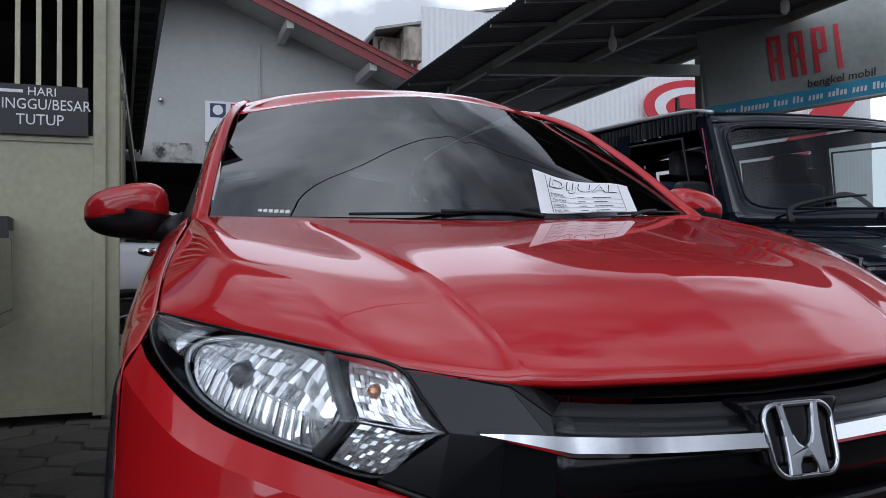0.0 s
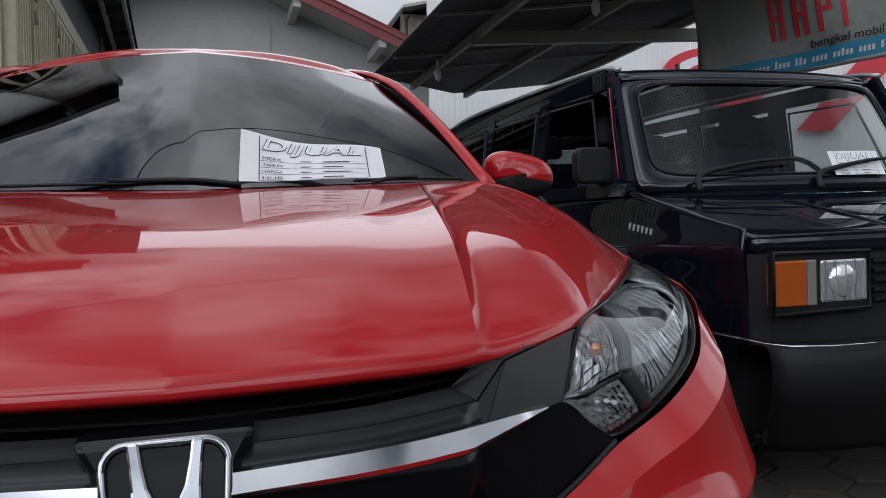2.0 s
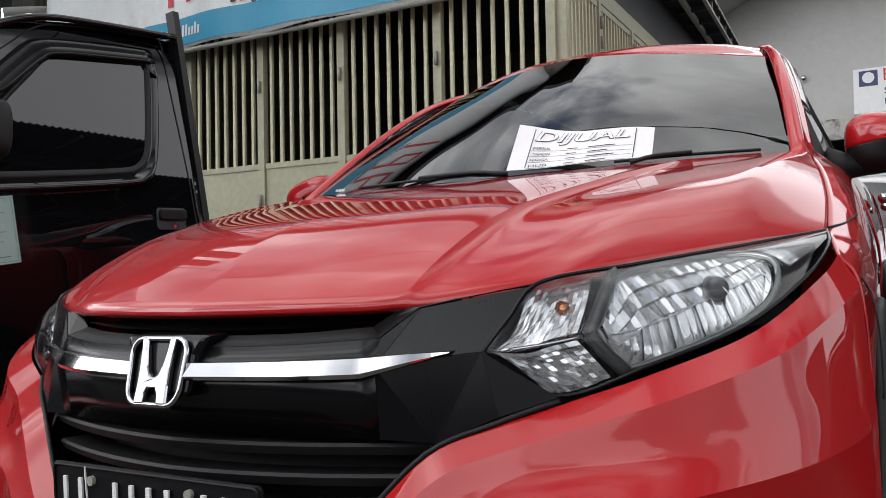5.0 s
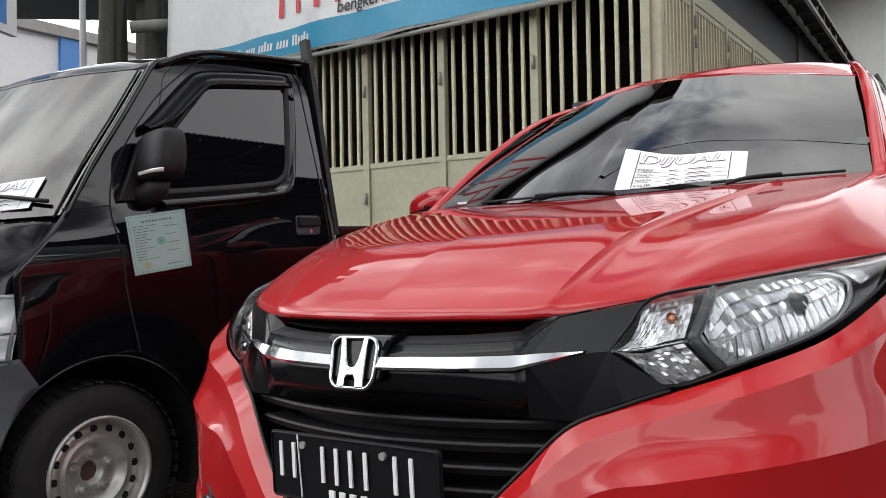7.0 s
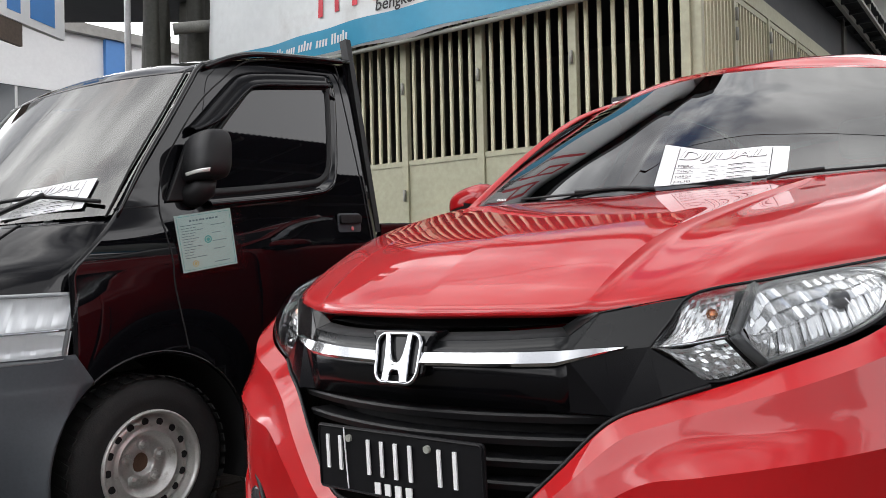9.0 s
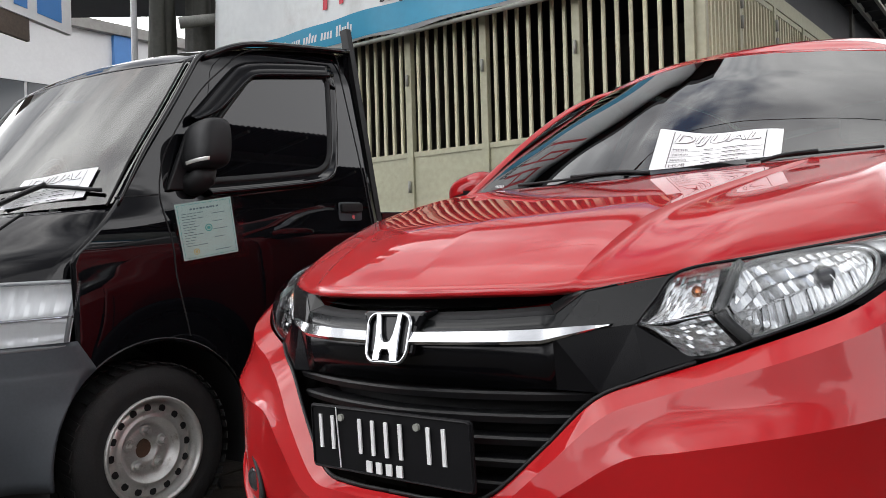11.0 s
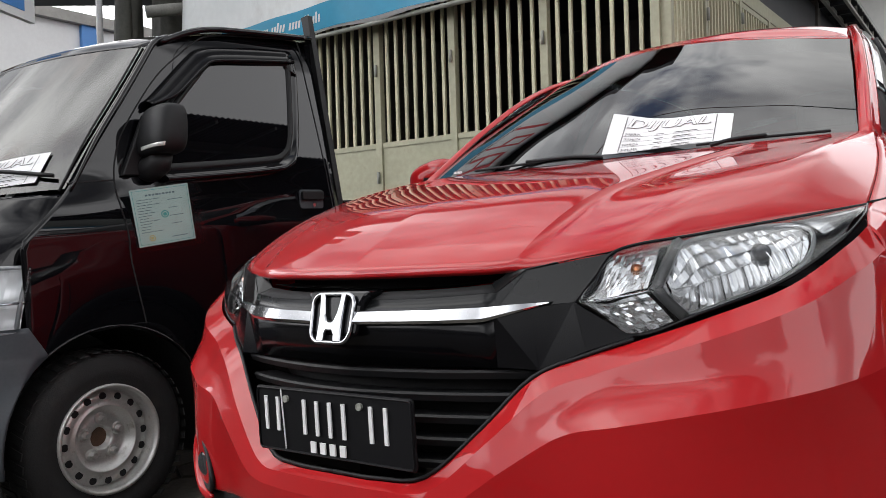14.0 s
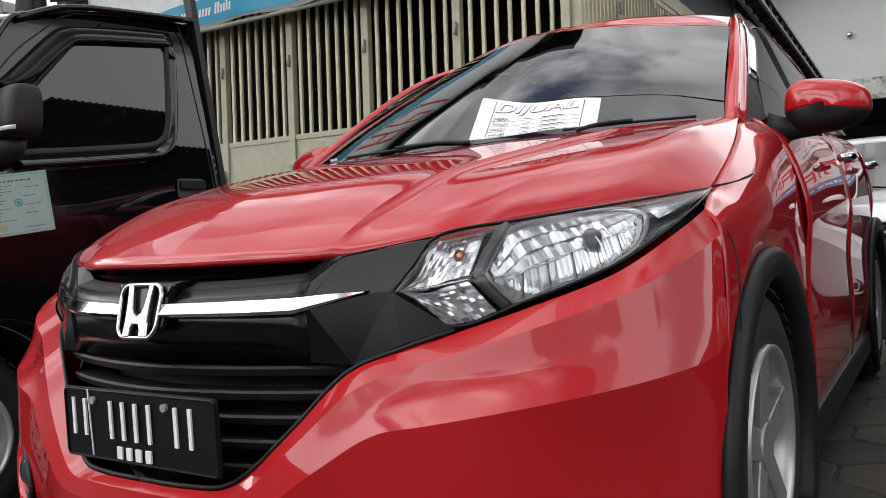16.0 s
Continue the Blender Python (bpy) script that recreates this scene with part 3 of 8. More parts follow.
def build_headlamp(car, s):
    """headlight > lens, housing, bezel, reflectors and bulbs."""
    rnd = random.Random(5)

    def F(rows):
        return [flip(r) for r in rows] if s < 0 else rows

    def T(pts):
        return flip(pts) if s < 0 else pts

    lens = part("headlight", sheet(F(lamp_surface())), LENS, car, "clear multi-reflector headlight with chrome inside", smooth=True)
    lens.visible_shadow = False
    outward(lens, (0, 0.9, 0.6))
    rows = []
    for v, d in ((0, 0.002), (0.03, 0.05), (0.25, 0.085), (0.5, 0.095), (0.75, 0.085), (0.97, 0.05), (1, 0.002)):
        rows.append([lamp_at(LAMP_LEN * u / 30, v, d * min(1, math.sin(math.pi * u / 30) * 3.5)) for u in range(31)])
    part("housing", sheet(F(rows)), GLOSSB, lens, "black lamp housing", smooth=True)
    # main bowl: stepped facets above, slanted flutes below
    edge, c = bowl_edge()

    def span(x):
        vs = [p.y + (q_.y - p.y) * (x - p.x) / (q_.x - p.x) for p, q_ in zip(edge, edge[1:]) if (p.x - x) * (q_.x - x) <= 0 and abs(q_.x - p.x) > 1e-6]
        return (min(vs), max(vs)) if len(vs) > 1 else (0.4, 0.45)

    def deep(x, v):
        r = ((x - c.x) / 0.148) ** 2 + ((v - c.y) / 0.46) ** 2
        return 0.018 + 0.026 * max(0.0, 1 - r)
    x0, x1 = min(p.x for p in edge) + 0.003, max(p.x for p in edge) - 0.003
    rows = []
    for i in range(9):
        row = []
        for j in range(41):
            x = x0 + (x1 - x0) * j / 40
            lo_, hi_ = span(x)
            v = lo_ + (hi_ - lo_) * i / 8
            row.append(lamp_at(x, v, deep(x, v) + 0.004))
        rows.append(row)
    bowl = part("main_reflector", sheet(F(rows)), REFLECT, lens, "faceted chrome reflector bowl", smooth=True)
    bm = bmesh.new()
    for j in range(30):
        xa, xb = x0 + (x1 - x0) * j / 30, x0 + (x1 - x0) * (j + 1) / 30
        for i in range(3):
            t1, t2 = rnd.uniform(-1, 1) * 0.0011, -0.0020 + rnd.uniform(-1, 1) * 0.0014
            q = []
            for x, k, sg in ((xa, 0, t1 + t2), (xb, 0, -t1 + t2), (xb, 1, -t1 - t2), (xa, 1, t1 - t2)):
                lo_, hi_ = span(x)
                m_ = lo_ + (hi_ - lo_) * 0.40
                v = m_ + (hi_ - m_) * (i + k) / 3
                q.append(lamp_at(x, v, deep(x, v) + sg))
            bm.faces.new([bm.verts.new(p) for p in T(q)])
    part("upper_facets", bm, REFLECT, bowl)
    for j in range(19):
        rr = []
        tilt = rnd.uniform(-0.0022, 0.0022)
        for k in range(5):
            f_ = k / 4
            x = x0 + (x1 - x0) * (j + f_) / 19
            lo_, hi_ = span(x)
            m_ = lo_ + (hi_ - lo_) * 0.39
            rr.append([lamp_at(x - 0.016 * (1 - n / 4), lo_ + (m_ - lo_) * n / 4 if n else lo_ + 0.01, deep(x, lo_ + (m_ - lo_) * n / 4) - 0.0012 * math.sin(math.pi * f_) + tilt * (f_ - 0.5)) for n in range(5)])
        part("slanted_flute", sheet(F(rr)), REFLECT, bowl, smooth=True)
        bm = bmesh.new()
        tube(bm, T([p + Vector((0, -0.001, 0)) for p in rr[0]]), 0.0007, 5)
        part("flute_edge", bm, CELLCHROME if j % 3 else GLOSSB, bowl)
    bm = bmesh.new()
    tube(bm, T(spline([lamp_at(a, v, deep(a, v) - 0.002) for a, v in ((0.150, 0.36), (0.190, 0.335), (0.236, 0.35), (0.284, 0.385), (0.336, 0.40), (0.405, 0.38))], 18)), 0.0012, 5)
    part("reflector_step", bm, CELLCHROME, bowl, "bright step across the bowl", smooth=True)
    for k in range(4):
        a = 0.318 + 0.024 * k
        bm = bmesh.new()
        tube(bm, T([lamp_at(a + 0.012 * v, 0.10 + 0.72 * v, 0.016) for v in (0, 0.35, 0.7, 1)]), 0.0008, 5)
        part("flute", bm, REFLECT, lens)
    bm = bmesh.new()
    tube(bm, T(spline([lamp_at(a, v, 0.012) for a, v in ((0.392, 0.86), (0.418, 0.76), (0.429, 0.60), (0.424, 0.44), (0.408, 0.30))], 14)), [0.0008 + 0.0026 * math.sin(math.pi * k / 14) for k in range(15)], 6)
    part("bright_crescent", bm, CELLCHROME, lens, "bright crescent beside the bowl", smooth=True)
    out_e, _ = bowl_edge(1.04, 60)
    bm = bmesh.new()
    tube(bm, T([lamp_at(p.x, max(0.02, min(0.97, p.y)), 0.013) for p in out_e[:-1]]), 0.0038, 6, closed=True)
    part("bezel_ring", bm, mat("lamp_bezel_silver", (0.30, 0.31, 0.32), 0.3, 0.6), lens, "grey bezel ring", smooth=True)
    # bulb shield
    c0, c1 = lamp_at(0.326, 0.50, 0.06), lamp_at(0.318, 0.46, 0.022)
    bm = bmesh.new()
    tube(bm, T([c0, c0.lerp(c1, 0.8), c1, c1 + (c1 - c0).normalized() * 0.001]), [0.016, 0.016, 0.013, 0.006], 18)
    part("bulb_shield", bm, mat("bulb_shield_grey", (0.10, 0.10, 0.105), 0.35, 0.4), lens, "round grey bulb shield", smooth=True)
    # stepped inner cells: turn lamp above, side lamp below
    def cell(nm, corners, nu, nv, lean):
        (p00, p10, p11, p01) = [Vector((*p, 0)) for p in corners]
        bm = bmesh.new()
        for i in range(nu):
            for j in range(nv):
                t1, t2 = rnd.uniform(-1, 1) * 0.0011, (rnd.uniform(-0.9, 0.9) - lean) * 0.0015
                fu, fv = (i + 0.5) / nu, (j + 0.5) / nv
                base = 0.010 + 0.012 * min(1, 3 * min(fu, 1 - fu, fv, 1 - fv)) + 0.0012 * ((i + j) % 2)
                q = []
                for du, dv, sg in ((0, 0, t1 + t2), (1, 0, -t1 + t2), (1, 1, -t1 - t2), (0, 1, t1 - t2)):
                    uu, vv = (i + du) / nu, (j + dv) / nv
                    w = p00.lerp(p10, uu).lerp(p01.lerp(p11, uu), vv)
                    q.append(lamp_at(w.x, w.y, base + sg))
                bm.faces.new([bm.verts.new(p) for p in T(q)])
        part(nm, bm, CELLCHROME, lens, "stepped chrome reflector")
    cell("turn_reflector", ((0.006, 0.60), (0.112, 0.48), (0.172, 0.93), (0.078, 0.97)), 15, 8, 0.4)
    cell("side_reflector", ((0.058, 0.03), (0.130, 0.03), (0.108, 0.42), (0.006, 0.54)), 14, 9, 0.5)
    c0, c1 = lamp_at(0.112, 0.70, 0.055), lamp_at(0.112, 0.70, 0.016)
    bm = bmesh.new()
    tube(bm, T([c0, c0.lerp(c1, 0.7), c1]), [0.013, 0.013, 0.007], 12)
    part("turn_bulb", bm, AMBERT, lens, "amber turn-signal bulb", smooth=True)
    # divider: a dark Y between the cells and the bowl
    for pts, w, m_ in (([(0.148, 0.02), (0.133, 0.25), (0.124, 0.43)], 0.0100, LAMPDARK), ([(0.124, 0.43), (0.158, 0.66), (0.208, 0.95)], 0.0100, LAMPDARK), ([(0.030, 0.575), (0.070, 0.50), (0.115, 0.435)], 0.0028, CHROME)):
        bm = bmesh.new()
        tube(bm, T(spline([lamp_at(a, v, 0.012) for a, v in pts], 10)), w, 6)
        part("divider", bm, m_, lens, smooth=True)
    # bright wing at the outer tip over a black sill
    rows = [[lamp_at(a, v, 0.014) for a in (0.445, 0.49, 0.53, 0.57, 0.610)] for v in (0.30, 0.55, 0.78, 0.93)]
    part("outer_reflector", sheet(F(rows)), mat("frosted_reflector", (0.5, 0.51, 0.52), 0.22, 0.8), lens, "bright outer reflector wing", smooth=True, thick=0.003)
    pts = lamp_surface(44, 1)
    loop = pts[0] + pts[1][-2:0:-1]
    bm = bmesh.new()
    tube(bm, T(loop), 0.0032, 6, closed=True)
    part("gasket", bm, GLOSSB, lens, smooth=True)
    return lens


def build_mirror(car, s, x=0.918, y=1.44, z=1.058):
    """door mirror > shell, lower cover, foot, glass"""
    def shell(a0, a1, grow=1.0):
        rows = []
        for i in range(13):
            b = radians(-78 + 168 * i / 12)
            row = []
            for j in range(25):
                a = radians(a0 + (a1 - a0) * j / 24)
                c_, sn = math.cos(a), math.sin(a)
                rr = (abs(c_) ** 2.8 + abs(sn) ** 2.8) ** (-1 / 2.8)
                taper = 1.0 - 0.20 * c_
                k = max(0.0, math.cos(b)) ** 0.5 * grow
                row.append(Vector((s * (x + 0.104 * rr * c_ * k), y - 0.066 * math.sin(b), z + 0.070 * rr * sn * k * taper - 0.006 * c_)))
            rows.append(row)
        return rows
    m = part("door_mirror", sheet(shell(-18, 192)), RED, car, "red door mirror with black lower half", smooth=True, thick=0.003)
    part("lower_cover", sheet(shell(190, 344, 0.985)), PLASTIC, m, "black lower cover", smooth=True, thick=0.003)
    bm = bmesh.new()
    tube(bm, [(s * (x - 0.02), y, z - 0.045), (s * (x - 0.07), y - 0.005, z - 0.052), (s * 0.815, y - 0.02, z - 0.052), (s * 0.772, y - 0.03, z - 0.046)], [0.030, 0.027, 0.034, 0.046], 10)
    part("mirror_foot", bm, PLASTIC, m, "black mirror foot", smooth=True)
    bm = prism([(x - 0.085, 0, z - 0.05), (x + 0.08, 0, z - 0.045), (x + 0.085, 0, z + 0.04), (x - 0.075, 0, z + 0.052)], 0.004, 1)
    bmesh.ops.transform(bm, matrix=Matrix.Translation((0, y + 0.060, 0)), verts=bm.verts)
    if s < 0:
        bmesh.ops.scale(bm, vec=(-1, 1, 1), verts=bm.verts)
    part("mirror_glass", bm, mat("mirror", (0.9, 0.9, 0.9), 0.02, 1.0), m)
    return m


def build_red_car():
    car = thing("suv", "glossy red compact SUV parked nose out with a for-sale paper", "car", m=CAR)
    # hood: raised middle between two creases, falling to the fenders
    NH, JC = 126, 42
    front = spline(HOOD_EDGE, NH)
    cow = spline(COWL, 400)
    back = [cow[round(400 * (0.46 * j / JC if j < JC else 0.46 + 0.54 * (j - JC) / (NH - JC)))] for j in range(NH + 1)]
    rows = []
    nv = 44
    ends = spline(HOOD_SIDE, nv)
    for i in range(nv + 1):
        v = i / nv
        row = []
        for j in range(NH + 1):
            f, b = front[j], back[j]
            u = j / NH
            p = f.lerp(b, v)
            # pull the outermost column onto the fender line
            p += (ends[i] - front[NH].lerp(back[NH], v)) * u ** 3
            crown = math.sin(math.pi * v)
            lift = 0.059 * ((v / 0.3) * (2 - v / 0.3) if v < 0.3 else 1 - ((v - 0.3) / 0.7) ** 1.35) * (1 - 0.35 * (p.x / 0.8) ** 2) * (1 - u ** 8)
            # the crease: a sharp drop outside it that runs out towards the fender
            d = max(0.0, (j - JC) / (NH - JC))
            depth = 0.012 * min(1, 5 * (1 - v)) * min(1, 0.25 + 5 * v) * (1 - 0.35 * v)
            step = -depth * (1 - math.exp(-d / 0.016)) * math.exp(-d / 0.5)
            ridge = 0.003 * min(1, 6 * v) * min(1, 3 * (1 - v)) * math.exp(-abs(j - JC) / 3.0)
            swell = 0.010 * math.exp(-((p.x - 0.715) / 0.05) ** 2) * crown * (1 - u ** 10)
            p.z += lift + step + ridge + swell
            if v < 0.08:
                p.z -= 0.006 * (1 - v / 0.08) ** 2
            row.append(p)
        rows.append(mirrored(row))
    part("hood", sheet(rows), RED, car, "glossy red hood with two creases", smooth=True, thick=0.012).data.set_sharp_from_angle(angle=radians(16))
    # under-lip of the hood, coloured near-black for the shade in the slot
    lip = [mirrored([p + Vector((0, 0.004, -0.006)) for p in front[:79]]), mirrored([p + Vector((0, 0.03, -0.014)) for p in front[:79]])]
    part("hood_lip", sheet(lip), DARK, car, "dark edge below the hood", smooth=True)
    # bumper skin
    top = [(0, -0.035, 0.405), (0.11, -0.033, 0.405), (0.205, -0.015, 0.416), (0.30, 0.022, 0.50), (0.385, 0.062, 0.586), (0.46, 0.105, 0.618), (0.53, 0.152, 0.640), (0.64, 0.203, 0.676), (0.745, 0.292, 0.718), (0.815, 0.405, 0.778), (0.836, 0.48, 0.808)]
    r1 = [(0, -0.052, 0.395), (0.12, -0.050, 0.395), (0.222, -0.034, 0.402), (0.325, 0.0, 0.488), (0.41, 0.04, 0.566), (0.48, 0.078, 0.594), (0.553, 0.117, 0.616), (0.667, 0.168, 0.650), (0.773, 0.268, 0.690), (0.838, 0.40, 0.738), (0.862, 0.47, 0.765)]
    fold = [(0, -0.056, 0.362), (0.14, -0.054, 0.363), (0.25, -0.040, 0.374), (0.36, -0.008, 0.448), (0.45, 0.026, 0.504), (0.534, 0.048, 0.521), (0.608, 0.084, 0.532), (0.711, 0.146, 0.548), (0.803, 0.244, 0.562), (0.860, 0.361, 0.574), (0.876, 0.425, 0.595)]
    r3 = [(0, -0.055, 0.346), (0.15, -0.052, 0.345), (0.28, -0.030, 0.345), (0.40, 0.010, 0.36), (0.495, 0.038, 0.39), (0.568, 0.058, 0.41), (0.640, 0.101, 0.425), (0.731, 0.174, 0.44), (0.810, 0.268, 0.455), (0.860, 0.348, 0.47), (0.876, 0.392, 0.48)]
    r4 = [(0, -0.050, 0.327), (0.15, -0.047, 0.325), (0.28, -0.026, 0.312), (0.40, 0.013, 0.300), (0.493, 0.040, 0.290), (0.566, 0.060, 0.280), (0.638, 0.099, 0.275), (0.729, 0.171, 0.27), (0.807, 0.255, 0.27), (0.858, 0.328, 0.28), (0.876, 0.368, 0.29)]
    r5 = [(x, y + 0.016, z - 0.012) for x, y, z in r4]
    bm = sheet([mirrored(r) for r in loft([top, r1], 60, 6)])
    belly = [tuple((Vector(a) + Vector(b)) / 2 + Vector((-0.004, 0.008, -0.004)) * max(0, min(1, (a[0] - 0.35) / 0.2)) * max(0.15, min(1, (0.84 - a[0]) / 0.25))) for a, b in zip(r1, fold)]
    sheet([mirrored(r) for r in loft([r1, belly, fold], 60, 12)], bm)
    sheet([mirrored(r) for r in loft([fold, r3, r4, r5], 60, 18)], bm)
    part("bumper", bm, RED, car, "red front bumper", smooth=True)
    # black chin
    chin = loft([[(x * 0.99, y + 0.006, z + 0.004) for x, y, z in r5], [(x * 0.985, y + 0.022, 0.21) for x, y, z in r5], [(x * 0.98, y + 0.05, 0.15) for x, y, z in r5]], 40, 4)
    part("chin_spoiler", sheet([mirrored(r) for r in chin]), PLASTIC, car, "black lower spoiler", smooth=True, thick=0.01)
    for s in (-1, 1):
        # fog lamp: a dark pocket behind a red lip
        def on_corner(x, z, out):
            x, z = x - 0.026, z - 0.012
            return Vector((s * (x + 0.4 * out), 0.038 + 0.43 * (x - 0.49) - out, z))
        drop = [(0.500, 0.322), (0.515, 0.352), (0.545, 0.385), (0.585, 0.412), (0.612, 0.405), (0.612, 0.372), (0.598, 0.330), (0.572, 0.300), (0.535, 0.292), (0.508, 0.300)]
        loop = spline([Vector((x, z, 0)) for x, z in drop + drop[:1]], 40)[:-1]
        bm = bmesh.new()
        bm.faces.new([bm.verts.new(on_corner(p.x, p.y, 0.004)) for p in loop])
        f = part("fog_lamp", bm, DARK, car, "round fog lamp in a black pocket")
        bm = bmesh.new()
        tube(bm, [on_corner(p.x, p.y, 0.004) for p in loop], 0.006, 8, closed=True)
        part("pocket_edge", bm, PLASTIC, f, smooth=True)
        bm = bmesh.new()
        low = [p for p in spline([Vector((x, z, 0)) for x, z in ((0.622, 0.405), (0.628, 0.370), (0.614, 0.322), (0.582, 0.287), (0.538, 0.276), (0.500, 0.284))], 24)]
        tube(bm, [on_corner(p.x, p.y, 0.006) for p in low], [0.004 + 0.012 * math.sin(math.pi * k / 24) for k in range(25)], 10)
        part("pocket_lip", bm, RED, f, "red lip below the pocket", smooth=True)
        bm = bmesh.new()
        c0 = on_corner(0.556, 0.345, 0.006)
        tube(bm, [c0 + Vector((0, 0.004, 0)), c0, c0 + Vector((0, -0.004, 0))], [0.030, 0.030, 0.022], 20)
        part("lamp_glass", bm, mat("smoked_lamp_glass", (0.03, 0.03, 0.033), 0.12, spec=0.6), f, smooth=True)
        # fender
        cols = [[(0.836, 0.48, 0.808), (0.862, 0.47, 0.765), (0.872, 0.45, 0.64), arch(157)],
                [(0.822, 0.56, 0.834), (0.862, 0.56, 0.80), (0.877, 0.555, 0.70), arch(132)],
                [(0.817, 0.625, 0.850), (0.860, 0.65, 0.822), (0.880, 0.65, 0.76), arch(112)],
                [(0.809, 0.79, 0.908), (0.856, 0.80, 0.865), (0.882, 0.80, 0.79), arch(90)],
                [(0.791, 0.955, 0.962), (0.850, 0.96, 0.905), (0.880, 0.96, 0.80), arch(64)],
                [(0.767, 1.105, 1.008), (0.842, 1.11, 0.935), (0.878, 1.12, 0.78), arch(34)],
                [(0.760, 1.26, 1.030), (0.836, 1.26, 0.955), (0.874, 1.26, 0.75), (0.868, 1.255, 0.24)]]
        surf = loft(cols, 16, 36)
        part("fender", sheet([flip(r) for r in surf] if s < 0 else surf), RED, car, "red front fender", smooth=True, thick=0.003)
        bm = bmesh.new()
        seam = spline([(0.826, 0.505, 0.818), (0.868, 0.500, 0.765), (0.882, 0.492, 0.70), (0.884, 0.478, 0.60)], 12)
        tube(bm, flip(seam) if s < 0 else seam, 0.0016, 5)
        part("panel_gap", bm, DARK, car)
        for run, r in (([(0.816, 0.616, 0.849), (0.838, 0.70, 0.856), (0.853, 0.79, 0.871)], 0.0024), ([(0.853, 0.79, 0.871), (0.842, 0.92, 0.915), (0.812, 1.05, 0.962), (0.775, 1.14, 1.003), (0.748, 1.195, 1.034)], 0.0007)):
            bm = bmesh.new()
            seam = spline(run, 16)
            tube(bm, flip(seam) if s < 0 else seam, r, 5)
            part("panel_gap", bm, DARK, car)
        side_arch_strip(car, s, ARCH_Y)
        side_arch_strip(car, s, BASE2)
        # doors and rear quarter as one run of columns split into panels
        def column(y, belt=1.035, wb=0.772, wm=0.882, low=0.26):
            return [(wb, y, belt), (wb + 0.07, y, belt - 0.075), (wm, y, 0.80), (wm - 0.012, y, 0.62), (wm - 0.006, y, 0.42), (wm - 0.02, y, low)]
        for nm, y0, y1, b0, b1 in (("front_door", 1.268, 2.22, 1.032, 1.06), ("rear_door", 2.228, 3.06, 1.06, 1.09)):
            surf = loft([column(y0 + (y1 - y0) * k / 3, b0 + (b1 - b0) * k / 3, 0.762 + 0.01 * (k > 0)) for k in range(4)], 18, 12)
            d = part(nm, sheet([flip(r) for r in surf] if s < 0 else surf), RED, car, "red car door", smooth=True, thick=0.003)
            bm = bmesh.new()
            tube(bm, [(s * 0.885, y1 - 0.24, 0.945), (s * 0.915, y1 - 0.20, 0.95), (s * 0.915, y1 - 0.10, 0.95), (s * 0.885, y1 - 0.07, 0.945)], 0.013, 8)
            part("door_handle", bm, CHROME, d, "chrome door handle", smooth=True)
        q = []
        for y, low in ((3.07, None), (3.3, None), (3.55, None), (3.75, 0.3), (4.0, 0.35)):
            bot = arch(90 - (y - BASE2) * 150, 0.872, ARCH_R, BASE2) if low is None and abs(y - BASE2) < 0.3 else (0.85, y, low or 0.3)
            k = (y - 3.07) / 0.93
            q.append([(0.77 - 0.1 * k * k, y, 1.09), (0.85 - 0.12 * k * k, y, 1.0), (0.885 - 0.14 * k * k, y, 0.82), (bot[0] - 0.14 * k * k, bot[1], bot[2])])
        surf = loft(q, 12, 14)
        part("rear_quarter", sheet([flip(r) for r in surf] if s < 0 else surf), RED, car, "red rear quarter", smooth=True, thick=0.003)
        part("side_skirt", boxed(*sorted((s * 0.80, s * 0.872)), 1.15, 2.95, 0.17, 0.27), PLASTIC, car, "black side skirt", bevel=0.015)
        # pillars and side glass
        a_out = [(0.752, 1.165, 1.012), (0.705, 1.45, 1.20), (0.655, 1.70, 1.345), (0.605, 1.90, 1.425), (0.575, 2.15, 1.478)]
        a_in = [(0.697, 1.160, 1.014), (0.655, 1.43, 1.195), (0.618, 1.66, 1.325), (0.592, 1.852, 1.407), (0.52, 2.1, 1.492)]
        a_side = [(0.782, 1.235, 1.005), (0.735, 1.50, 1.19), (0.685, 1.74, 1.325), (0.635, 1.93, 1.402), (0.606, 2.17, 1.455)]
        a_in = [tuple(Vector(a).lerp(Vector(b), 0.42)) for a, b in zip(a_in, a_out)]
        a_side = [tuple(Vector(a).lerp(Vector(b), 0.38)) for a, b in zip(a_out, a_side)]
        surf = loft([a_in, [tuple((Vector(a) + Vector(b)) / 2 + Vector((0.008, -0.004, 0.01))) for a, b in zip(a_in, a_out)], a_out, a_side], 20, 10)
        part("windshield_pillar", sheet([flip(r) for r in surf] if s < 0 else surf), RED, car, "red windshield pillar", smooth=True, thick=0.004)
        top_line = [(0.632, 1.95, 1.398), (0.61, 2.3, 1.452), (0.60, 2.7, 1.458), (0.60, 3.2, 1.425), (0.62, 3.7, 1.33)]
        belt_line = [(0.768, 1.42, 1.05), (0.775, 1.85, 1.058), (0.776, 2.3, 1.07), (0.774, 2.8, 1.085), (0.76, 3.45, 1.12)]
        surf = loft([belt_line, top_line], 24, 8)
        g = part("side_window", sheet([flip(r) for r in surf] if s < 0 else surf), SIDEGLASS, car, "dark tinted side glass", smooth=True)
        outward(g, (0, 2.4, 0.8))
        tri = [tuple(Vector(p) + Vector((-0.004, 0.006, -0.004))) for p in (a_side[0], (0.775, 1.42, 1.046), (0.637, 1.95, 1.396), a_side[3], a_side[2], a_side[1])]
        bm = bmesh.new()
        bm.faces.new([bm.verts.new((s * p[0], p[1], p[2])) for p in tri])
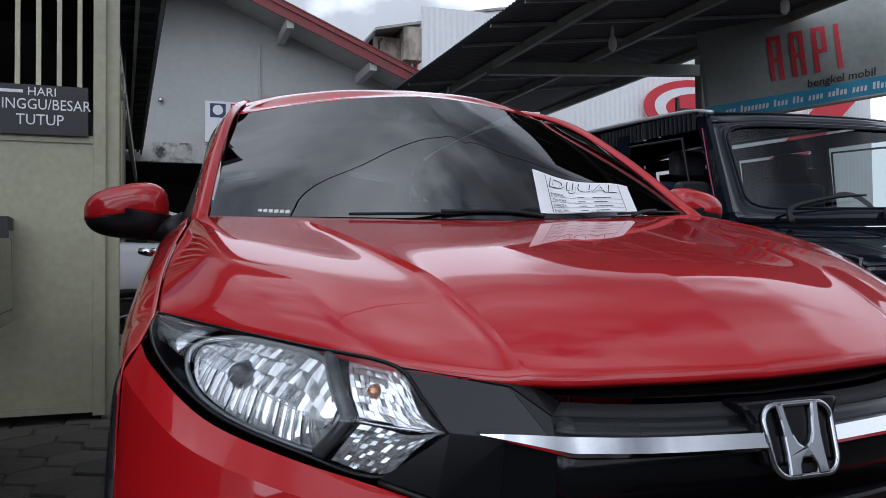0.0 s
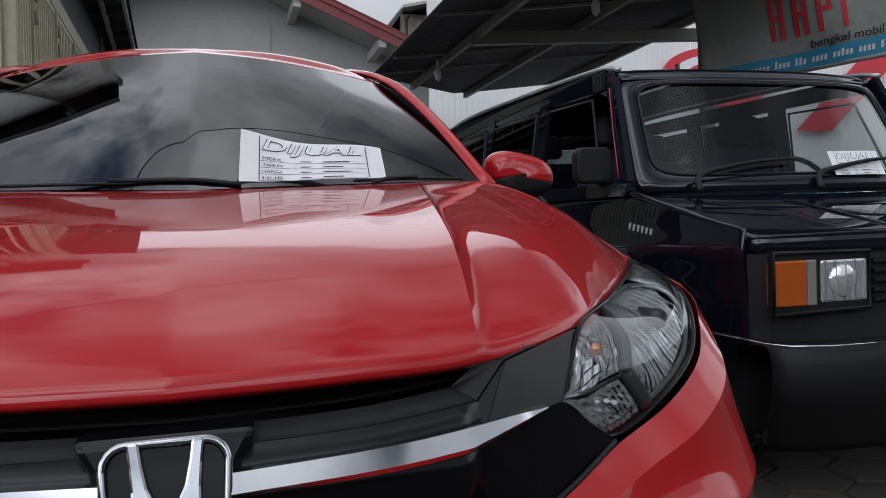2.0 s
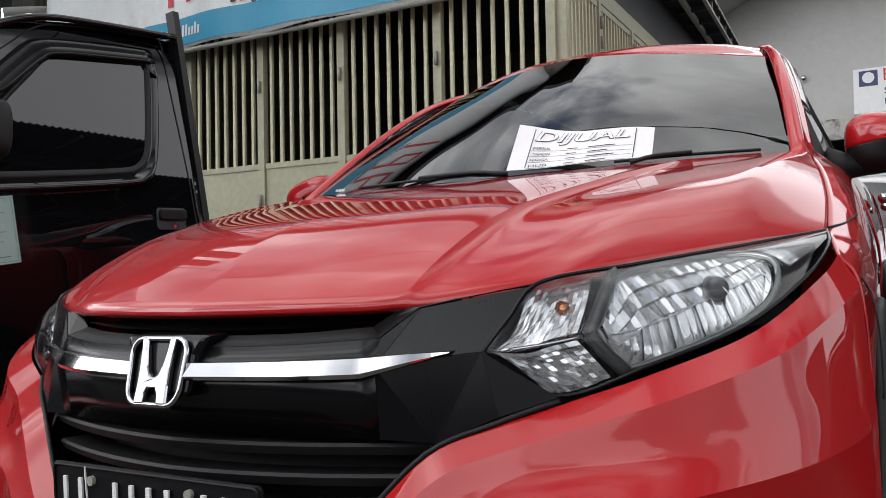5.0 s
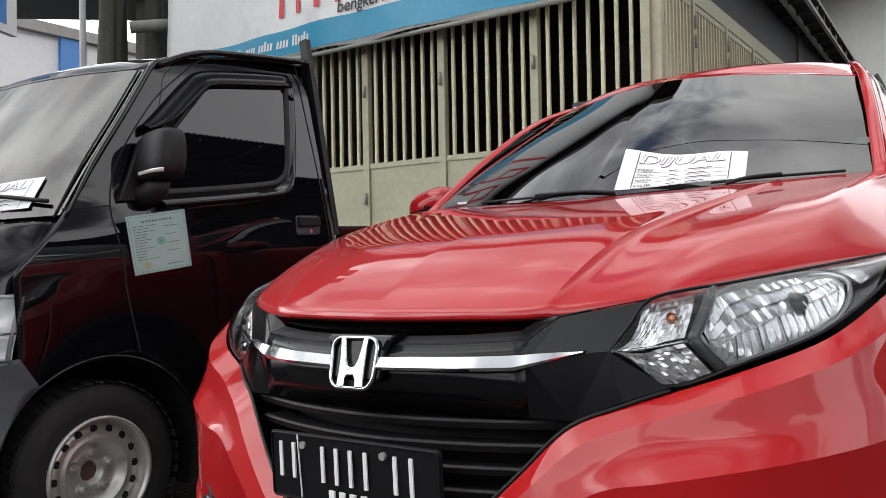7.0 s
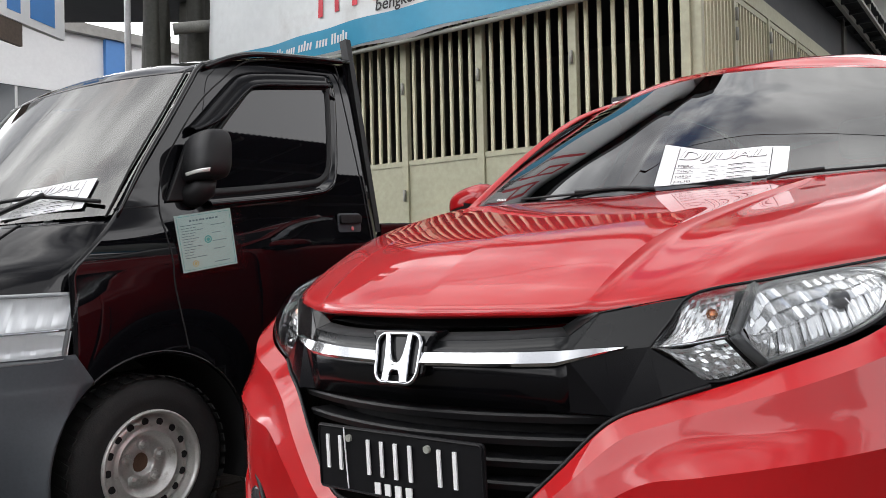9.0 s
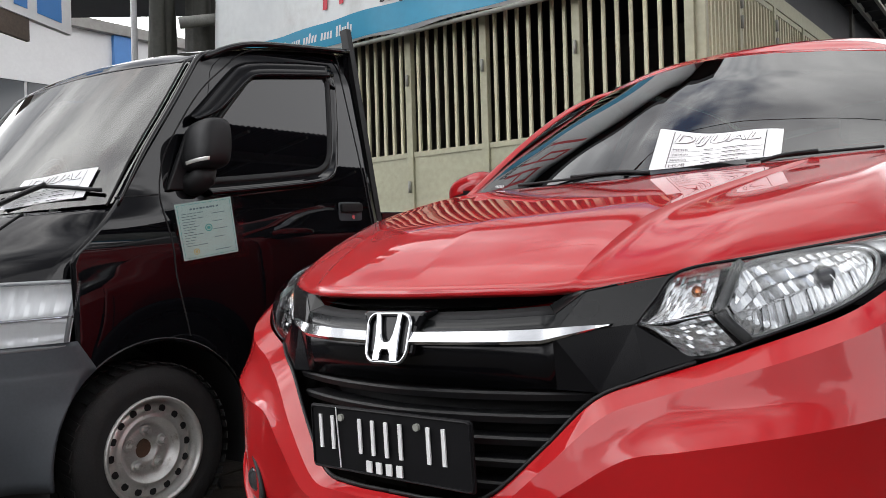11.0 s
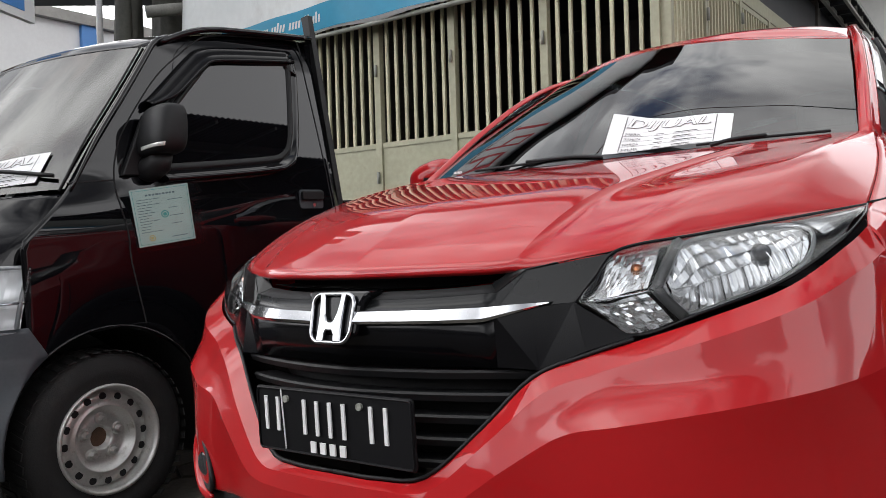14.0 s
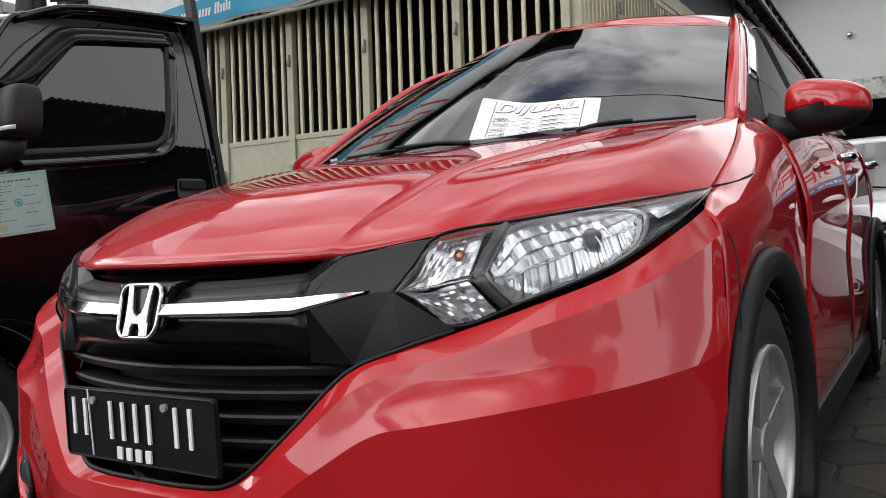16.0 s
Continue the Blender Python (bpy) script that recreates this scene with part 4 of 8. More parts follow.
        part("quarter_trim", bm, PLASTIC, g, "black corner trim", thick=0.006)
        bm = bmesh.new()
        beam(bm, (s * 0.776, 2.22, 1.06), (s * 0.615, 2.30, 1.45), 0.085, 0.012, up=(s, 0, 0.4))
        part("centre_pillar", bm, GLOSSB, g, "black centre pillar")
        # chrome rain visor
        vis_o = [tuple(Vector(p) + Vector((0.004, 0.006, -0.001))) for p in ((0.712, 1.475, 1.178), *a_side[2:])]
        vis_i = [tuple(Vector(p) + Vector((0.022, 0.048, -0.022))) for p in ((0.712, 1.475, 1.178), *a_side[2:])]
        surf = loft([vis_o, vis_i], 16, 4)
        part("rain_visor", sheet([flip(r) for r in surf] if s < 0 else surf), CHROME, g, "chrome window visor", smooth=True, thick=0.004)
        build_headlamp(car, s)
        build_mirror(car, s, 0.918)
        build_wheel(car, "front_wheel", s * 0.862, ARCH_Y, 0.322, 0.322, 0.203, "blade", s)
        build_wheel(car, "rear_wheel", s * 0.862, BASE2, 0.322, 0.322, 0.203, "blade", s)
        bm = bmesh.new()
        rows = [[Vector((s * x, yc + 0.345 * math.cos(radians(a)), ARCH_Z + 0.345 * math.sin(radians(a)))) for a in range(-20, 201, 10)] for yc in (ARCH_Y,) for x in (0.45, 0.86)]
        part("wheel_well", sheet(rows), DARK, car, smooth=True)
        # character crease along the doors
    # windshield with black edge band
    foot = [(x, 0.93 + 0.262 * (x / 0.712) ** 1.5, 1.012 + 0.024 * x / 0.712) for x in (0, 0.12, 0.30, 0.50, 0.712)]
    head = [(x, 1.655 + 0.170 * (x / 0.604) ** 1.5, 1.437 - 0.049 * (x / 0.604) ** 2) for x in (0, 0.10, 0.25, 0.43, 0.604)]
    mid = [[tuple(Vector(a).lerp(Vector(b), k) + Vector((0, -0.014, 0.011)) * math.sin(math.pi * k)) for a, b in zip(foot, head)] for k in (0, 0.33, 0.66, 1)]
    half = loft(mid, 24, 20)
    ws = part("windshield", sheet([mirrored(r) for r in half]), WINDSHIELD, car, "dark tinted windshield", smooth=True)
    ws.visible_shadow = False
    outward(ws, (0, 2.0, 0.8))
    band = [mirrored(r) for r in loft([[tuple(Vector(p) + Vector((0, 0.012, 0.0005))) for p in mid[0]], [tuple(Vector(a).lerp(Vector(b), 0.05) + Vector((0, 0.0, 0.002))) for a, b in zip(mid[0], mid[3])]], 24, 2)]
    part("lower_band", sheet(band), GLOSSB, ws, smooth=True)
    cowl = [mirrored(spline([tuple(Vector(p) + Vector((0, -0.01, -0.012))) for p in COWL], 24)), mirrored(spline([tuple(Vector(p) + Vector((0, 0.03, 0.001))) for p in COWL], 24))]
    part("cowl_panel", sheet(cowl), PLASTIC, car, "black cowl panel", smooth=True, thick=0.006)
    # roof
    roof = [GLASS_TOP, [(0, 1.715, 1.4545), (0.25, 1.758, 1.446), (0.46, 1.822, 1.4265), (0.602, 1.872, 1.405)], [(0, 1.83, 1.489), (0.25, 1.845, 1.484), (0.455, 1.90, 1.464), (0.585, 1.965, 1.434)], [(0, 2.05, 1.515), (0.25, 2.06, 1.511), (0.44, 2.09, 1.499), (0.575, 2.15, 1.478)], [(0, 2.6, 1.525), (0.25, 2.6, 1.521), (0.45, 2.6, 1.508), (0.60, 2.6, 1.470)], [(0, 3.3, 1.49), (0.25, 3.3, 1.485), (0.45, 3.3, 1.47), (0.60, 3.3, 1.43)], [(0, 3.9, 1.38), (0.25, 3.89, 1.375), (0.45, 3.86, 1.36), (0.60, 3.8, 1.32)]]
    part("roof", sheet([mirrored(r) for r in loft(roof, 20, 30)]), RED, car, "red roof", smooth=True, thick=0.004)
    tail = [[(0, 3.9, 1.38), (0.3, 3.88, 1.37), (0.60, 3.8, 1.32)], [(0, 4.15, 1.05), (0.35, 4.12, 1.05), (0.66, 3.98, 1.06)], [(0, 4.2, 0.7), (0.4, 4.16, 0.7), (0.74, 4.0, 0.75)], [(0, 4.15, 0.2), (0.4, 4.12, 0.2), (0.74, 4.0, 0.3)]]
    part("tailgate", sheet([mirrored(r) for r in loft(tail, 16, 14)]), RED, car, "red tailgate", smooth=True, thick=0.004)
    # cabin
    part("dashboard", boxed(-0.70, 0.70, 1.12, 1.62, 0.80, 1.0), SEAT, car, "dark dashboard", bevel=0.05)
    part("cabin_floor", boxed(-0.78, 0.78, 1.2, 3.9, 0.22, 0.30), SEAT, car, "dark cabin floor")
    for s in (-1, 1):
        seat = part("front_seat", boxed(s * 0.38 - 0.24, s * 0.38 + 0.24, 1.95, 2.45, 0.45, 0.62), SEAT, car, "dark seat", bevel=0.05)
        part("backrest", boxed(s * 0.38 - 0.23, s * 0.38 + 0.23, 2.40, 2.52, 0.6, 1.14), SEAT, seat, bevel=0.05)
        part("headrest", boxed(s * 0.38 - 0.12, s * 0.38 + 0.12, 2.44, 2.52, 1.16, 1.32), SEAT, seat, bevel=0.04)
    # upper grille: gloss black panel
    rows = [[(0, 0.048, 0.733), (0.18, 0.063, 0.736), (0.295, 0.094, 0.742), (0.335, 0.108, 0.768), (0.42, 0.134, 0.777), (0.497, 0.180, 0.790)],
            [(0, 0.016, 0.722), (0.18, 0.032, 0.724), (0.318, 0.072, 0.730), (0.362, 0.102, 0.766), (0.43, 0.134, 0.778), (0.496, 0.179, 0.789)],
            [(0, -0.002, 0.692), (0.18, 0.016, 0.694), (0.318, 0.056, 0.697), (0.375, 0.083, 0.703), (0.42, 0.108, 0.708), (0.438, 0.121, 0.709)],
            [(0, 0.030, 0.604), (0.18, 0.042, 0.604), (0.318, 0.061, 0.604), (0.39, 0.076, 0.600), (0.46, 0.115, 0.628), (0.524, 0.158, 0.648)]]
    def plane(p):
        """The flat outer field of the panel."""
        return Vector((p[0], 0.056 + 0.506 * (p[0] - 0.318) + 0.358 * (p[2] - 0.697), p[2]))
    K = [mirrored(spline(r[:3], 10)) for r in rows]
    grille = part("grille", sheet([K[1], K[2]]), SATINB, car, "black grille with chrome bar", smooth=True, thick=0.004)
    # the deep slot's shade is put into this ledge's colour
    part("slot_sill", sheet([K[0], K[1]]), DARK, grille, "sill of the slot, near-black for its shade", smooth=True, thick=0.003)
    part("lower_panel", sheet([K[2], [a.lerp(b, 0.5) for a, b in zip(K[2], K[3])], K[3]]), GLOSSB, grille, "gloss black lower grille panel", smooth=True, thick=0.004)
    for s in (-1, 1):
        top, mid, low, foot = [[Vector(p) for p in r[2:]] for r in rows]
        mid[1:], low = [plane(p) for p in mid[1:]], [plane(p) for p in low]
        bm = bmesh.new()
        V = lambda p: bm.verts.new((s * p[0], p[1], p[2]))
        for f in ((top[0], top[1], mid[1], mid[0]), (top[1], top[2], top[3], mid[3], mid[2], mid[1]), (mid[0], mid[1], low[0]), (low[0], mid[1], mid[2], mid[3], low[3], low[2], low[1])):
            bm.faces.new([V(p) for p in (f if s > 0 else f[::-1])])
        part("outer_panel", bm, SATINB, grille, "flat satin black panel", thick=0.004)
        bm = bmesh.new()
        V = lambda p: bm.verts.new((s * p[0], p[1], p[2]))
        for f in ((low[0], low[1], foot[1], foot[0]), (low[1], low[2], low[3], foot[2], foot[1]), (low[3], foot[3], foot[2])):
            bm.faces.new([V(p) for p in (f if s > 0 else f[::-1])])
        part("lower_corner", bm, GLOSSB, grille, "gloss black corner panel", thick=0.004)
    rows = [[(0, 0.060, 0.742), (0.18, 0.074, 0.745), (0.30, 0.098, 0.752)], [(0, 0.13, 0.738), (0.18, 0.14, 0.740), (0.30, 0.16, 0.75)], [(0, 0.13, 0.79), (0.18, 0.14, 0.79), (0.30, 0.16, 0.79)]]
    part("slot_back", sheet([mirrored(r) for r in loft(rows, 12, 6)]), DARK, grille, "dark slot below the hood", smooth=False)
    # chrome bar, one wing a side
    for s in (-1, 1):
        guide = spline([(0.055, -0.012, 0.7065), (0.20, 0.010, 0.708), (0.30, 0.044, 0.7095), (0.355, 0.067, 0.7125), (0.410, 0.093, 0.7135)], 80)
        up = [min(guide, key=lambda p: abs(p.x - x)) for x in (0.055, 0.09, 0.13, 0.17, 0.21, 0.25, 0.29, 0.302, 0.32, 0.34, 0.36, 0.38, 0.395, 0.410)]
        lo = []
        for p in up:
            z = 0.6835 if p.x < 0.303 else 0.6835 + (0.7118 - 0.6835) * (p.x - 0.302) / 0.108
            lo.append(Vector((p.x, p.y + 0.002, z)))
        H = [max(0.15, min(1.0, (a.z - b.z) / 0.0245)) for a, b in zip(up, lo)]
        fwd = [-0.004 - 0.004 * (1 - h) for h in H]
        rows = [[a + Vector((0, 0.016, 0)) for a in up],
                [a.lerp(b, 0.04) + Vector((0, f + 0.0085 * h, 0)) for a, b, h, f in zip(up, lo, H, fwd)],
                [a.lerp(b, 0.76) + Vector((0, f - 0.004 * h, 0)) for a, b, h, f in zip(up, lo, H, fwd)],
                [b + Vector((0, f - 0.0005 * h, 0)) for b, h, f in zip(lo, H, fwd)],
                [b + Vector((0, 0.014, 0.001)) for b in lo]]
        part("chrome_wing", sheet([flip(r) for r in rows] if s < 0 else rows), CHROME, grille, "chrome grille wing", smooth=True).data.set_sharp_from_angle(angle=radians(12))
    # emblem: a chrome frame with two uprights and a cross bar
    ey = -0.026

    def lean(z):
        return ey + (z - 0.650) * 0.28
    loop = rounded(-0.0555, 0.0555, 0.650, 0.738, 0.022, 6, ey)
    loop = [((p[0] * (0.90 + 0.10 * (p[2] - 0.650) / 0.090)), lean(p[2]), p[2]) for p in loop]
    bm = bmesh.new()
    tube(bm, loop, 0.0042, 10, closed=True)
    emb = part("emblem", bm, BADGE, grille, "chrome framed badge", smooth=True)
    bm = bmesh.new()
    bm.faces.new([bm.verts.new((p[0], p[1] + 0.007, p[2])) for p in loop])
    part("badge_ground", bm, DARK, emb, thick=0.004)
    side = [(0.0032, 0.6875), (0.0095, 0.691), (0.0150, 0.702), (0.0195, 0.722), (0.0222, 0.7410), (0.0345, 0.7410), (0.0318, 0.720), (0.0302, 0.700), (0.0302, 0.676), (0.0322, 0.6510), (0.0130, 0.6510), (0.0115, 0.664), (0.0070, 0.672)]
    shape = side + [(-x, z) for x, z in side[::-1]]
    part("badge_shape", prism([(x, lean(z) - 0.005, z) for x, z in shape], 0.010, 1), BADGE, emb, "chrome shape inside the frame", bevel=0.0028)
    bm = bmesh.new()
    prism([(x, lean(z) + 0.004, z) for x, z in ((-0.060, 0.660), (0.060, 0.660), (0.066, 0.715), (0.082, 0.742), (-0.082, 0.742), (-0.066, 0.715))], 0.05, 1, bm)
    part("badge_plinth", bm, GLOSSB, emb, bevel=0.008)
    # lower grille
    def half_width(z):
        return 0.215 + (0.380 - 0.215) * max(0, min(1, (z - 0.412) / 0.176))
    rows = [[(x * half_width(z) / 0.38, nose(x, 0.085), z) for x in [-0.38 + 0.076 * k for k in range(11)]] for z in (0.40, 0.46, 0.52, 0.56, 0.61)]
    lg = part("lower_grille", sheet(rows), DARK, car, "black slatted lower grille", thick=0.004)
    for z in (0.592, 0.553, 0.514, 0.475, 0.436):
        w = half_width(z)
        xs = [-w + 2 * w * k / 20 for k in range(21)]
        ys = [nose(x, 0.008 - 0.022 * max(0, (0.60 - z) / 0.19)) for x in xs]
        rows = [[(x, y + 0.06, z + 0.001) for x, y in zip(xs, ys)], [(x, y + 0.004, z + 0.006) for x, y in zip(xs, ys)], [(x, y, z + 0.002) for x, y in zip(xs, ys)], [(x, y + 0.006, z - 0.010) for x, y in zip(xs, ys)], [(x, y + 0.06, z - 0.005) for x, y in zip(xs, ys)]]
        part("slat", sheet(rows), PLASTIC, lg, smooth=False)
    for s in (-1, 1):
        bm = bmesh.new()
        pts = spline([(0.0, -0.033, 0.410), (0.11, -0.031, 0.410), (0.203, -0.013, 0.420), (0.298, 0.024, 0.503), (0.382, 0.064, 0.589), (0.46, 0.107, 0.622), (0.528, 0.154, 0.645)], 24)
        tube(bm, flip(pts) if s < 0 else pts, 0.0038, 6)
        part("grille_edge", bm, PLASTIC, lg, smooth=True)
    # number plate with plain bars
    pl = part("number_plate", prism(rounded(-0.206, 0.206, 0.432, 0.560, 0.008, 3, -0.040), 0.006, 1), PLATEB, car, "black number plate with white markings", bevel=0.002)
    bm = bmesh.new()
    tube(bm, rounded(-0.202, 0.202, 0.436, 0.556, 0.008, 3, -0.041), 0.0022, 5, closed=True)
    part("plate_rim", bm, PLATEB, pl)
    x = -0.188
    for n, gap in ((2, 0.042), (4, 0.032), (2, 0.0)):
        for k in range(n):
            bm = bmesh.new()
            box(bm, x + 0.008, x + 0.016, -0.0425, -0.039, 0.474, 0.540)
            part("plain_bar", bm, PLATEW, pl)
            x += 0.035
        x += gap
    for k in range(4):
        bm = bmesh.new()
        box(bm, -0.05 + 0.026 * k, -0.036 + 0.026 * k, -0.0425, -0.039, 0.441, 0.462)
        part("plain_bar", bm, PLATEW, pl)
    bm = bmesh.new()
    beam(bm, (-0.122, -0.042, 0.440), (-0.128, -0.042, 0.557), 0.002, 0.002)
    part("scratch", bm, PLATEW, pl)
    for xx in (-0.116, 0.082):
        bm = bmesh.new()
        disc(bm, (xx, -0.044, 0.538), 0.007, 1, 0.006, 12)
        part("bolt", bm, STEELG, pl)
    for k in range(6):
        a = Vector((-0.600 + 0.0125 * k, 1.155 - 0.0085 * k, 1.043 - 0.0009 * k))
        bm = bmesh.new()
        bm.faces.new([bm.verts.new(a + Vector(d)) for d in ((0, 0, 0), (0.0095, -0.0065, 0), (0.0115, -0.005, 0.008), (0.002, 0.0015, 0.008))])
        part("plain_bar", bm, PLATEW, ws, "small pale sticker mark")
    # wipers
    for pts, arm in (([(-0.40, 1.012, 1.032), (-0.2, 0.978, 1.031), (0.06, 0.962, 1.028)], [(0.10, 0.950, 1.022), (0.0, 0.958, 1.034), (-0.17, 0.974, 1.036)]), ([(0.36, 1.002, 1.030), (0.50, 1.062, 1.036), (0.655, 1.152, 1.040)], [(0.40, 0.995, 1.024), (0.45, 1.022, 1.036), (0.52, 1.068, 1.041)])):
        bm = bmesh.new()
        tube(bm, spline(pts, 10), 0.0038, 6)
        w = part("wiper", bm, PLASTIC, car, "black wiper blade", smooth=True)
        bm = bmesh.new()
        tube(bm, spline(arm, 6), 0.0052, 6)
        part("wiper_arm", bm, PLASTIC, w, smooth=True)
    taper(car)
    return car


def taper(car):
    """The body draws in towards the rear, and its corners sweep back."""
    def drawn_in(p):
        w = min(1.0, abs(p.x) / 0.4)
        w = w * w * (3 - 2 * w)
        return Vector((p.x - math.copysign(ASKEW * p.y * w, p.x), p.y + ASKEW * abs(p.x), p.z))
    for o in car.children_recursive:
        if o.type == "EMPTY":
            o.location = drawn_in(o.location)
        elif o.parent.type != "EMPTY" or o.parent == car:
            if not (o.parent.parent and o.parent.parent.type == "EMPTY" and o.parent.parent != car):
                for v in o.data.vertices:
                    v.co = drawn_in(v.co)


red_car = build_red_car()


def paper_sheet(name, corners, label, wave, m=None, thick=0.0008):
    """A hand-lettered sheet held by its corners (upper left, upper right, lower left, lower right)."""
    tl, tr, bl, br = [Vector(c) for c in corners]
    n = (tr - tl).cross(bl - tl).normalized()
    rows = []
    for i in range(11):
        v = i / 10
        rows.append([tl.lerp(tr, u / 20).lerp(bl.lerp(br, u / 20), v) + n * wave * math.sin(u / 20 * 2.2 * math.pi) * (1 - 0.4 * v) + Vector((0, 0, -0.014 * math.sin(math.pi * u / 20) ** 2 * (1 - v) * (wave > 0.004))) for u in range(21)])
    ob = part(name, sheet(rows), PAPER, None, smooth=True)
    tagged(ob, label, "paper")
    if m is not None:
        ob.matrix_basis = m
    return ob


PC = [(0.125, 1.028, 1.146), (0.439, 1.079, 1.110), (0.113, 0.958, 1.030), (0.440, 1.030, 1.035)]
paper = paper_sheet("for_sale_paper", PC, "creased white for-sale paper tucked under the wiper", 0.006, SLOPE)


def on_paper(ob, corners, size, wave=0.0):
    """Moves flat marks given in the unit square (0..1, 0..1 upwards) onto a sheet, just proud of it."""
    tl, tr, bl, br = [Vector(c) for c in corners]
    n = (tr - tl).cross(bl - tl).normalized()
    n = -n if n.y > 0.3 or n.x < -0.5 else n
    for v in ob.data.vertices:
        u, w = v.co.x, 1 - v.co.y
        p = tl.lerp(tr, u).lerp(bl.lerp(br, u), w)
        nn = (tr - tl).cross(bl - tl).normalized()
        p += nn * wave * math.sin(u * 2.2 * math.pi) * (1 - 0.4 * w) + Vector((0, 0, -0.014 * math.sin(math.pi * u) ** 2 * (1 - w) * (wave > 0.004)))
        v.co = p + n * (0.0012 + v.co.z)


def flat_text(name, text, x0, y0, h, length, material, parent, corners, wave, shear=0.0, bold=0.0):
    ob = lettering(name, text, 1.0, Matrix.Identity(4), material, parent, 0.0, "LEFT", bold, shear)
    xs, ys = [v.co.x for v in ob.data.vertices], [v.co.y for v in ob.data.vertices]
    # sized by the plain outline, so that bold and thin copies lie on one another
    xa, xb, ya, yb = min(xs) + bold, max(xs) - bold, min(ys) + bold, max(ys) - bold
    ax, ay = length / (xb - xa), h / (yb - ya)
    for v in ob.data.vertices:
        v.co = ((v.co.x - xa) * ax + x0, (v.co.y - ya) * ay + y0, 0)
    on_paper(ob, corners, 1, wave)
    return ob


def flat_bar(name, x0, x1, y0, y1, material, parent, corners, wave, n=8, lift=0.0):
    bm = sheet([[(x0 + (x1 - x0) * k / n, y, lift) for k in range(n + 1)] for y in (y0, y1)])
    ob = part(name, bm, material, parent)
    on_paper(ob, corners, 1, wave)
    return ob


def letter_sale_sheet(sheet_ob, corners, wave):
    flat_text("lettering", "DIJUAL", 0.15, 0.585, 0.33, 0.68, INK, sheet_ob, corners, wave, 0.20, 0.026)
    inner = flat_text("lettering", "DIJUAL", 0.15, 0.585, 0.33, 0.68, PAPER, sheet_ob, corners, wave, 0.22, 0.004)
    n = (Vector(corners[1]) - Vector(corners[0])).cross(Vector(corners[2]) - Vector(corners[0])).normalized()
    n = -n if n.y > 0 else n
    for v in inner.data.vertices:
        v.co += n * 0.0014
    for k, word in enumerate(("MERK", "TAHUN", "HARGA", "HUB")):
        y = 0.455 - 0.14 * k
        flat_text("lettering", word, 0.15, y, 0.065, 0.13, INK, sheet_ob, corners, wave)
        flat_bar("plain_bar", 0.40, 0.47, y + 0.018, y + 0.036, INK, sheet_ob, corners, wave)
        flat_bar("plain_bar", 0.55, 0.74 - 0.05 * (k % 2), y + 0.014, y + 0.036, INK, sheet_ob, corners, wave)
        flat_bar("ruled_line", 0.13, 0.86, y - 0.028, y - 0.020, INK, sheet_ob, corners, wave)
    for x in (0.125, 0.87):
        flat_bar("ruled_line", x, x + 0.006, 0.03, 0.95, INK, sheet_ob, corners, wave, 1)


letter_sale_sheet(paper, PC, 0.006)

# ---- pickup and van: shared body builders ----


def skin(stations, cx, n=16, power=2.0):
    """Rows across a body. A station: (y, z, half width, sweep back at the sides, drop at the sides)."""
    rows = []
    for y, z, w, bow, drop in stations:
        rows.append([Vector((cx + w * (k / n * 2 - 1), y + bow * abs(k / n * 2 - 1) ** power, z - drop * abs(k / n * 2 - 1) ** 3)) for k in range(n + 1)])
    return rows


def fine(stations, per=5):
    out = spline([Vector(s[:3]) for s in stations], per * (len(stations) - 1))
    ex = spline([Vector((s[3], s[4], 0)) for s in stations], per * (len(stations) - 1))
    return [(*a, b.x, b.y) for a, b in zip(out, ex)]


def side_sheet(outline, xs, bm=None):
    """A body side from an outline of (y, z); xs gives x for a height."""
    bm = bm or bmesh.new()
    f = bm.faces.new([bm.verts.new((xs(z), y, z)) for y, z in outline])
    bmesh.ops.triangulate(bm, faces=[f])
    return bm


def arc(cy, cz, r, a0, a1, n=12):
    return [(cy + r * math.cos(radians(a0 + (a1 - a0) * k / n)), cz + r * math.sin(radians(a0 + (a1 - a0) * k / n))) for k in range(n + 1)]


def curved_side(y0, y1, low, top, xs, arches, ny=56, nz=14):
    """A curved body side as a grid; points inside a wheel arch are moved out to its edge."""
    rows = []
    for i in range(nz + 1):
        row = []
        for j in range(ny + 1):
            y = y0 + (y1 - y0) * j / ny
            z = low(y) + (top(y) - low(y)) * i / nz
            for cy, cz, rr in arches:
                d = math.hypot(y - cy, z - cz)
                if d < rr:
                    d = max(d, 1e-4)
                    k = rr / d
                    y, z = cy + (y - cy) * k, max(low(y), cz + (z - cz) * k)
            row.append(Vector((xs(z), y, z)))
        rows.append(row)
    bm = sheet(rows)
    bad = []
    for f in bm.faces:
        m = f.calc_center_median()
        if any(math.hypot(m.y - cy, m.z - cz) < rr - 0.012 for cy, cz, rr in arches) or f.calc_area() < 1e-7:
            bad.append(f)
    bmesh.ops.delete(bm, geom=bad, context="FACES")
    return bm


def spline2(pts, n):
    """A smooth curve through (y, z) pairs."""
    return [(p.x, p.y) for p in spline([Vector((a, b, 0)) for a, b in pts], n)]


def rim_of(outline, xs, r, off=0.0):
    bm = bmesh.new()
    tube(bm, [(xs(z) + off, y, z) for y, z in outline], r, 6, closed=True)
    return bm


# ---- black pickup ----
TC, TW = -2.225, 0.82


def truck_x(z):
    """The near side of the pickup: upright below the shoulder, leaning in above."""
    k = math.log(1 + math.exp((z - 1.04) * 40)) / 40
    return TC + TW - 0.17 * k


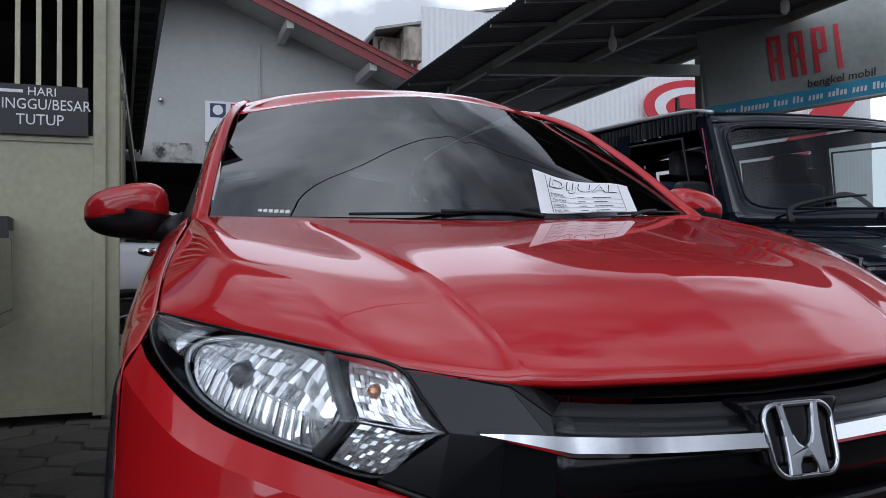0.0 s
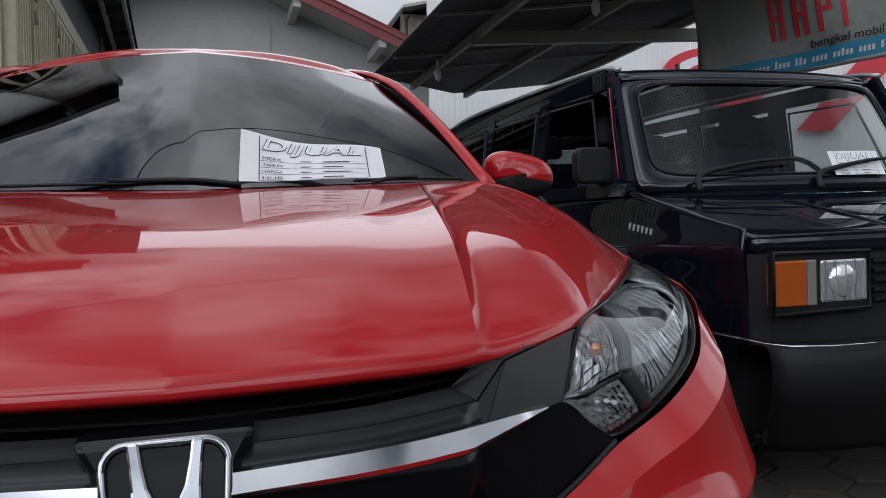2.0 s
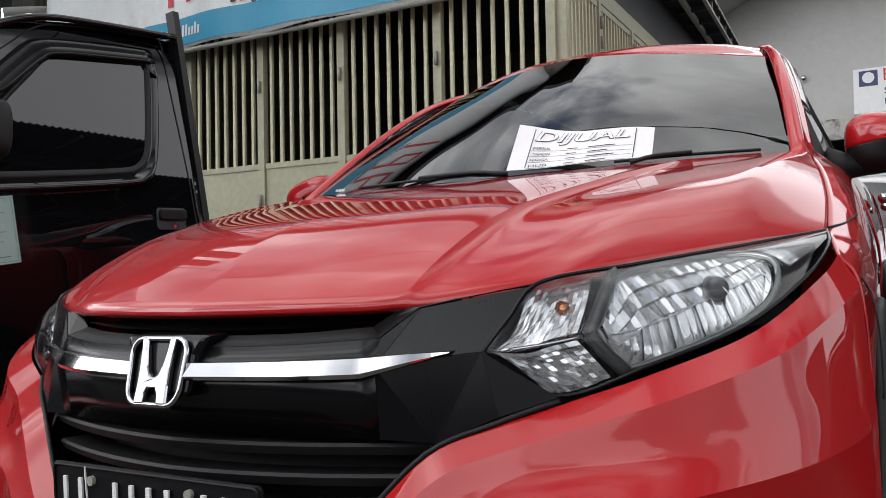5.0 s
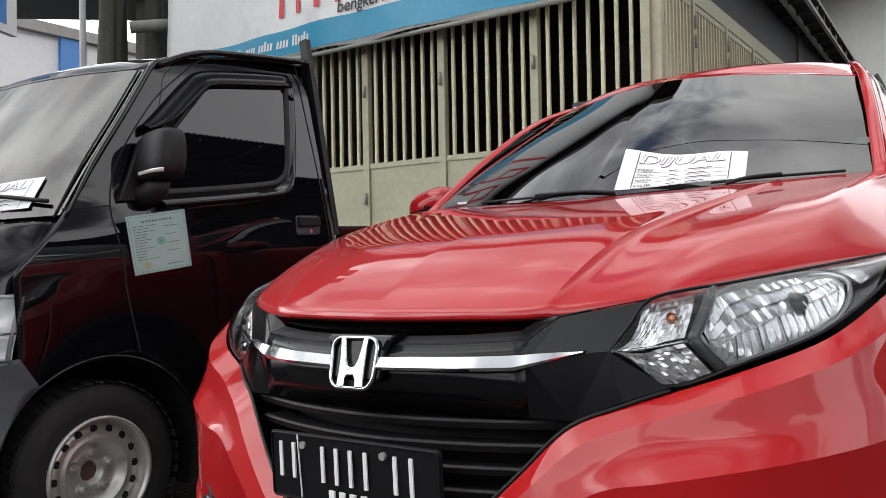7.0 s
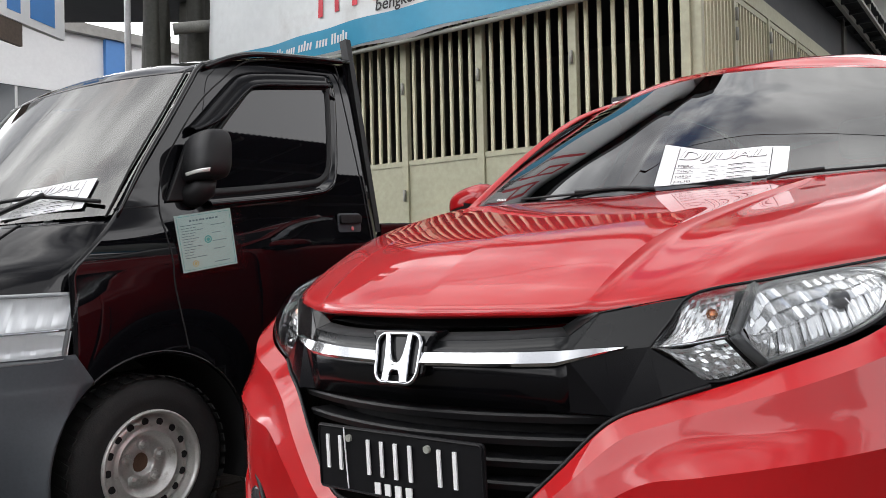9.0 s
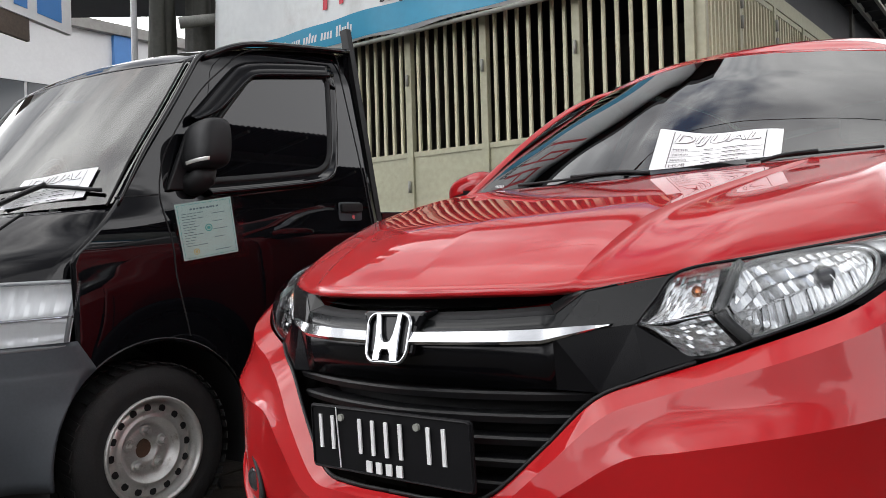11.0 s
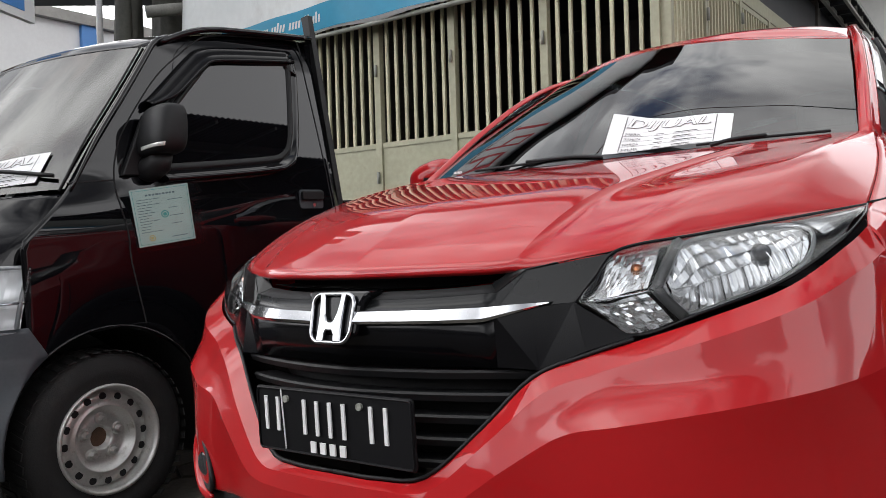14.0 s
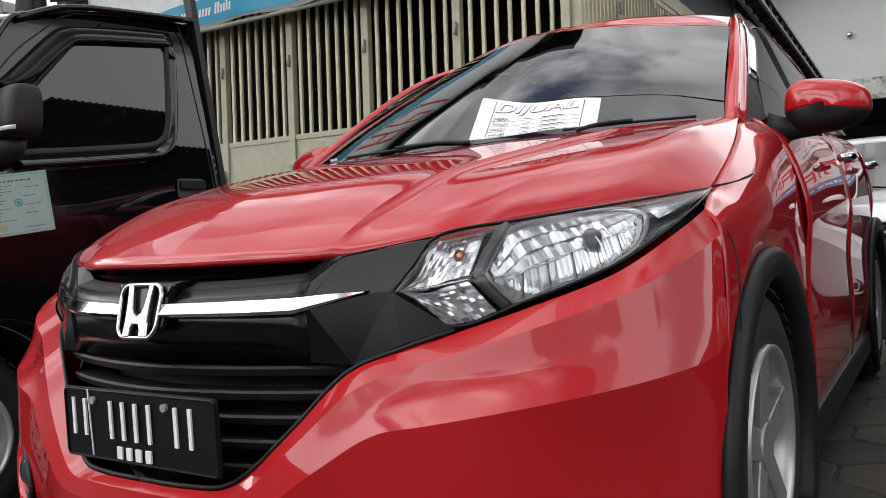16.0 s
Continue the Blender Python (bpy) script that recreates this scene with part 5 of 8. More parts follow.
def truck_far(z):
    return 2 * TC - truck_x(z)


def build_pickup():
    t = thing("pickup_truck", "black pickup truck with a for-sale paper on its windshield", "pickup truck", m=SLOPE)
    # nose, windshield, roof
    front = [(-0.40, 0.20, 0.81, 0.46, 0), (-0.44, 0.38, 0.835, 0.50, 0), (-0.415, 0.52, 0.838, 0.475, 0), (-0.405, 0.555, 0.836, 0.470, 0), (-0.395, 0.635, 0.832, 0.475, 0)]
    rows = skin(fine(front), TC, 28, 4.0)
    for p in [p for r in rows for p in r]:
        if abs(p.x - TC) > 0.5 and abs(p.z - 0.235) < 0.375:
            p.y = min(p.y, 0.37 - math.sqrt(0.375 ** 2 - (p.z - 0.235) ** 2))
    for r in rows:
        z = r[0].z
        edge = min(0.37 - math.sqrt(max(0.0, 0.376 ** 2 - (z - 0.232) ** 2)), 0.156 - 0.62 * max(0.0, z - 0.548))
        for k in (0, -1):
            p = Vector((TC + (-1 if k == 0 else 1) * 0.847, edge, z))
            mid = Vector((TC + (-1 if k == 0 else 1) * (abs(r[k].x - TC) * 0.3 + 0.847 * 0.7), min(edge - 0.002, r[k].y * 0.5 + edge * 0.5), z))
            if k == 0:
                r[0:1] = [p, mid]
            else:
                r[-1:] = [mid, p]
    part("front_bumper", sheet(rows), GREYPL, t, "dark grey plastic bumper", smooth=True, thick=0.01)
    face = [(-0.395, 0.565, 0.82, 0.50, 0), (-0.36, 0.75, 0.82, 0.50, 0), (-0.27, 0.90, 0.82, 0.47, 0.02), (-0.13, 0.985, 0.815, 0.42, 0.02), (0.02, 1.045, 0.80, 0.27, 0.0)]
    part("nose_panel", sheet(skin(fine(face), TC, 28, 3.5)), BLACKP, t, "gloss black nose panel", smooth=True, thick=0.004)
    for k in (-0.70, 0.70):
        bm = bmesh.new()
        tube(bm, [(TC + k * w_, y_ + b_ * 0.70 ** 3.5 - 0.002, z_ - d_ * 0.343 + 0.001) for y_, z_, w_, b_, d_ in fine(face)[7:]], 0.003, 5)
        part("panel_gap", bm, DARK, t)
    wsx = [(0.025, 1.05, 0.795, 0.25, -0.01), (0.17, 1.225, 0.775, 0.22, 0), (0.33, 1.41, 0.75, 0.20, 0), (0.485, 1.585, 0.722, 0.175, 0.0)]
    w = part("windshield", sheet(skin(fine(wsx), TC, 20, 2.4)), glass("pickup_windshield", (0.13, 0.16, 0.152), 1.84), t, "clear windshield", smooth=True)
    w.visible_shadow = False
    outward(w, (TC, 1.0, 0.7))
    roofx = [(0.485, 1.588, 0.722, 0.175, 0.0), (0.60, 1.650, 0.722, 0.135, 0.032), (0.85, 1.712, 0.722, 0.05, 0.042), (1.20, 1.762, 0.722, 0.0, 0.048), (1.49, 1.785, 0.722, 0.0, 0.05)]
    part("roof", sheet(skin(fine(roofx), TC, 20, 2.4)), BLACKP, t, "black cab roof", smooth=True, thick=0.004)
    part("cab_rear", boxed(TC - 0.715, TC + 0.715, 1.46, 1.492, 0.4, 1.72), BLACKP, t, "black cab rear wall")
    part("dashboard", boxed(TC - 0.72, TC + 0.72, 0.22, 0.55, 0.85, 1.04), SEAT, t, "dark dashboard", bevel=0.04)
    part("cabin_floor", boxed(TC - 0.60, TC + 0.60, 0.0, 1.45, 0.34, 0.40), SEAT, t)
    for k in (-1, 1):
        st = part("front_seat", boxed(TC + k * 0.38 - 0.22, TC + k * 0.38 + 0.22, 0.85, 1.3, 0.6, 0.78), SEAT, t, "dark seat", bevel=0.04)
        part("backrest", boxed(TC + k * 0.38 - 0.21, TC + k * 0.38 + 0.21, 1.26, 1.38, 0.76, 1.38), SEAT, st, bevel=0.04)
    bm = bmesh.new()
    tube(bm, [Vector((TC - 0.36 + 0.185 * math.cos(a), 0.60 + 0.075 * math.sin(a), 1.17 + 0.165 * math.sin(a))) for a in [k * math.pi / 18 for k in range(36)]], 0.014, 8, closed=True)
    wheel = part("steering_wheel", bm, mat("wheel_rim_plastic", (0.25, 0.26, 0.26), 0.4), t, "grey steering wheel", smooth=True)
    bm = bmesh.new()
    beam(bm, (TC - 0.54, 0.60, 1.17), (TC - 0.18, 0.60, 1.17), 0.05, 0.03)
    part("spoke", bm, SEAT, wheel, bevel=0.01)
    ayc, azc, ar = 0.37, 0.232, 0.372
    pane = spline2([(0.62, 1.146), (0.66, 1.149), (0.90, 1.170), (1.13, 1.194), (1.205, 1.211), (1.250, 1.256), (1.278, 1.361), (1.308, 1.56), (1.302, 1.588), (1.27, 1.592), (0.96, 1.560), (0.905, 1.540), (0.85, 1.490), (0.70, 1.330), (0.605, 1.175)], 90)
    for s, xs in ((1, truck_x), (-1, truck_far)):
        # lower side in two panels with the door gap between
        cx = lambda z: xs(z) + s * (0.020 * math.sin(math.pi * min(1, max(0, (z - 0.28) / 0.80))) - 0.010 * (z < 0.28) + 0.007 * math.exp(-((z - 0.93) / 0.065) ** 2))

        def front_y(z):
            return 0.10 if z < 0.89 else (0.10 + (z - 0.89) * 1.06 if z < 1.05 else 0.272 + (z - 1.05) * 0.735)
        rows = []
        for i in range(49):
            row = []
            for j in range(61):
                z = 0.29 + (1.325 + 0.115 * (1 - (1 - j / 60) ** 2.2)) * i / 48
                y = front_y(z) + (1.488 - front_y(z)) * j / 60
                zz = max(z, 0.29 + max(0, 0.3 - y) * 0.9)
                d = math.hypot(y - ayc, zz - azc)
                if d < ar:
                    y, zz = ayc + (y - ayc) * ar / max(d, 1e-4), azc + (zz - azc) * ar / max(d, 1e-4)
                up_ = min(1.0, max(0.0, (zz - 1.0) / 0.12))
                row.append(Vector((cx(zz) - s * up_ * (0.030 * max(0.0, (0.85 - y) / 0.55) ** 2 + 0.018 * max(0.0, (zz - 1.58) / 0.13) ** 2), y, zz)))
            rows.append(row)
        bm = sheet(rows)
        bad = [f for f in bm.faces if math.hypot(f.calc_center_median().y - ayc, f.calc_center_median().z - azc) < ar - 0.012 or f.calc_area() < 1e-7]
        bmesh.ops.delete(bm, geom=bad, context="FACES")
        part("cab_side", bm, BLACKP, t, "gloss black door, fender and window surround", smooth=True, thick=0.004)
        bm = bmesh.new()
        foot = fine(wsx)
        tube(bm, [Vector((TC + s * (w_ + 0.010), y_ + b_ + 0.012, z_ + 0.002)) for y_, z_, w_, b_, _ in foot] + [Vector((TC + s * 0.732, 0.70, 1.615)), Vector((TC + s * 0.728, 0.745, 1.634))], [0.005 + 0.006 * min(1, k / 6) for k in range(len(foot))] + [0.010, 0.008], 8)
        part("windshield_pillar", bm, BLACKP, t, "gloss black windshield pillar", smooth=True)
        bm = bmesh.new()
        tube(bm, [Vector((TC + s * (w_ - 0.012), y_ + b_ - 0.014, z_ + 0.004)) for y_, z_, w_, b_, _ in foot], 0.004, 6)
        part("windshield_seal", bm, DARK, t, "black rubber seal", smooth=True)
        for gap in ([(1.455, 1.15), (1.445, 1.35), (1.432, 1.58), (1.429, 1.70), (1.39, 1.722), (1.20, 1.705), (0.985, 1.678), (0.893, 1.648), (0.80, 1.580), (0.68, 1.480), (0.56, 1.335), (0.482, 1.215), (0.446, 1.09), (0.445, 1.01), (0.462, 0.896), (0.468, 0.80), (0.505, 0.600)], [(1.455, 1.15), (1.455, 0.7), (1.452, 0.32)], [(0.285, 1.078), (0.36, 1.084), (0.444, 1.090)]):
            bm = bmesh.new()
            tube(bm, [(cx(z) - s * (0.030 * max(0.0, (0.85 - y) / 0.55) ** 2 * min(1.0, max(0.0, (z - 1.0) / 0.12)) + 0.0005), y, z) for y, z in spline2(gap, 60)], 0.0034, 5)
            part("panel_gap", bm, DARK, t)
        # window with its stepped frame, the sill leaning out as a ledge
        lean = lambda z: xs(1.4) + s * (0.012 - 0.13 * (z - 1.4))
        g = part("side_window", side_sheet(pane, lean), mat("black_window_film", (0.003, 0.003, 0.004), 0.015, spec=0.5), t, "dark tinted side window")
        centre = Vector((1.0, 1.37))
        rings = [[] for _ in range(9)]
        for k in range(len(pane)):
            p0, p1 = Vector(pane[k - 1]), Vector(pane[(k + 1) % len(pane)])
            n = Vector(((p1 - p0).y, -(p1 - p0).x)).normalized()
            p = Vector(pane[k])
            n = n if n.dot(p - centre) > 0 else -n
            sill = max(0.0, -n.y) ** 2
            for q, (d, o) in enumerate(((-0.003, 0.001), (0.004, 0.011), (0.014, 0.012), (0.020, 0.005), (0.030, 0.005), (0.036, 0.014), (0.050, 0.015), (0.058, 0.004), (0.064, -0.006))):
                d *= 1.0 + 0.15 * sill
                o += sill * 0.030 * min(1.0, max(0.0, (d - 0.012) / 0.045)) * (d < 0.064)
                c = p + n * d
                base = lean(p.y) if q < 3 else lean(c.y) - s * 0.006
                rings[q].append(Vector((base + s * o, c.x, c.y)))
        part("window_seal", sheet([r + r[:1] for r in rings[:4]]), PLASTIC, g, "black rubber seal", smooth=True)
        part("window_frame", sheet([r + r[:1] for r in rings[3:]]), BLACKP, t, "stepped gloss black window frame", smooth=True)
        # rain visor over the window
        va = [(0.600, 1.372), (0.645, 1.405), (0.815, 1.562), (0.876, 1.603), (0.965, 1.624), (1.18, 1.650), (1.345, 1.664)]
        vb = [(0.610, 1.356), (0.725, 1.404), (0.785, 1.450), (0.862, 1.517), (0.928, 1.554), (1.14, 1.582), (1.345, 1.606)]
        ra, rb = spline([(xs(z) + s * 0.006, y, z) for y, z in va], 30), spline([(xs(z) + s * 0.036, y, z) for y, z in vb], 30)
        part("rain_visor", sheet([[a.lerp(b, f) + Vector((s * o, 0, 0)) for a, b in zip(ra, rb)] for f, o in ((0, 0), (0.12, 0.012), (0.35, 0.014), (0.50, 0.008), (0.58, 0.008), (0.78, 0.012), (0.94, 0.006), (1, 0.0))]), GLOSSB, t, "black window visor", smooth=True, thick=0.003)
        # gutter
        bm = bmesh.new()
        tube(bm, spline([(TC + s * 0.728, 0.71, 1.607), (TC + s * 0.733, 0.83, 1.660), (TC + s * 0.730, 0.95, 1.692), (TC + s * 0.727, 1.15, 1.714), (TC + s * 0.722, 1.49, 1.742)], 24), 0.012, 8)
        part("roof_gutter", bm, BLACKP, t, smooth=True)
        # wheel and arch
        build_wheel(t, "front_wheel", TC + s * (TW - 0.02), ayc, azc, 0.292, 0.178, "steel", s)
        build_wheel(t, "rear_wheel", TC + s * (TW - 0.02), 2.75, azc, 0.292, 0.178, "steel", s)
        rows = [[Vector((x, ayc + r * math.cos(radians(a)), azc + r * math.sin(radians(a)))) for a in range(-20, 201, 5)] for x, r in ((TC + s * 0.4, 0.36), (TC + s * (TW - 0.02), 0.378), (TC + s * (TW + 0.004), 0.374))]
        part("wheel_well", sheet(rows), DARK, t, smooth=True)
        bm = bmesh.new()
        tube(bm, [(cx(z), y, z) for y, z in arc(ayc, azc, ar + 0.002, 0, 128, 24)], 0.005, 6)
        part("arch_lip", bm, BLACKP, t, smooth=True)
        # door handle
        dish = [Vector((TC + s * (TW + 0.004), p[0], p[2])) for p in rounded(1.262, 1.398, 0.982, 1.062, 0.014)]
        h = part("door_handle", prism(dish, s * 0.008, 0), GREYPL, t, "black door handle in a shallow dish", bevel=0.003)
        bm = prism([Vector((TC + s * (TW + 0.010), p[0], p[2])) for p in rounded(1.268, 1.392, 1.018, 1.056, 0.010)], s * 0.016, 0)
        part("grip", bm, PLASTIC, h, bevel=0.004)
        bm = bmesh.new()
        disc(bm, (TC + s * (TW + 0.010), 1.34, 0.998), 0.009, 0, s * 0.006, 14)
        part("key_lock", bm, CHROME, h)
        # headlamp wrapping the corner
        st = skin(fine([(-0.390, 0.625, 0.822, 0.50, 0), (-0.375, 0.70, 0.826, 0.50, 0), (-0.33, 0.83, 0.826, 0.49, 0.012)]), TC, 60, 3.7)
        rows = [[p + Vector((s * 0.016, -0.030, 0)) for p in (r[46:61] if s > 0 else r[0:15])] for r in st]
        hl = part("headlight", sheet(rows), LENS, t, "clear corner headlight", smooth=True)
        hl.visible_shadow = False
        outward(hl, (TC, 0.6, 0.7))
        def inner(i, j, d):
            return rows[i][j] + Vector((-s * 0.012, d, 0))
        nI, nJ = len(rows) - 1, len(rows[0]) - 1
        def deep(i, j, d):
            """A point behind the lens, set back square to it."""
            i, j = min(nI, max(0, i)), min(nJ, max(0, j))
            i0, j0 = min(nI - 1, int(i)), min(nJ - 1, int(j))
            p = rows[i0][j0].lerp(rows[i0][j0 + 1], j - j0).lerp(rows[i0 + 1][j0].lerp(rows[i0 + 1][j0 + 1], j - j0), i - i0)
            n = (rows[i0][j0 + 1] - rows[i0][j0]).cross(rows[i0 + 1][j0] - rows[i0][j0]).normalized()
            n = n if n.y < 0 or n.x * s > 0.8 else -n
            return p - n * d
        shine = mat("satin_reflector", (0.90, 0.91, 0.92), 0.22, 0.25)
        tiers = []
        for k in range(41):
            i = nI * k / 40
            tier = []
            for q in range(61):
                j = nJ * q / 60
                up_ = i / nI > 0.56
                c, r = ((0.30, 0.30), (0.74, 0.30))[j > nJ * 0.5] if not up_ else ((0.5, 0.62))
                e = ((i / nI - (0.30 if not up_ else 0.78)) / 0.27) ** 2 + ((j / nJ - c) / r) ** 2
                rib = 0.0025 * (math.sin(j * (9.0 if up_ else 5.0)) > 0)
                tier.append(deep(i, j, 0.008 + 0.014 * max(0.0, 1 - e) ** 0.5 + rib + (0.003 if up_ else 0.0)))
            tiers.append(tier)
        part("reflector", sheet(tiers), shine, hl, "bright reflector with two pressed bowls")
        bm = bmesh.new()
        tube(bm, [deep(0.56 * nI, j, 0.007) for j in range(nJ + 1)], 0.005, 6)
        part("lamp_blade", bm, CHROME, hl, "bright blade across the lamp", smooth=True)
        bm = bmesh.new()
        tube(bm, [deep(i, nJ * 0.52, 0.009) for i in range(int(0.56 * nI) + 1)], 0.004, 6)
        part("lamp_divider", bm, LAMPGREY, hl)
        bm = bmesh.new()
        tube(bm, [deep(0.30 * nI, nJ * 0.74, 0.022), deep(0.30 * nI, nJ * 0.74, 0.012), deep(0.30 * nI, nJ * 0.74, 0.006)], [0.014, 0.013, 0.006], 12)
        part("turn_bulb", bm, mat("turn_bulb_amber", (0.42, 0.12, 0.03), 0.3), hl, "amber turn-signal bulb", smooth=True)
        bm = bmesh.new()
        tube(bm, [deep(0.30 * nI, nJ * 0.28, 0.024), deep(0.30 * nI, nJ * 0.28, 0.014), deep(0.30 * nI, nJ * 0.28, 0.008)], [0.016, 0.016, 0.008], 12)
        part("bulb_cap", bm, LAMPGREY, hl, smooth=True)
        bm = bmesh.new()
        tube(bm, [inner(0, j, -0.006) for j in range(nJ + 1)] + [inner(i, nJ, -0.006) for i in range(1, nI + 1)] + [inner(nI, j, -0.006) for j in range(nJ - 1, -1, -1)] + [inner(i, 0, -0.006) for i in range(nI - 1, 0, -1)], 0.007, 6, closed=True)
        part("lamp_trim", bm, LAMPGREY, hl, smooth=True)
        # mirror
        mx = TC + s * (TW + 0.045)
        def housing(a, b, grow=1.0):
            """A boxy housing: a turns about the upright, b goes from the foot (-90) to the top (90)."""
            k = max(0.0, math.cos(b)) ** 0.32
            sq = (abs(math.cos(a)) ** 3.4 + abs(math.sin(a)) ** 3.4) ** (-1 / 3.4)
            h = math.copysign(abs(math.sin(b)) ** 0.7, math.sin(b))
            w = 1.0 - 0.09 * h
            return Vector((mx + s * (0.088 * k * sq * math.cos(a) * w * grow + 0.006 * h), 0.602 + (0.064 * k * sq * math.sin(a) * w + 0.010 * h) * grow, 1.258 + 0.086 * h * grow + 0.008 * math.cos(a) * k))
        rows = [[housing(q * math.pi / 18, radians(-90 + 180 * i / 22)) for q in range(37)] for i in range(23)]
        mr = part("door_mirror", sheet(rows), PLASTIC, t, "black door mirror with small side lamp", smooth=True)
        bm = sheet([[housing(radians(-106 + 6 * q), radians(b), 1.012) for q in range(13)] for b in (-44, -40, -35, -31)])
        part("side_lamp", bm, mat("side_lamp_white", (0.7, 0.7, 0.68), 0.2, 0.3), mr, "small white side lamp", smooth=True, thick=0.002)
        bm = prism([(xs(1.2) - s * 0.004, y, z) for y, z in ((0.470, 1.104), (0.640, 1.112), (0.640, 1.20), (0.592, 1.315), (0.570, 1.320))], s * 0.022, 0)
        part("mirror_sail", bm, PLASTIC, mr, "black plastic corner plate", bevel=0.005)
        bm = bmesh.new()
        tube(bm, [(mx - s * 0.015, 0.60, 1.185), (mx - s * 0.02, 0.59, 1.145), (mx - s * 0.045, 0.58, 1.128), (TC + s * (TW - 0.04), 0.572, 1.132)], [0.042, 0.046, 0.044, 0.050], 14)
        part("mirror_foot", bm, PLASTIC, mr, smooth=True)
    # cargo bed
    bed = part("cargo_bed", boxed(TC - 0.80, TC + 0.80, 1.56, 3.55, 0.62, 0.68), BLACKP, t, "black cargo bed")
    for s in (-1, 1):
        part("bed_side", boxed(*sorted((TC + s * 0.80, TC + s * 0.77)), 1.56, 3.55, 0.68, 1.02), BLACKP, bed, bevel=0.006)
        bm = bmesh.new()
        beam(bm, (TC + s * 0.80, 1.52, 0.98), (TC + s * 0.695, 1.505, 1.845), 0.04, 0.03, up=(0, 1, 0))
        part("headboard_post", bm, PLASTIC, bed, "black headboard post")
    part("tail_board", boxed(TC - 0.80, TC + 0.80, 3.52, 3.55, 0.68, 1.02), BLACKP, bed)
    for z in (1.72,):
        bm = bmesh.new()
        hw = 0.70
        beam(bm, (TC - hw, 1.508, z), (TC + hw, 1.508, z), 0.03, 0.035)
        part("headboard_rail", bm, PLASTIC, bed)
    part("chassis", boxed(TC - 0.4, TC + 0.4, 0.2, 3.4, 0.30, 0.5), DARK, t)
    # wipers
    for pts, arm in (([(-1.87, 0.100, 1.128), (-1.76, 0.125, 1.132), (-1.648, 0.175, 1.133), (-1.471, 0.262, 1.106)], [(-1.80, 0.085, 1.087), (-1.72, 0.125, 1.115), (-1.648, 0.168, 1.140)]), ([(-2.62, 0.085, 1.115), (-2.45, 0.045, 1.118), (-2.12, 0.030, 1.105)], [(-2.25, 0.00, 1.06), (-2.32, 0.020, 1.09), (-2.38, 0.035, 1.122)])):
        bm = bmesh.new()
        tube(bm, spline(pts, 12), 0.007, 6)
        w = part("wiper", bm, PLASTIC, t, "black wiper", smooth=True)
        bm = bmesh.new()
        tube(bm, spline(arm, 8), 0.009, 6)
        part("wiper_arm", bm, PLASTIC, w, smooth=True)
    return t


build_pickup()

# documents on the pickup
DX = TC + TW + 0.025
DC = [(DX, 0.468, 1.051), (DX, 0.704, 1.081), (DX, 0.495, 0.857), (DX, 0.724, 0.881)]
doc = paper_sheet("vehicle_document", DC, "pale green registration document taped to the truck door", 0.001, SLOPE)
doc.data.materials[0] = DOCUMENT
doc["category"] = "document"


def letter_document():
    rnd = random.Random(9)
    for x0, x1, y0, y1 in ((0.03, 0.97, 0.962, 0.968), (0.03, 0.97, 0.030, 0.036), (0.03, 0.036, 0.03, 0.968), (0.964, 0.97, 0.03, 0.968)):
        flat_bar("border", x0, x1, y0, y1, STAMP, doc, DC, 0.0, 3)
    for k in range(9):
        flat_bar("plain_bar", 0.24 + 0.058 * k, 0.24 + 0.058 * k + rnd.uniform(0.03, 0.048), 0.862, 0.892, DOCINK, doc, DC, 0.0, 1)
    for k in range(13):
        y = 0.80 - 0.047 * k
        x = 0.08
        for _ in range(rnd.randint(2, 4)):
            w = rnd.uniform(0.04, 0.11)
            flat_bar("plain_bar", x, x + w, y, y + 0.011, DOCINK, doc, DC, 0.0, 1)
            x += w + 0.014
        if k % 3 == 1:
            flat_bar("plain_bar", 0.60, 0.60 + rnd.uniform(0.1, 0.28), y, y + 0.010, DOCINK, doc, DC, 0.0, 2)
    for nm, cx, cy, r, material in (("stamp", 0.52, 0.515, 0.066, STAMP), ("seal", 0.24, 0.13, 0.055, GOLD)):
        for k in range(2):
            bm = sheet([[(cx + r * f * math.cos(a), cy + r * f * math.sin(a), 0.0) for a in [q * math.pi / 12 for q in range(25)]] for f in ((0.72, 1.0), (0.0001, 0.48))[k]])
            on_paper(part(nm, bm, material, doc), DC, 1)
    flat_bar("plain_bar", 0.58, 0.86, 0.10, 0.112, DOCINK, doc, DC, 0.0, 3)


letter_document()
sleeve_c = [(DX + 0.003, 0.455, 1.060), (DX + 0.003, 0.745, 1.098), (DX + 0.003, 0.485, 0.838), (DX + 0.003, 0.770, 0.862)]
sleeve = paper_sheet("plastic_sleeve", sleeve_c, "clear plastic sleeve taped over the document", 0.001, SLOPE)
sleeve.data.materials[0] = glass("clear_sleeve", (0.93, 0.95, 0.95), 1.35, 0.08)
sleeve.visible_shadow = False
outward(sleeve, (TC, 0.6, 1.0))
sleeve["category"] = "sleeve"
TP = [(-1.786, 0.166, 1.166), (-1.538, 0.296, 1.191), (-1.802, 0.083, 1.066), (-1.519, 0.224, 1.088)]
tpaper = paper_sheet("for_sale_paper", TP, "white for-sale paper under the pickup's wiper", 0.002, SLOPE)
letter_sale_sheet(tpaper, TP, 0.002)

# ---- dark van ----
VC, VW = 2.55, 0.81


def van_x(z):
    return VC - (VW if z < 1.0 else VW - 0.16 * (z - 1.0))


def van_far(z):
    return 2 * VC - van_x(z)


COVER = mat("blue_seat_cover", (0.018, 0.022, 0.06), 0.8, vary=0.3, scale=20)


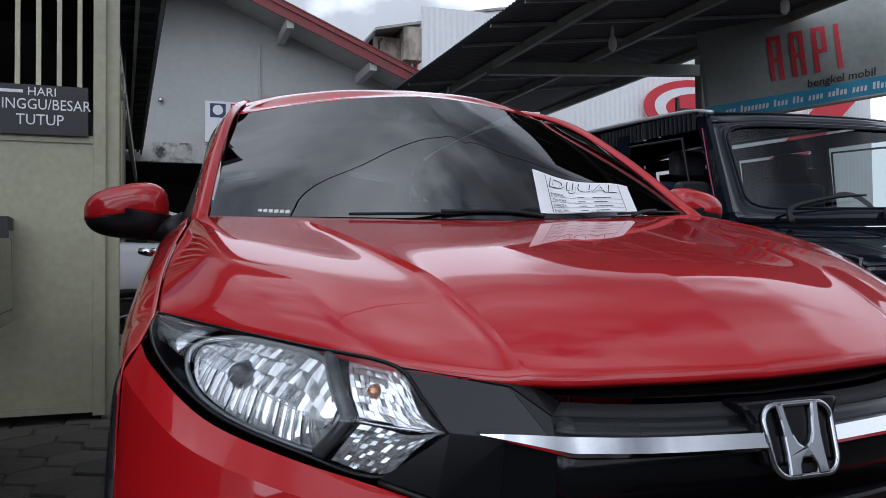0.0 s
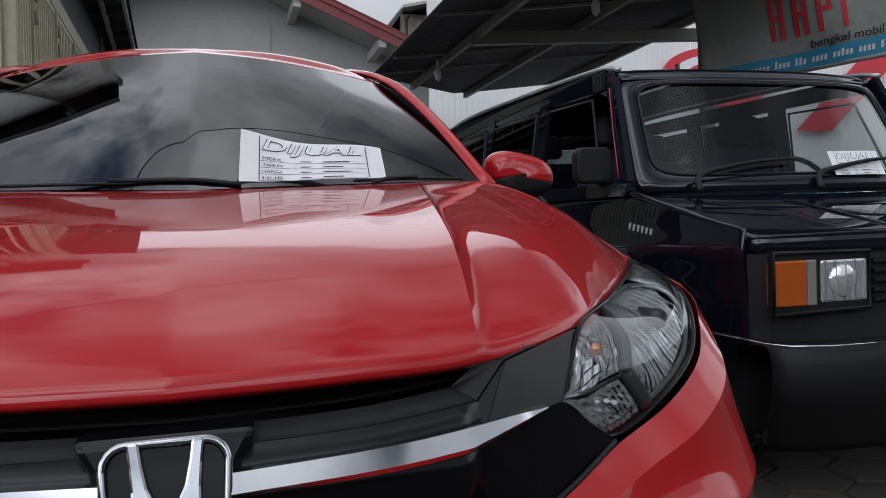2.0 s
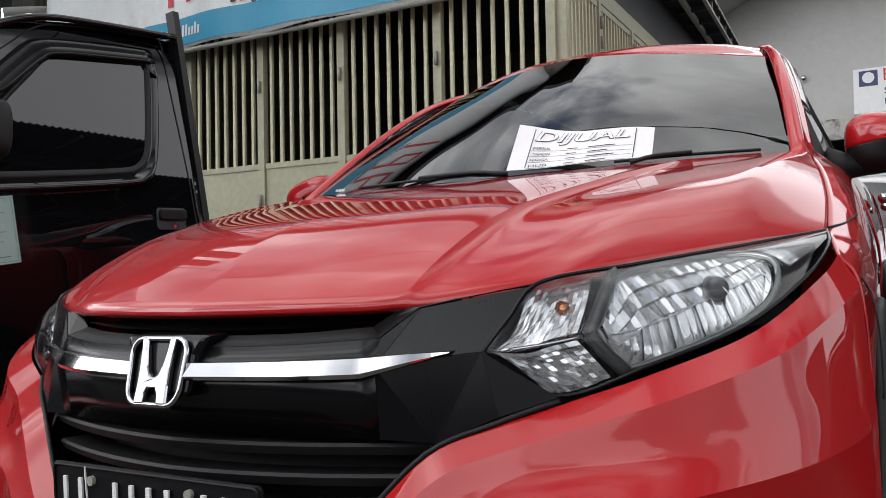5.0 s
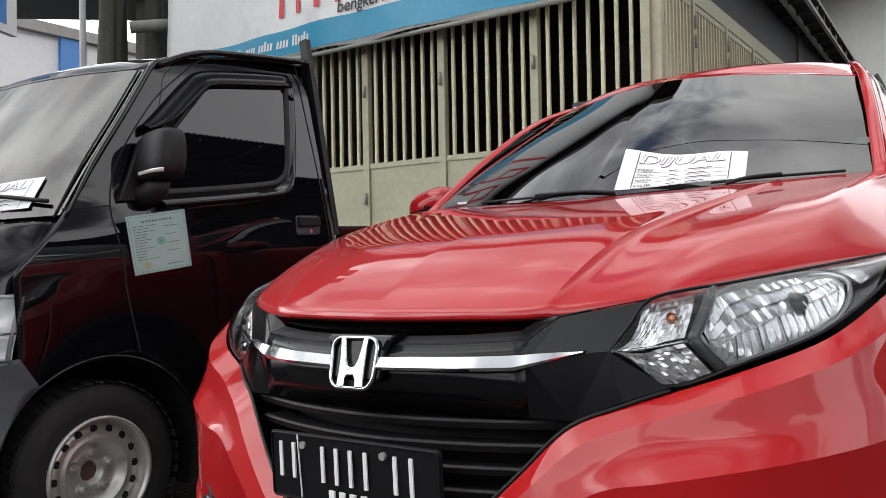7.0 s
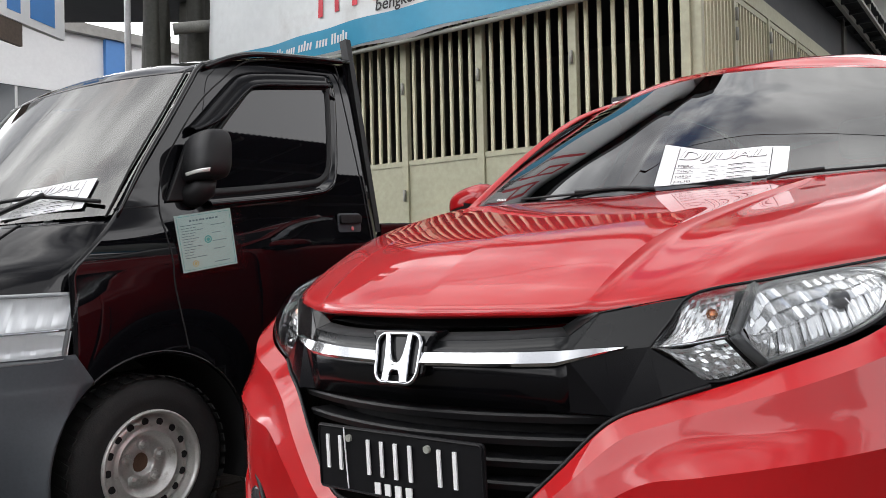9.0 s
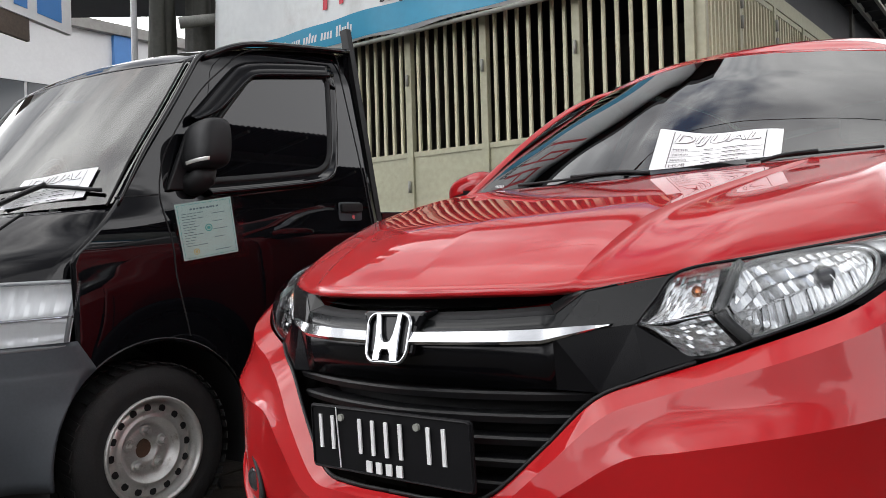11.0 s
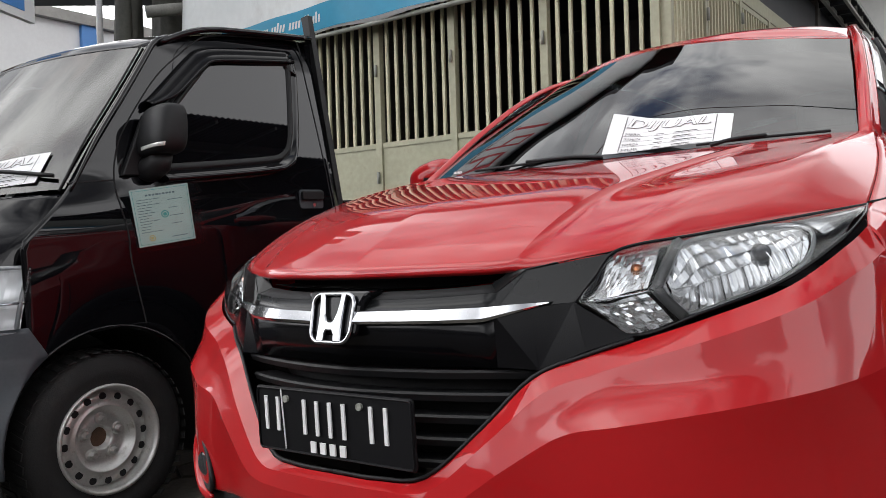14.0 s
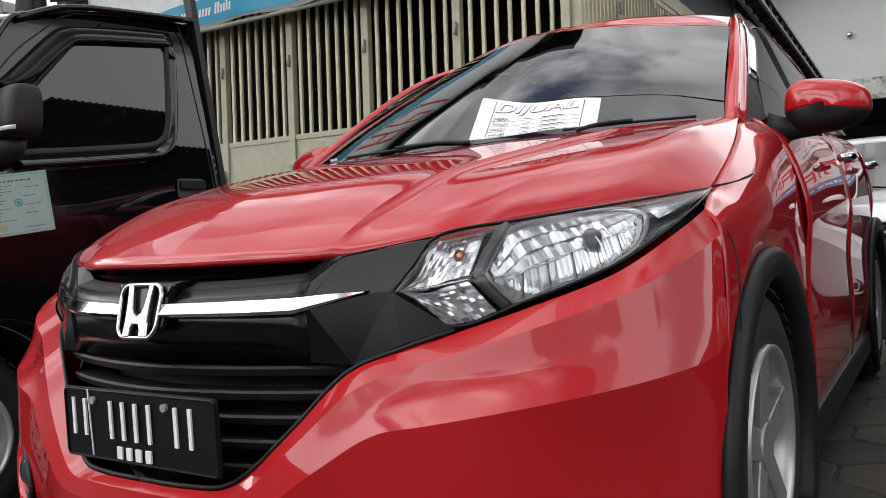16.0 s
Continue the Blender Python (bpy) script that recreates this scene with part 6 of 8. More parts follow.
def build_van():
    v = thing("van", "boxy dark navy family van with alloy wheels", "van", m=SLOPE)
    # lowest station is an added black apron for the shadow under the van
    bump = [(1.40, 0.15, 0.76, 0.10, 0), (1.35, 0.25, 0.79, 0.10, 0), (1.30, 0.36, 0.81, 0.10, 0), (1.31, 0.49, 0.81, 0.10, 0), (1.38, 0.515, 0.81, 0.09, 0)]
    part("front_bumper", sheet(skin(fine(bump, 3), VC, 32, 7)), PLASTIC, v, "black front bumper", smooth=True, thick=0.01)
    face = [(1.425, 0.50, 0.805, 0.09, 0), (1.43, 0.80, 0.805, 0.09, 0)]
    part("grille_panel", sheet(skin(fine(face, 4), VC, 32, 8)), DARK, v, "dark grille panel", thick=0.01)
    hood = [(1.425, 0.795, 0.81, 0.10, 0), (1.415, 0.815, 0.815, 0.10, 0.002), (1.418, 0.850, 0.815, 0.10, 0.006), (1.445, 0.872, 0.813, 0.10, 0.010), (1.75, 0.935, 0.808, 0.05, 0.014), (2.02, 0.985, 0.806, 0.06, 0.012), (2.20, 1.02, 0.80, 0.07, 0.0)]
    part("hood", sheet(skin(fine(hood), VC, 40, 7)), NAVYP, v, "dark navy hood", smooth=True, thick=0.004)
    for x in (-0.28, 0.28):
        bm = bmesh.new()
        tube(bm, [(VC + x, 1.45, 0.876), (VC + x * 0.98, 1.75, 0.938), (VC + x * 0.96, 2.05, 0.99)], 0.006, 6)
        part("hood_ridge", bm, NAVYP, v, smooth=True)
    def pane(u, w, out=0.0):
        """A place on the curved front: u across, w from the cowl to the roof."""
        return Vector((VC + (0.79 - 0.065 * w) * u, 2.185 + 0.28 * w + 0.095 * abs(u) ** 3 - out, 1.030 + 0.525 * w))

    def opening(a, k=1.0):
        c_, s_ = math.cos(a), math.sin(a)
        r_ = (abs(c_) ** 9 + abs(s_) ** 9) ** (-1 / 9) * k
        return 0.868 * r_ * c_, 0.545 + 0.405 * r_ * s_
    turn = [k * 2 * math.pi / 96 for k in range(97)]
    w = part("windshield", sheet([[pane(*opening(a, k)) for a in turn] for k in (1.0, 0.8, 0.6, 0.4, 0.2, 0.002)]), CLEAR, v, "clear windshield", smooth=True)
    w.visible_shadow = False
    outward(w, (VC, 3.2, 0.8))

    def border(a):
        c_, s_ = math.cos(a), math.sin(a)
        r_ = (abs(c_) ** 24 + abs(s_) ** 24) ** (-1 / 24)
        return r_ * c_, 0.5 + 0.5 * r_ * s_
    rim = [[pane(*border(a), -0.012) for a in turn], [pane(*border(a), 0.006) for a in turn], [pane(*[p_ + (q_ - p_) * 0.5 for p_, q_ in zip(border(a), opening(a))], 0.012) for a in turn], [pane(*opening(a, 1.02), 0.010) for a in turn], [pane(*opening(a), -0.004) for a in turn]]
    part("windshield_frame", sheet(rim), NAVYP, v, "dark navy windshield frame", smooth=True)
    bm = bmesh.new()
    tube(bm, [pane(*opening(a, 1.005), 0.008) for a in turn[:-1]], 0.006, 6, closed=True)
    part("windshield_seal", bm, PLASTIC, v, "black windshield seal", smooth=True)
    roof = [(2.455, 1.552, 0.725, 0.085, 0), (2.56, 1.615, 0.715, 0.06, 0.02), (3.0, 1.665, 0.71, 0.0, 0.03), (4.4, 1.695, 0.71, 0, 0.03), (5.15, 1.665, 0.71, 0, 0.03), (5.28, 1.60, 0.71, 0, 0.02)]
    part("roof", sheet(skin(fine(roof), VC, 16, 3)), NAVYP, v, "dark navy roof", smooth=True, thick=0.006)
    rd = part("rear_door", boxed(VC - 0.78, VC + 0.78, 5.26, 5.30, 0.35, 1.10), NAVYP, v, "dark navy rear door")
    part("door_head", boxed(VC - 0.72, VC + 0.72, 5.24, 5.28, 1.50, 1.62), NAVYP, rd)
    g = part("rear_window", boxed(VC - 0.72, VC + 0.72, 5.262, 5.268, 1.102, 1.498), CLEAR, rd, "clear rear window")
    g.visible_shadow = False
    part("dashboard", boxed(VC - 0.72, VC + 0.72, 2.32, 2.62, 0.85, 1.06), SEAT, v, bevel=0.04)
    part("cabin_floor", boxed(VC - 0.76, VC + 0.76, 2.2, 5.2, 0.38, 0.44), SEAT, v)
    for y in (3.15, 4.1):
        for k in (-1, 1):
            st = part("seat", boxed(VC + k * 0.38 - 0.24, VC + k * 0.38 + 0.24, y - 0.45, y, 0.6, 0.8), COVER, v, "seat with a dark blue cover", bevel=0.04)
            part("backrest", boxed(VC + k * 0.38 - 0.23, VC + k * 0.38 + 0.23, y - 0.06, y + 0.06, 0.78, 1.30), COVER, st, bevel=0.04)
            part("headrest", boxed(VC + k * 0.38 - 0.11, VC + k * 0.38 + 0.11, y - 0.04, y + 0.05, 1.33, 1.48), SEAT, st, bevel=0.03)
    bm = bmesh.new()
    tube(bm, [(VC + 0.38 + 0.17 * math.cos(a), 2.66 + 0.08 * math.sin(a), 1.06 + 0.15 * math.sin(a)) for a in [k * math.pi / 10 for k in range(20)]], 0.014, 6, closed=True)
    part("steering_wheel", bm, PLASTIC, v, smooth=True)
    fy, ry, wz, ar, drop_ = 2.02, 4.46, 0.285, 0.365, 0.052
    wins = ([(2.52, 1.075), (3.22, 1.085), (3.19, 1.50), (2.70, 1.485)], [(3.36, 1.09), (4.05, 1.095), (4.03, 1.51), (3.35, 1.505)], [(4.18, 1.10), (5.10, 1.11), (5.05, 1.51), (4.18, 1.51)])
    for s, xs in ((-1, van_x), (1, van_far)):
        cx = lambda z: xs(z) + s * (0.030 * math.sin(math.pi * min(1, max(0, (z - 0.34) / 0.72))) ** 0.8 - 0.016 + 0.010 * math.exp(-((z - 0.80) / 0.06) ** 2) - 0.006 * math.exp(-((z - 0.55) / 0.07) ** 2))
        top_y = lambda y: 0.862 + 0.163 * (y - 1.4) / 0.85 if y < 2.25 else 1.028 + 0.006 * (y - 2.25)
        part("body_side", curved_side(1.50, 5.28, lambda y: 0.36 if y > 1.6 else 0.50, top_y, cx, [(fy, wz, ar), (ry, wz, ar)], 110, 40), NAVYP, v, "glossy dark navy body side", smooth=True, thick=0.004)
        # window frame: pillars and rails
        fr = part("window_frame", boxed(0, 0.001, 0, 0.001, 1.04, 1.041), NAVYP, v)
        bm = bmesh.new()
        T = lambda y, z, o=0.0: (xs(z) + s * o, y, z)
        for a, b, wd in ((T(2.28, 1.03), T(2.56, 1.575), 0.075), (T(3.29, 1.04), T(3.27, 1.57), 0.12), (T(4.12, 1.04), T(4.11, 1.58), 0.12), (T(5.22, 1.04), T(5.16, 1.58), 0.14)):
            beam(bm, a, b, wd, 0.03, up=(1, 0, 0))
        beam(bm, T(2.60, 1.565), T(5.2, 1.590), 0.03, 0.09)
        beam(bm, T(2.25, 1.055), T(5.25, 1.065), 0.03, 0.06)
        fr.data.clear_geometry()
        bm.to_mesh(fr.data)
        bm.free()
        for k, wn in enumerate(wins):
            if k == 0:
                bm = bmesh.new()
                tube(bm, [T(y, z, 0.012) for y, z in wn], 0.008, 6, closed=True)
                part("window_seal", bm, PLASTIC, v, "black seal of an open window", smooth=True)
                continue
            g = part("side_window", side_sheet(wn, lambda z: xs(z) + s * 0.018), SIDEGLASS, v, "dark tinted window")
            outward(g, (VC, 3.6, 1.2))
            part("window_seal", rim_of(wn, xs, 0.010, s * 0.018), PLASTIC, g, smooth=True)
        for gap in ([(2.32, 1.02), (2.36, 0.66), (2.40, 0.36)], [(3.29, 1.03), (3.28, 0.36)], [(4.12, 1.03), (4.12, 0.60)]):
            bm = bmesh.new()
            tube(bm, [T(y, z, 0.001) for y, z in gap], 0.003, 5)
            part("panel_gap", bm, DARK, v)
        bm = bmesh.new()
        box(bm, *sorted((xs(0.7), xs(0.7) + s * 0.012)), 2.42, 4.08, 0.600, 0.640)
        part("side_moulding", bm, PLASTIC, v, "black side moulding", bevel=0.004)
        bm = bmesh.new()
        tube(bm, [T(2.42, 1.052, 0.006), T(3.3, 1.056, 0.006), T(5.27, 1.062, 0.006)], 0.006, 5)
        part("belt_strip", bm, CHROME, v, "thin bright belt strip")
        for y in (3.15, 3.42):
            bm = bmesh.new()
            box(bm, *sorted((xs(0.9), xs(0.9) + s * 0.016)), y - 0.06, y + 0.06, 0.93, 0.955)
            part("door_handle", bm, PLASTIC, v, "black door handle", bevel=0.005)
        for y in (fy, ry):
            build_wheel(v, "wheel", VC + s * (VW - 0.01), y, wz - drop_, 0.305, 0.185, "star", s)
            rows = [[Vector((x, y + ar * math.cos(radians(a)), wz + ar * math.sin(radians(a)))) for a in range(-20, 201, 10)] for x in (VC + s * 0.4, VC + s * (VW - 0.002))]
            part("wheel_well", sheet(rows), DARK, v, smooth=True)
            bm = bmesh.new()
            tube(bm, [(VC + s * (VW + 0.006), a, b) for a, b in arc(y, wz, ar + 0.006, -4, 184, 20)], 0.013, 6)
            part("arch_flare", bm, NAVYP, v, smooth=True)
        # side step
        part("side_step", boxed(*sorted((VC + s * 0.70, VC + s * 0.86)), 2.75, 3.55, 0.26, 0.285), PLASTIC, v, "black side step", bevel=0.01)
        # silver colour stands in for sky reflected along the navy roof edge
        bm = bmesh.new()
        tube(bm, spline([T(2.50, 1.592, -0.004), T(2.75, 1.628, 0.002), T(3.6, 1.655, 0.004), T(4.6, 1.668, 0.004), T(5.24, 1.625, 0.0)], 18), 0.012, 8)
        part("roof_gutter", bm, SILVER, v, "bright roof gutter", smooth=True)
        bm = bmesh.new()
        tube(bm, spline([T(2.345, 1.10, 0.02), T(2.44, 1.30, 0.02), T(2.535, 1.515, 0.018)], 8), 0.0035, 6)
        part("pillar_strip", bm, mat("dark_red_strip", (0.22, 0.02, 0.05), 0.3), v, "thin dark red strip on the windshield pillar", smooth=True)
        bm = bmesh.new()
        tube(bm, [(VC + s * 0.40, 1.296, 0.512), (VC + s * 0.66, 1.300, 0.513), (VC + s * 0.78, 1.345, 0.514), (VC + s * 0.822, 1.42, 0.516), (VC + s * 0.822, 1.80, 0.522)], 0.004, 6)
        part("bumper_strip", bm, CHROME, v, "thin bright bumper strip", smooth=True)
        bm = bmesh.new()
        tube(bm, spline([(VC + s * 0.800, 1.52, 0.838), (VC + s * 0.803, 1.56, 0.868), (VC + s * 0.803, 1.75, 0.916), (VC + s * 0.80, 2.05, 0.983), (VC + s * 0.795, 2.27, 1.030)], 30), 0.016, 8)
        part("fender_shoulder", bm, NAVYP, v, "rounded dark navy fender edge", smooth=True)
        # corner lamps
        x0, x1, x2 = VC + s * 0.79, VC + s * 0.63, VC + s * 0.42
        part("lamp_back", boxed(*sorted((x0 + s * 0.012, x2)), 1.4120, 1.4220, 0.60, 0.805), PLASTIC, v, "black lamp surround")
        xm = x1 + (x0 - x1) * 0.24
        ind = part("turn_signal", boxed(*sorted((x0, xm)), 1.4000, 1.4470, 0.628, 0.776), AMBER, v, "amber corner turn signal", bevel=0.008)
        part("clear_lens", boxed(*sorted((xm - s * 0.001, x1)), 1.4010, 1.4470, 0.628, 0.776), mat("smoky_lens", (0.20, 0.20, 0.17), 0.15, spec=0.7), ind, "smoky clear end of the lens", bevel=0.006)
        for k in range(14):
            zz = 0.634 + 0.010 * k
            part("lens_rib", boxed(*sorted((x0 - s * 0.008, xm + s * 0.006)), 1.3984, 1.4004, zz, zz + 0.006), AMBER, ind)
        hl = part("headlight", boxed(*sorted((x1 - s * 0.016, x2)), 1.4090, 1.4720, 0.632, 0.776), REFLECT, v, "rectangular headlight", bevel=0.012)
        bm = bmesh.new()
        tube(bm, [((x1 + x2) / 2, 1.4080, 0.704), ((x1 + x2) / 2, 1.4020, 0.704)], [0.056, 0.05], 20)
        part("lamp_bowl", bm, CELLCHROME, hl, smooth=True)
        for k in range(5):
            xx = x1 - s * 0.016 + (x2 - x1 + s * 0.016) * (k + 0.5) / 5
            part("lamp_flute", boxed(*sorted((xx - 0.001, xx + 0.001)), 1.4000, 1.4080, 0.64, 0.77), LAMPGREY, hl)
        bm = bmesh.new()
        tube(bm, [(x0 + s * 0.004, 1.4020, 0.605), (x2, 1.4070, 0.612), (x2, 1.4070, 0.798), (x0 + s * 0.004, 1.4020, 0.802)], 0.007, 6, closed=True)
        part("lamp_trim", bm, PLASTIC, v, smooth=True)
        # mirrors
        xa, xb = sorted((xs(1.1) + s * 0.015, xs(1.1) + s * 0.185))
        mr = part("door_mirror", prism(rounded(xa, xb, 1.085, 1.24, 0.035, 5, 2.40), 0.06, 1), PLASTIC, v, "black door mirror", bevel=0.012)
        bm = bmesh.new()
        beam(bm, (xs(1.08), 2.47, 1.09), (xs(1.1) + s * 0.06, 2.44, 1.12), 0.05, 0.05)
        part("mirror_foot", bm, PLASTIC, mr)
        # badge: six slanted strokes on the fender
        for k in range(6):
            y = 2.255 - 0.034 * k
            bm = bmesh.new()
            z = 0.912 - 0.0052 * k
            x = cx(z - 0.015) + s * 0.002
            prism([(x, y, z), (x, y - 0.016, z - 0.002), (x, y - 0.008, z - 0.034), (x, y + 0.006, z - 0.032)], s * 0.004, 0, bm)
            part("badge", bm, mat("worn_badge_silver", (0.55, 0.55, 0.54), 0.4, 0.3), v, "worn pale badge stroke")
    bm = bmesh.new()
    for k in range(5):
        box(bm, VC - 0.40, VC + 0.40, 1.405, 1.42, 0.63 + 0.032 * k, 0.642 + 0.032 * k)
    part("grille_bars", bm, PLASTIC, v, "black grille bars")
    for a, b in ((-0.55, -0.02), (0.05, 0.55)):
        bm = bmesh.new()
        tube(bm, spline([(VC + a, 2.150, 1.030), (VC + a + 0.02, 2.185, 1.092), (VC + a + 0.13, 2.200, 1.125), (VC + a + 0.33, 2.215, 1.156), (VC + b, 2.225, 1.168)], 16), [0.016 - 0.010 * q / 16 for q in range(17)], 8)
        part("wiper", bm, PLASTIC, v, "black wiper", smooth=True)
    return v


build_van()
VP = [(2.72, 2.252, 1.20), (3.0, 2.262, 1.20), (2.72, 2.196, 1.09), (3.0, 2.206, 1.09)]
vpaper = paper_sheet("for_sale_paper", VP, "white for-sale paper under the van's wiper", 0.002, SLOPE)
letter_sale_sheet(vpaper, VP, 0.002)

# ---- white car behind ----
white_car = copy_thing(red_car, Matrix.Translation((0, 0, -0.125)) @ SLOPE @ pose(0.69, 5.66, 0, 0, 0, 3))
white_car.name = "white_suv"
tagged(white_car, "white SUV parked before the workshop wall", "car")
for o in white_car.children_recursive:
    if o.type == "MESH" and o.material_slots and o.material_slots[0].material == RED:
        o.material_slots[0].link = "OBJECT"
        o.material_slots[0].material = WHITEP
        if "label" in o:
            o["label"] = o["label"].replace("red", "white")



def build_navy_car():
    """A low dark saloon, side on, behind the white one."""
    c = thing("saloon_car", "dark navy saloon parked before the hall opening", "car", m=Matrix.Translation((0.3, 10.9, 0.20)) @ pose(0, 0, 0, 0, 0, -90))
    low = [(0.05, 0.22), (4.25, 0.22), (4.30, 0.55), (4.22, 0.90), (3.1, 0.97), (1.15, 0.93), (0.20, 0.76), (0.0, 0.55)]
    part("body", prism([(-0.82, y - 2.1, z) for y, z in low], 1.64, 0), NAVYP, c, "dark navy painted body", bevel=0.06)
    top = [(1.05, 0.90), (3.75, 0.94), (3.15, 1.27), (2.7, 1.32), (1.95, 1.31), (1.6, 1.24)]
    part("cabin", prism([(-0.70, y - 2.1, z) for y, z in top], 1.40, 0), NAVYP, c, "dark navy roof and pillars", bevel=0.06)
    for s in (-1, 1):
        for y0, y1, a, b in ((1.40, 2.25, 0.42, 0.06), (2.32, 3.30, 0.04, 0.30)):
            part("side_window", prism([(s * 0.702, y - 2.1, z) for y, z in ((y0, 0.97), (y1, 0.98), (y1 - b, 1.24), (y0 + a, 1.24))], s * 0.006, 0), GLOSSB, c, "dark side window")
        for y in (0.85, 3.40):
            build_wheel(c, "wheel", s * 0.80, y - 2.1, 0.27, 0.28, 0.18, "star", s)
        bm = bmesh.new()
        beam(bm, (s * 0.825, -1.9, 0.62), (s * 0.825, 2.0, 0.66), 0.012, 0.02)
        part("side_strip", bm, PLASTIC, c)


build_navy_car()

# ---- workshop gate ----
GY = 4.40


def build_gate():
    g = thing("folding_gate", "cream steel folding gate with upright bars over solid panels", "gate")
    posts = [-1.10, -1.99, -2.86, -3.68, -4.50, -5.32, -6.14]
    for k, x in enumerate(posts):
        part("post", boxed(x - 0.035, x + 0.035, GY - 0.03, GY + 0.03, 0.10, 3.30), CREAM, g, bevel=0.004)
        if k:
            for z in (0.5, 1.45, 2.4):
                bm = bmesh.new()
                tube(bm, [(x, GY - 0.045, z - 0.05), (x, GY - 0.045, z + 0.05)], 0.014, 8)
                part("hinge", bm, STEELG, g, smooth=True)
    for a, b in zip(posts, posts[1:]):
        part("panel", boxed(b + 0.037, a - 0.037, GY - 0.008, GY + 0.008, 0.16, 1.73), CREAM, g, "dented cream sheet panel")
        for z in (0.12, 1.715, 3.22):
            part("rail", boxed(b + 0.036, a - 0.036, GY - 0.018, GY + 0.018, z, z + 0.045), CREAM, g)
    bar = None
    for a, b in zip(posts, posts[1:]):
        n = 8
        for i in range(1, n):
            x = b + (a - b) * i / n
            if bar is None:
                bar = part("bar", boxed(-0.013, 0.013, -0.012, 0.012, 0, 1.46), CREAMBAR, g)
                o = bar
            else:
                o = new("bar", bar.data)
                o.parent = g
            o.matrix_basis = pose(x, GY, 1.76)
    return g


build_gate()


def build_side_gate():
    g = thing("side_gate", "cream steel side gate with close upright bars", "gate")
    X = -1.10
    bar = None
    for y in (4.46, 5.40, 6.34, 7.28, 8.22):
        part("post", boxed(X - 0.03, X + 0.03, y - 0.03, y + 0.03, 0.12, 2.95), CREAM, g, bevel=0.004)
        for z in (1.2, 2.62, 2.78):
            bm = bmesh.new()
            tube(bm, [(X + 0.04, y, z - 0.05), (X + 0.04, y, z + 0.05)], 0.014, 8)
            part("hinge", bm, STEELG, g, smooth=True)
    for z in (0.14, 1.70, 2.90):
        part("rail", boxed(X - 0.016, X + 0.016, 4.49, 8.2, z, z + 0.045), CREAM, g)
    part("panel", boxed(X - 0.006, X + 0.006, 4.49, 8.2, 0.19, 1.70), CREAM, g)
    for k in range(46):
        y = 4.50 + 3.7 * (k + 0.5) / 46
        if bar is None:
            bar = part("bar", boxed(-0.012, 0.012, -0.013, 0.013, 0, 1.16), CREAMBAR, g)
            o = bar
        else:
            o = new("bar", bar.data)
            o.parent = g
        o.matrix_basis = pose(X, y, 1.745)
    return g


build_side_gate()
corner_post = part("corner_post", boxed(-1.085, -0.99, 4.40, 4.455, 0.08, 3.30), CREAM, None, bevel=0.006)
tagged(corner_post, "cream steel corner post of the gate", "post", kind="structure")


def build_gate_sign():
    s = part("notice_board", boxed(-1.665, -1.162, GY - 0.046, GY - 0.034, 1.752, 2.042), SIGNBLACK)
    tagged(s, "black notice board with pale hand-painted words on the gate", "sign")
    F = lambda x, z: Matrix.Translation((x, GY - 0.047, z)) @ UPRIGHT
    lettering("lettering", "HARI", 0.07, F(-1.41, 2.000), PLATEW, s, 0.001)
    lettering("lettering", "MINGGU/BESAR", 0.088, F(-1.415, 1.925), PLATEW, s, 0.001, squeeze=0.86)
    lettering("lettering", "TUTUP", 0.09, F(-1.42, 1.835), PLATEW, s, 0.001, squeeze=0.9)
    bm = bmesh.new()
    box(bm, -1.655, -1.51, GY - 0.0475, GY - 0.046, 1.992, 2.010)
    part("plain_bar", bm, PLATEW, s)
    return s


build_gate_sign()

# building over and behind the gate
lintel = part("wall_gate_lintel", boxed(-6.2, -1.0, 4.36, 4.62, 3.32, 4.16), WALLDIRT)
tagged(lintel, "stained wall over the workshop gate", "wall", kind="structure")
# darkness behind the bars is put into these walls' base colour
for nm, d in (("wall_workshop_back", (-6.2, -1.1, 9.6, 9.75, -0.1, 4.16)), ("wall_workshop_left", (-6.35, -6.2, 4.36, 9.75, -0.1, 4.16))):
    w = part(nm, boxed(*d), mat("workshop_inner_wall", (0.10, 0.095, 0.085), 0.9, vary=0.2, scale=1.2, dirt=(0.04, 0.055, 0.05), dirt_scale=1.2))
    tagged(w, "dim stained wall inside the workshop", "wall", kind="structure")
c = part("ceiling", boxed(-6.2, -1.1, 4.62, 9.6, 3.9, 4.0), DARKROOF)
tagged(c, "dark roof sheets over the workshop", "ceiling", kind="structure")
# parked car shape inside the workshop
inside = copy_thing(white_car, pose(-4.35, 5.5, 0.1, 0, 0, -70))
inside.name = "workshop_car"
tagged(inside, "pale car parked inside the dim workshop", "car")


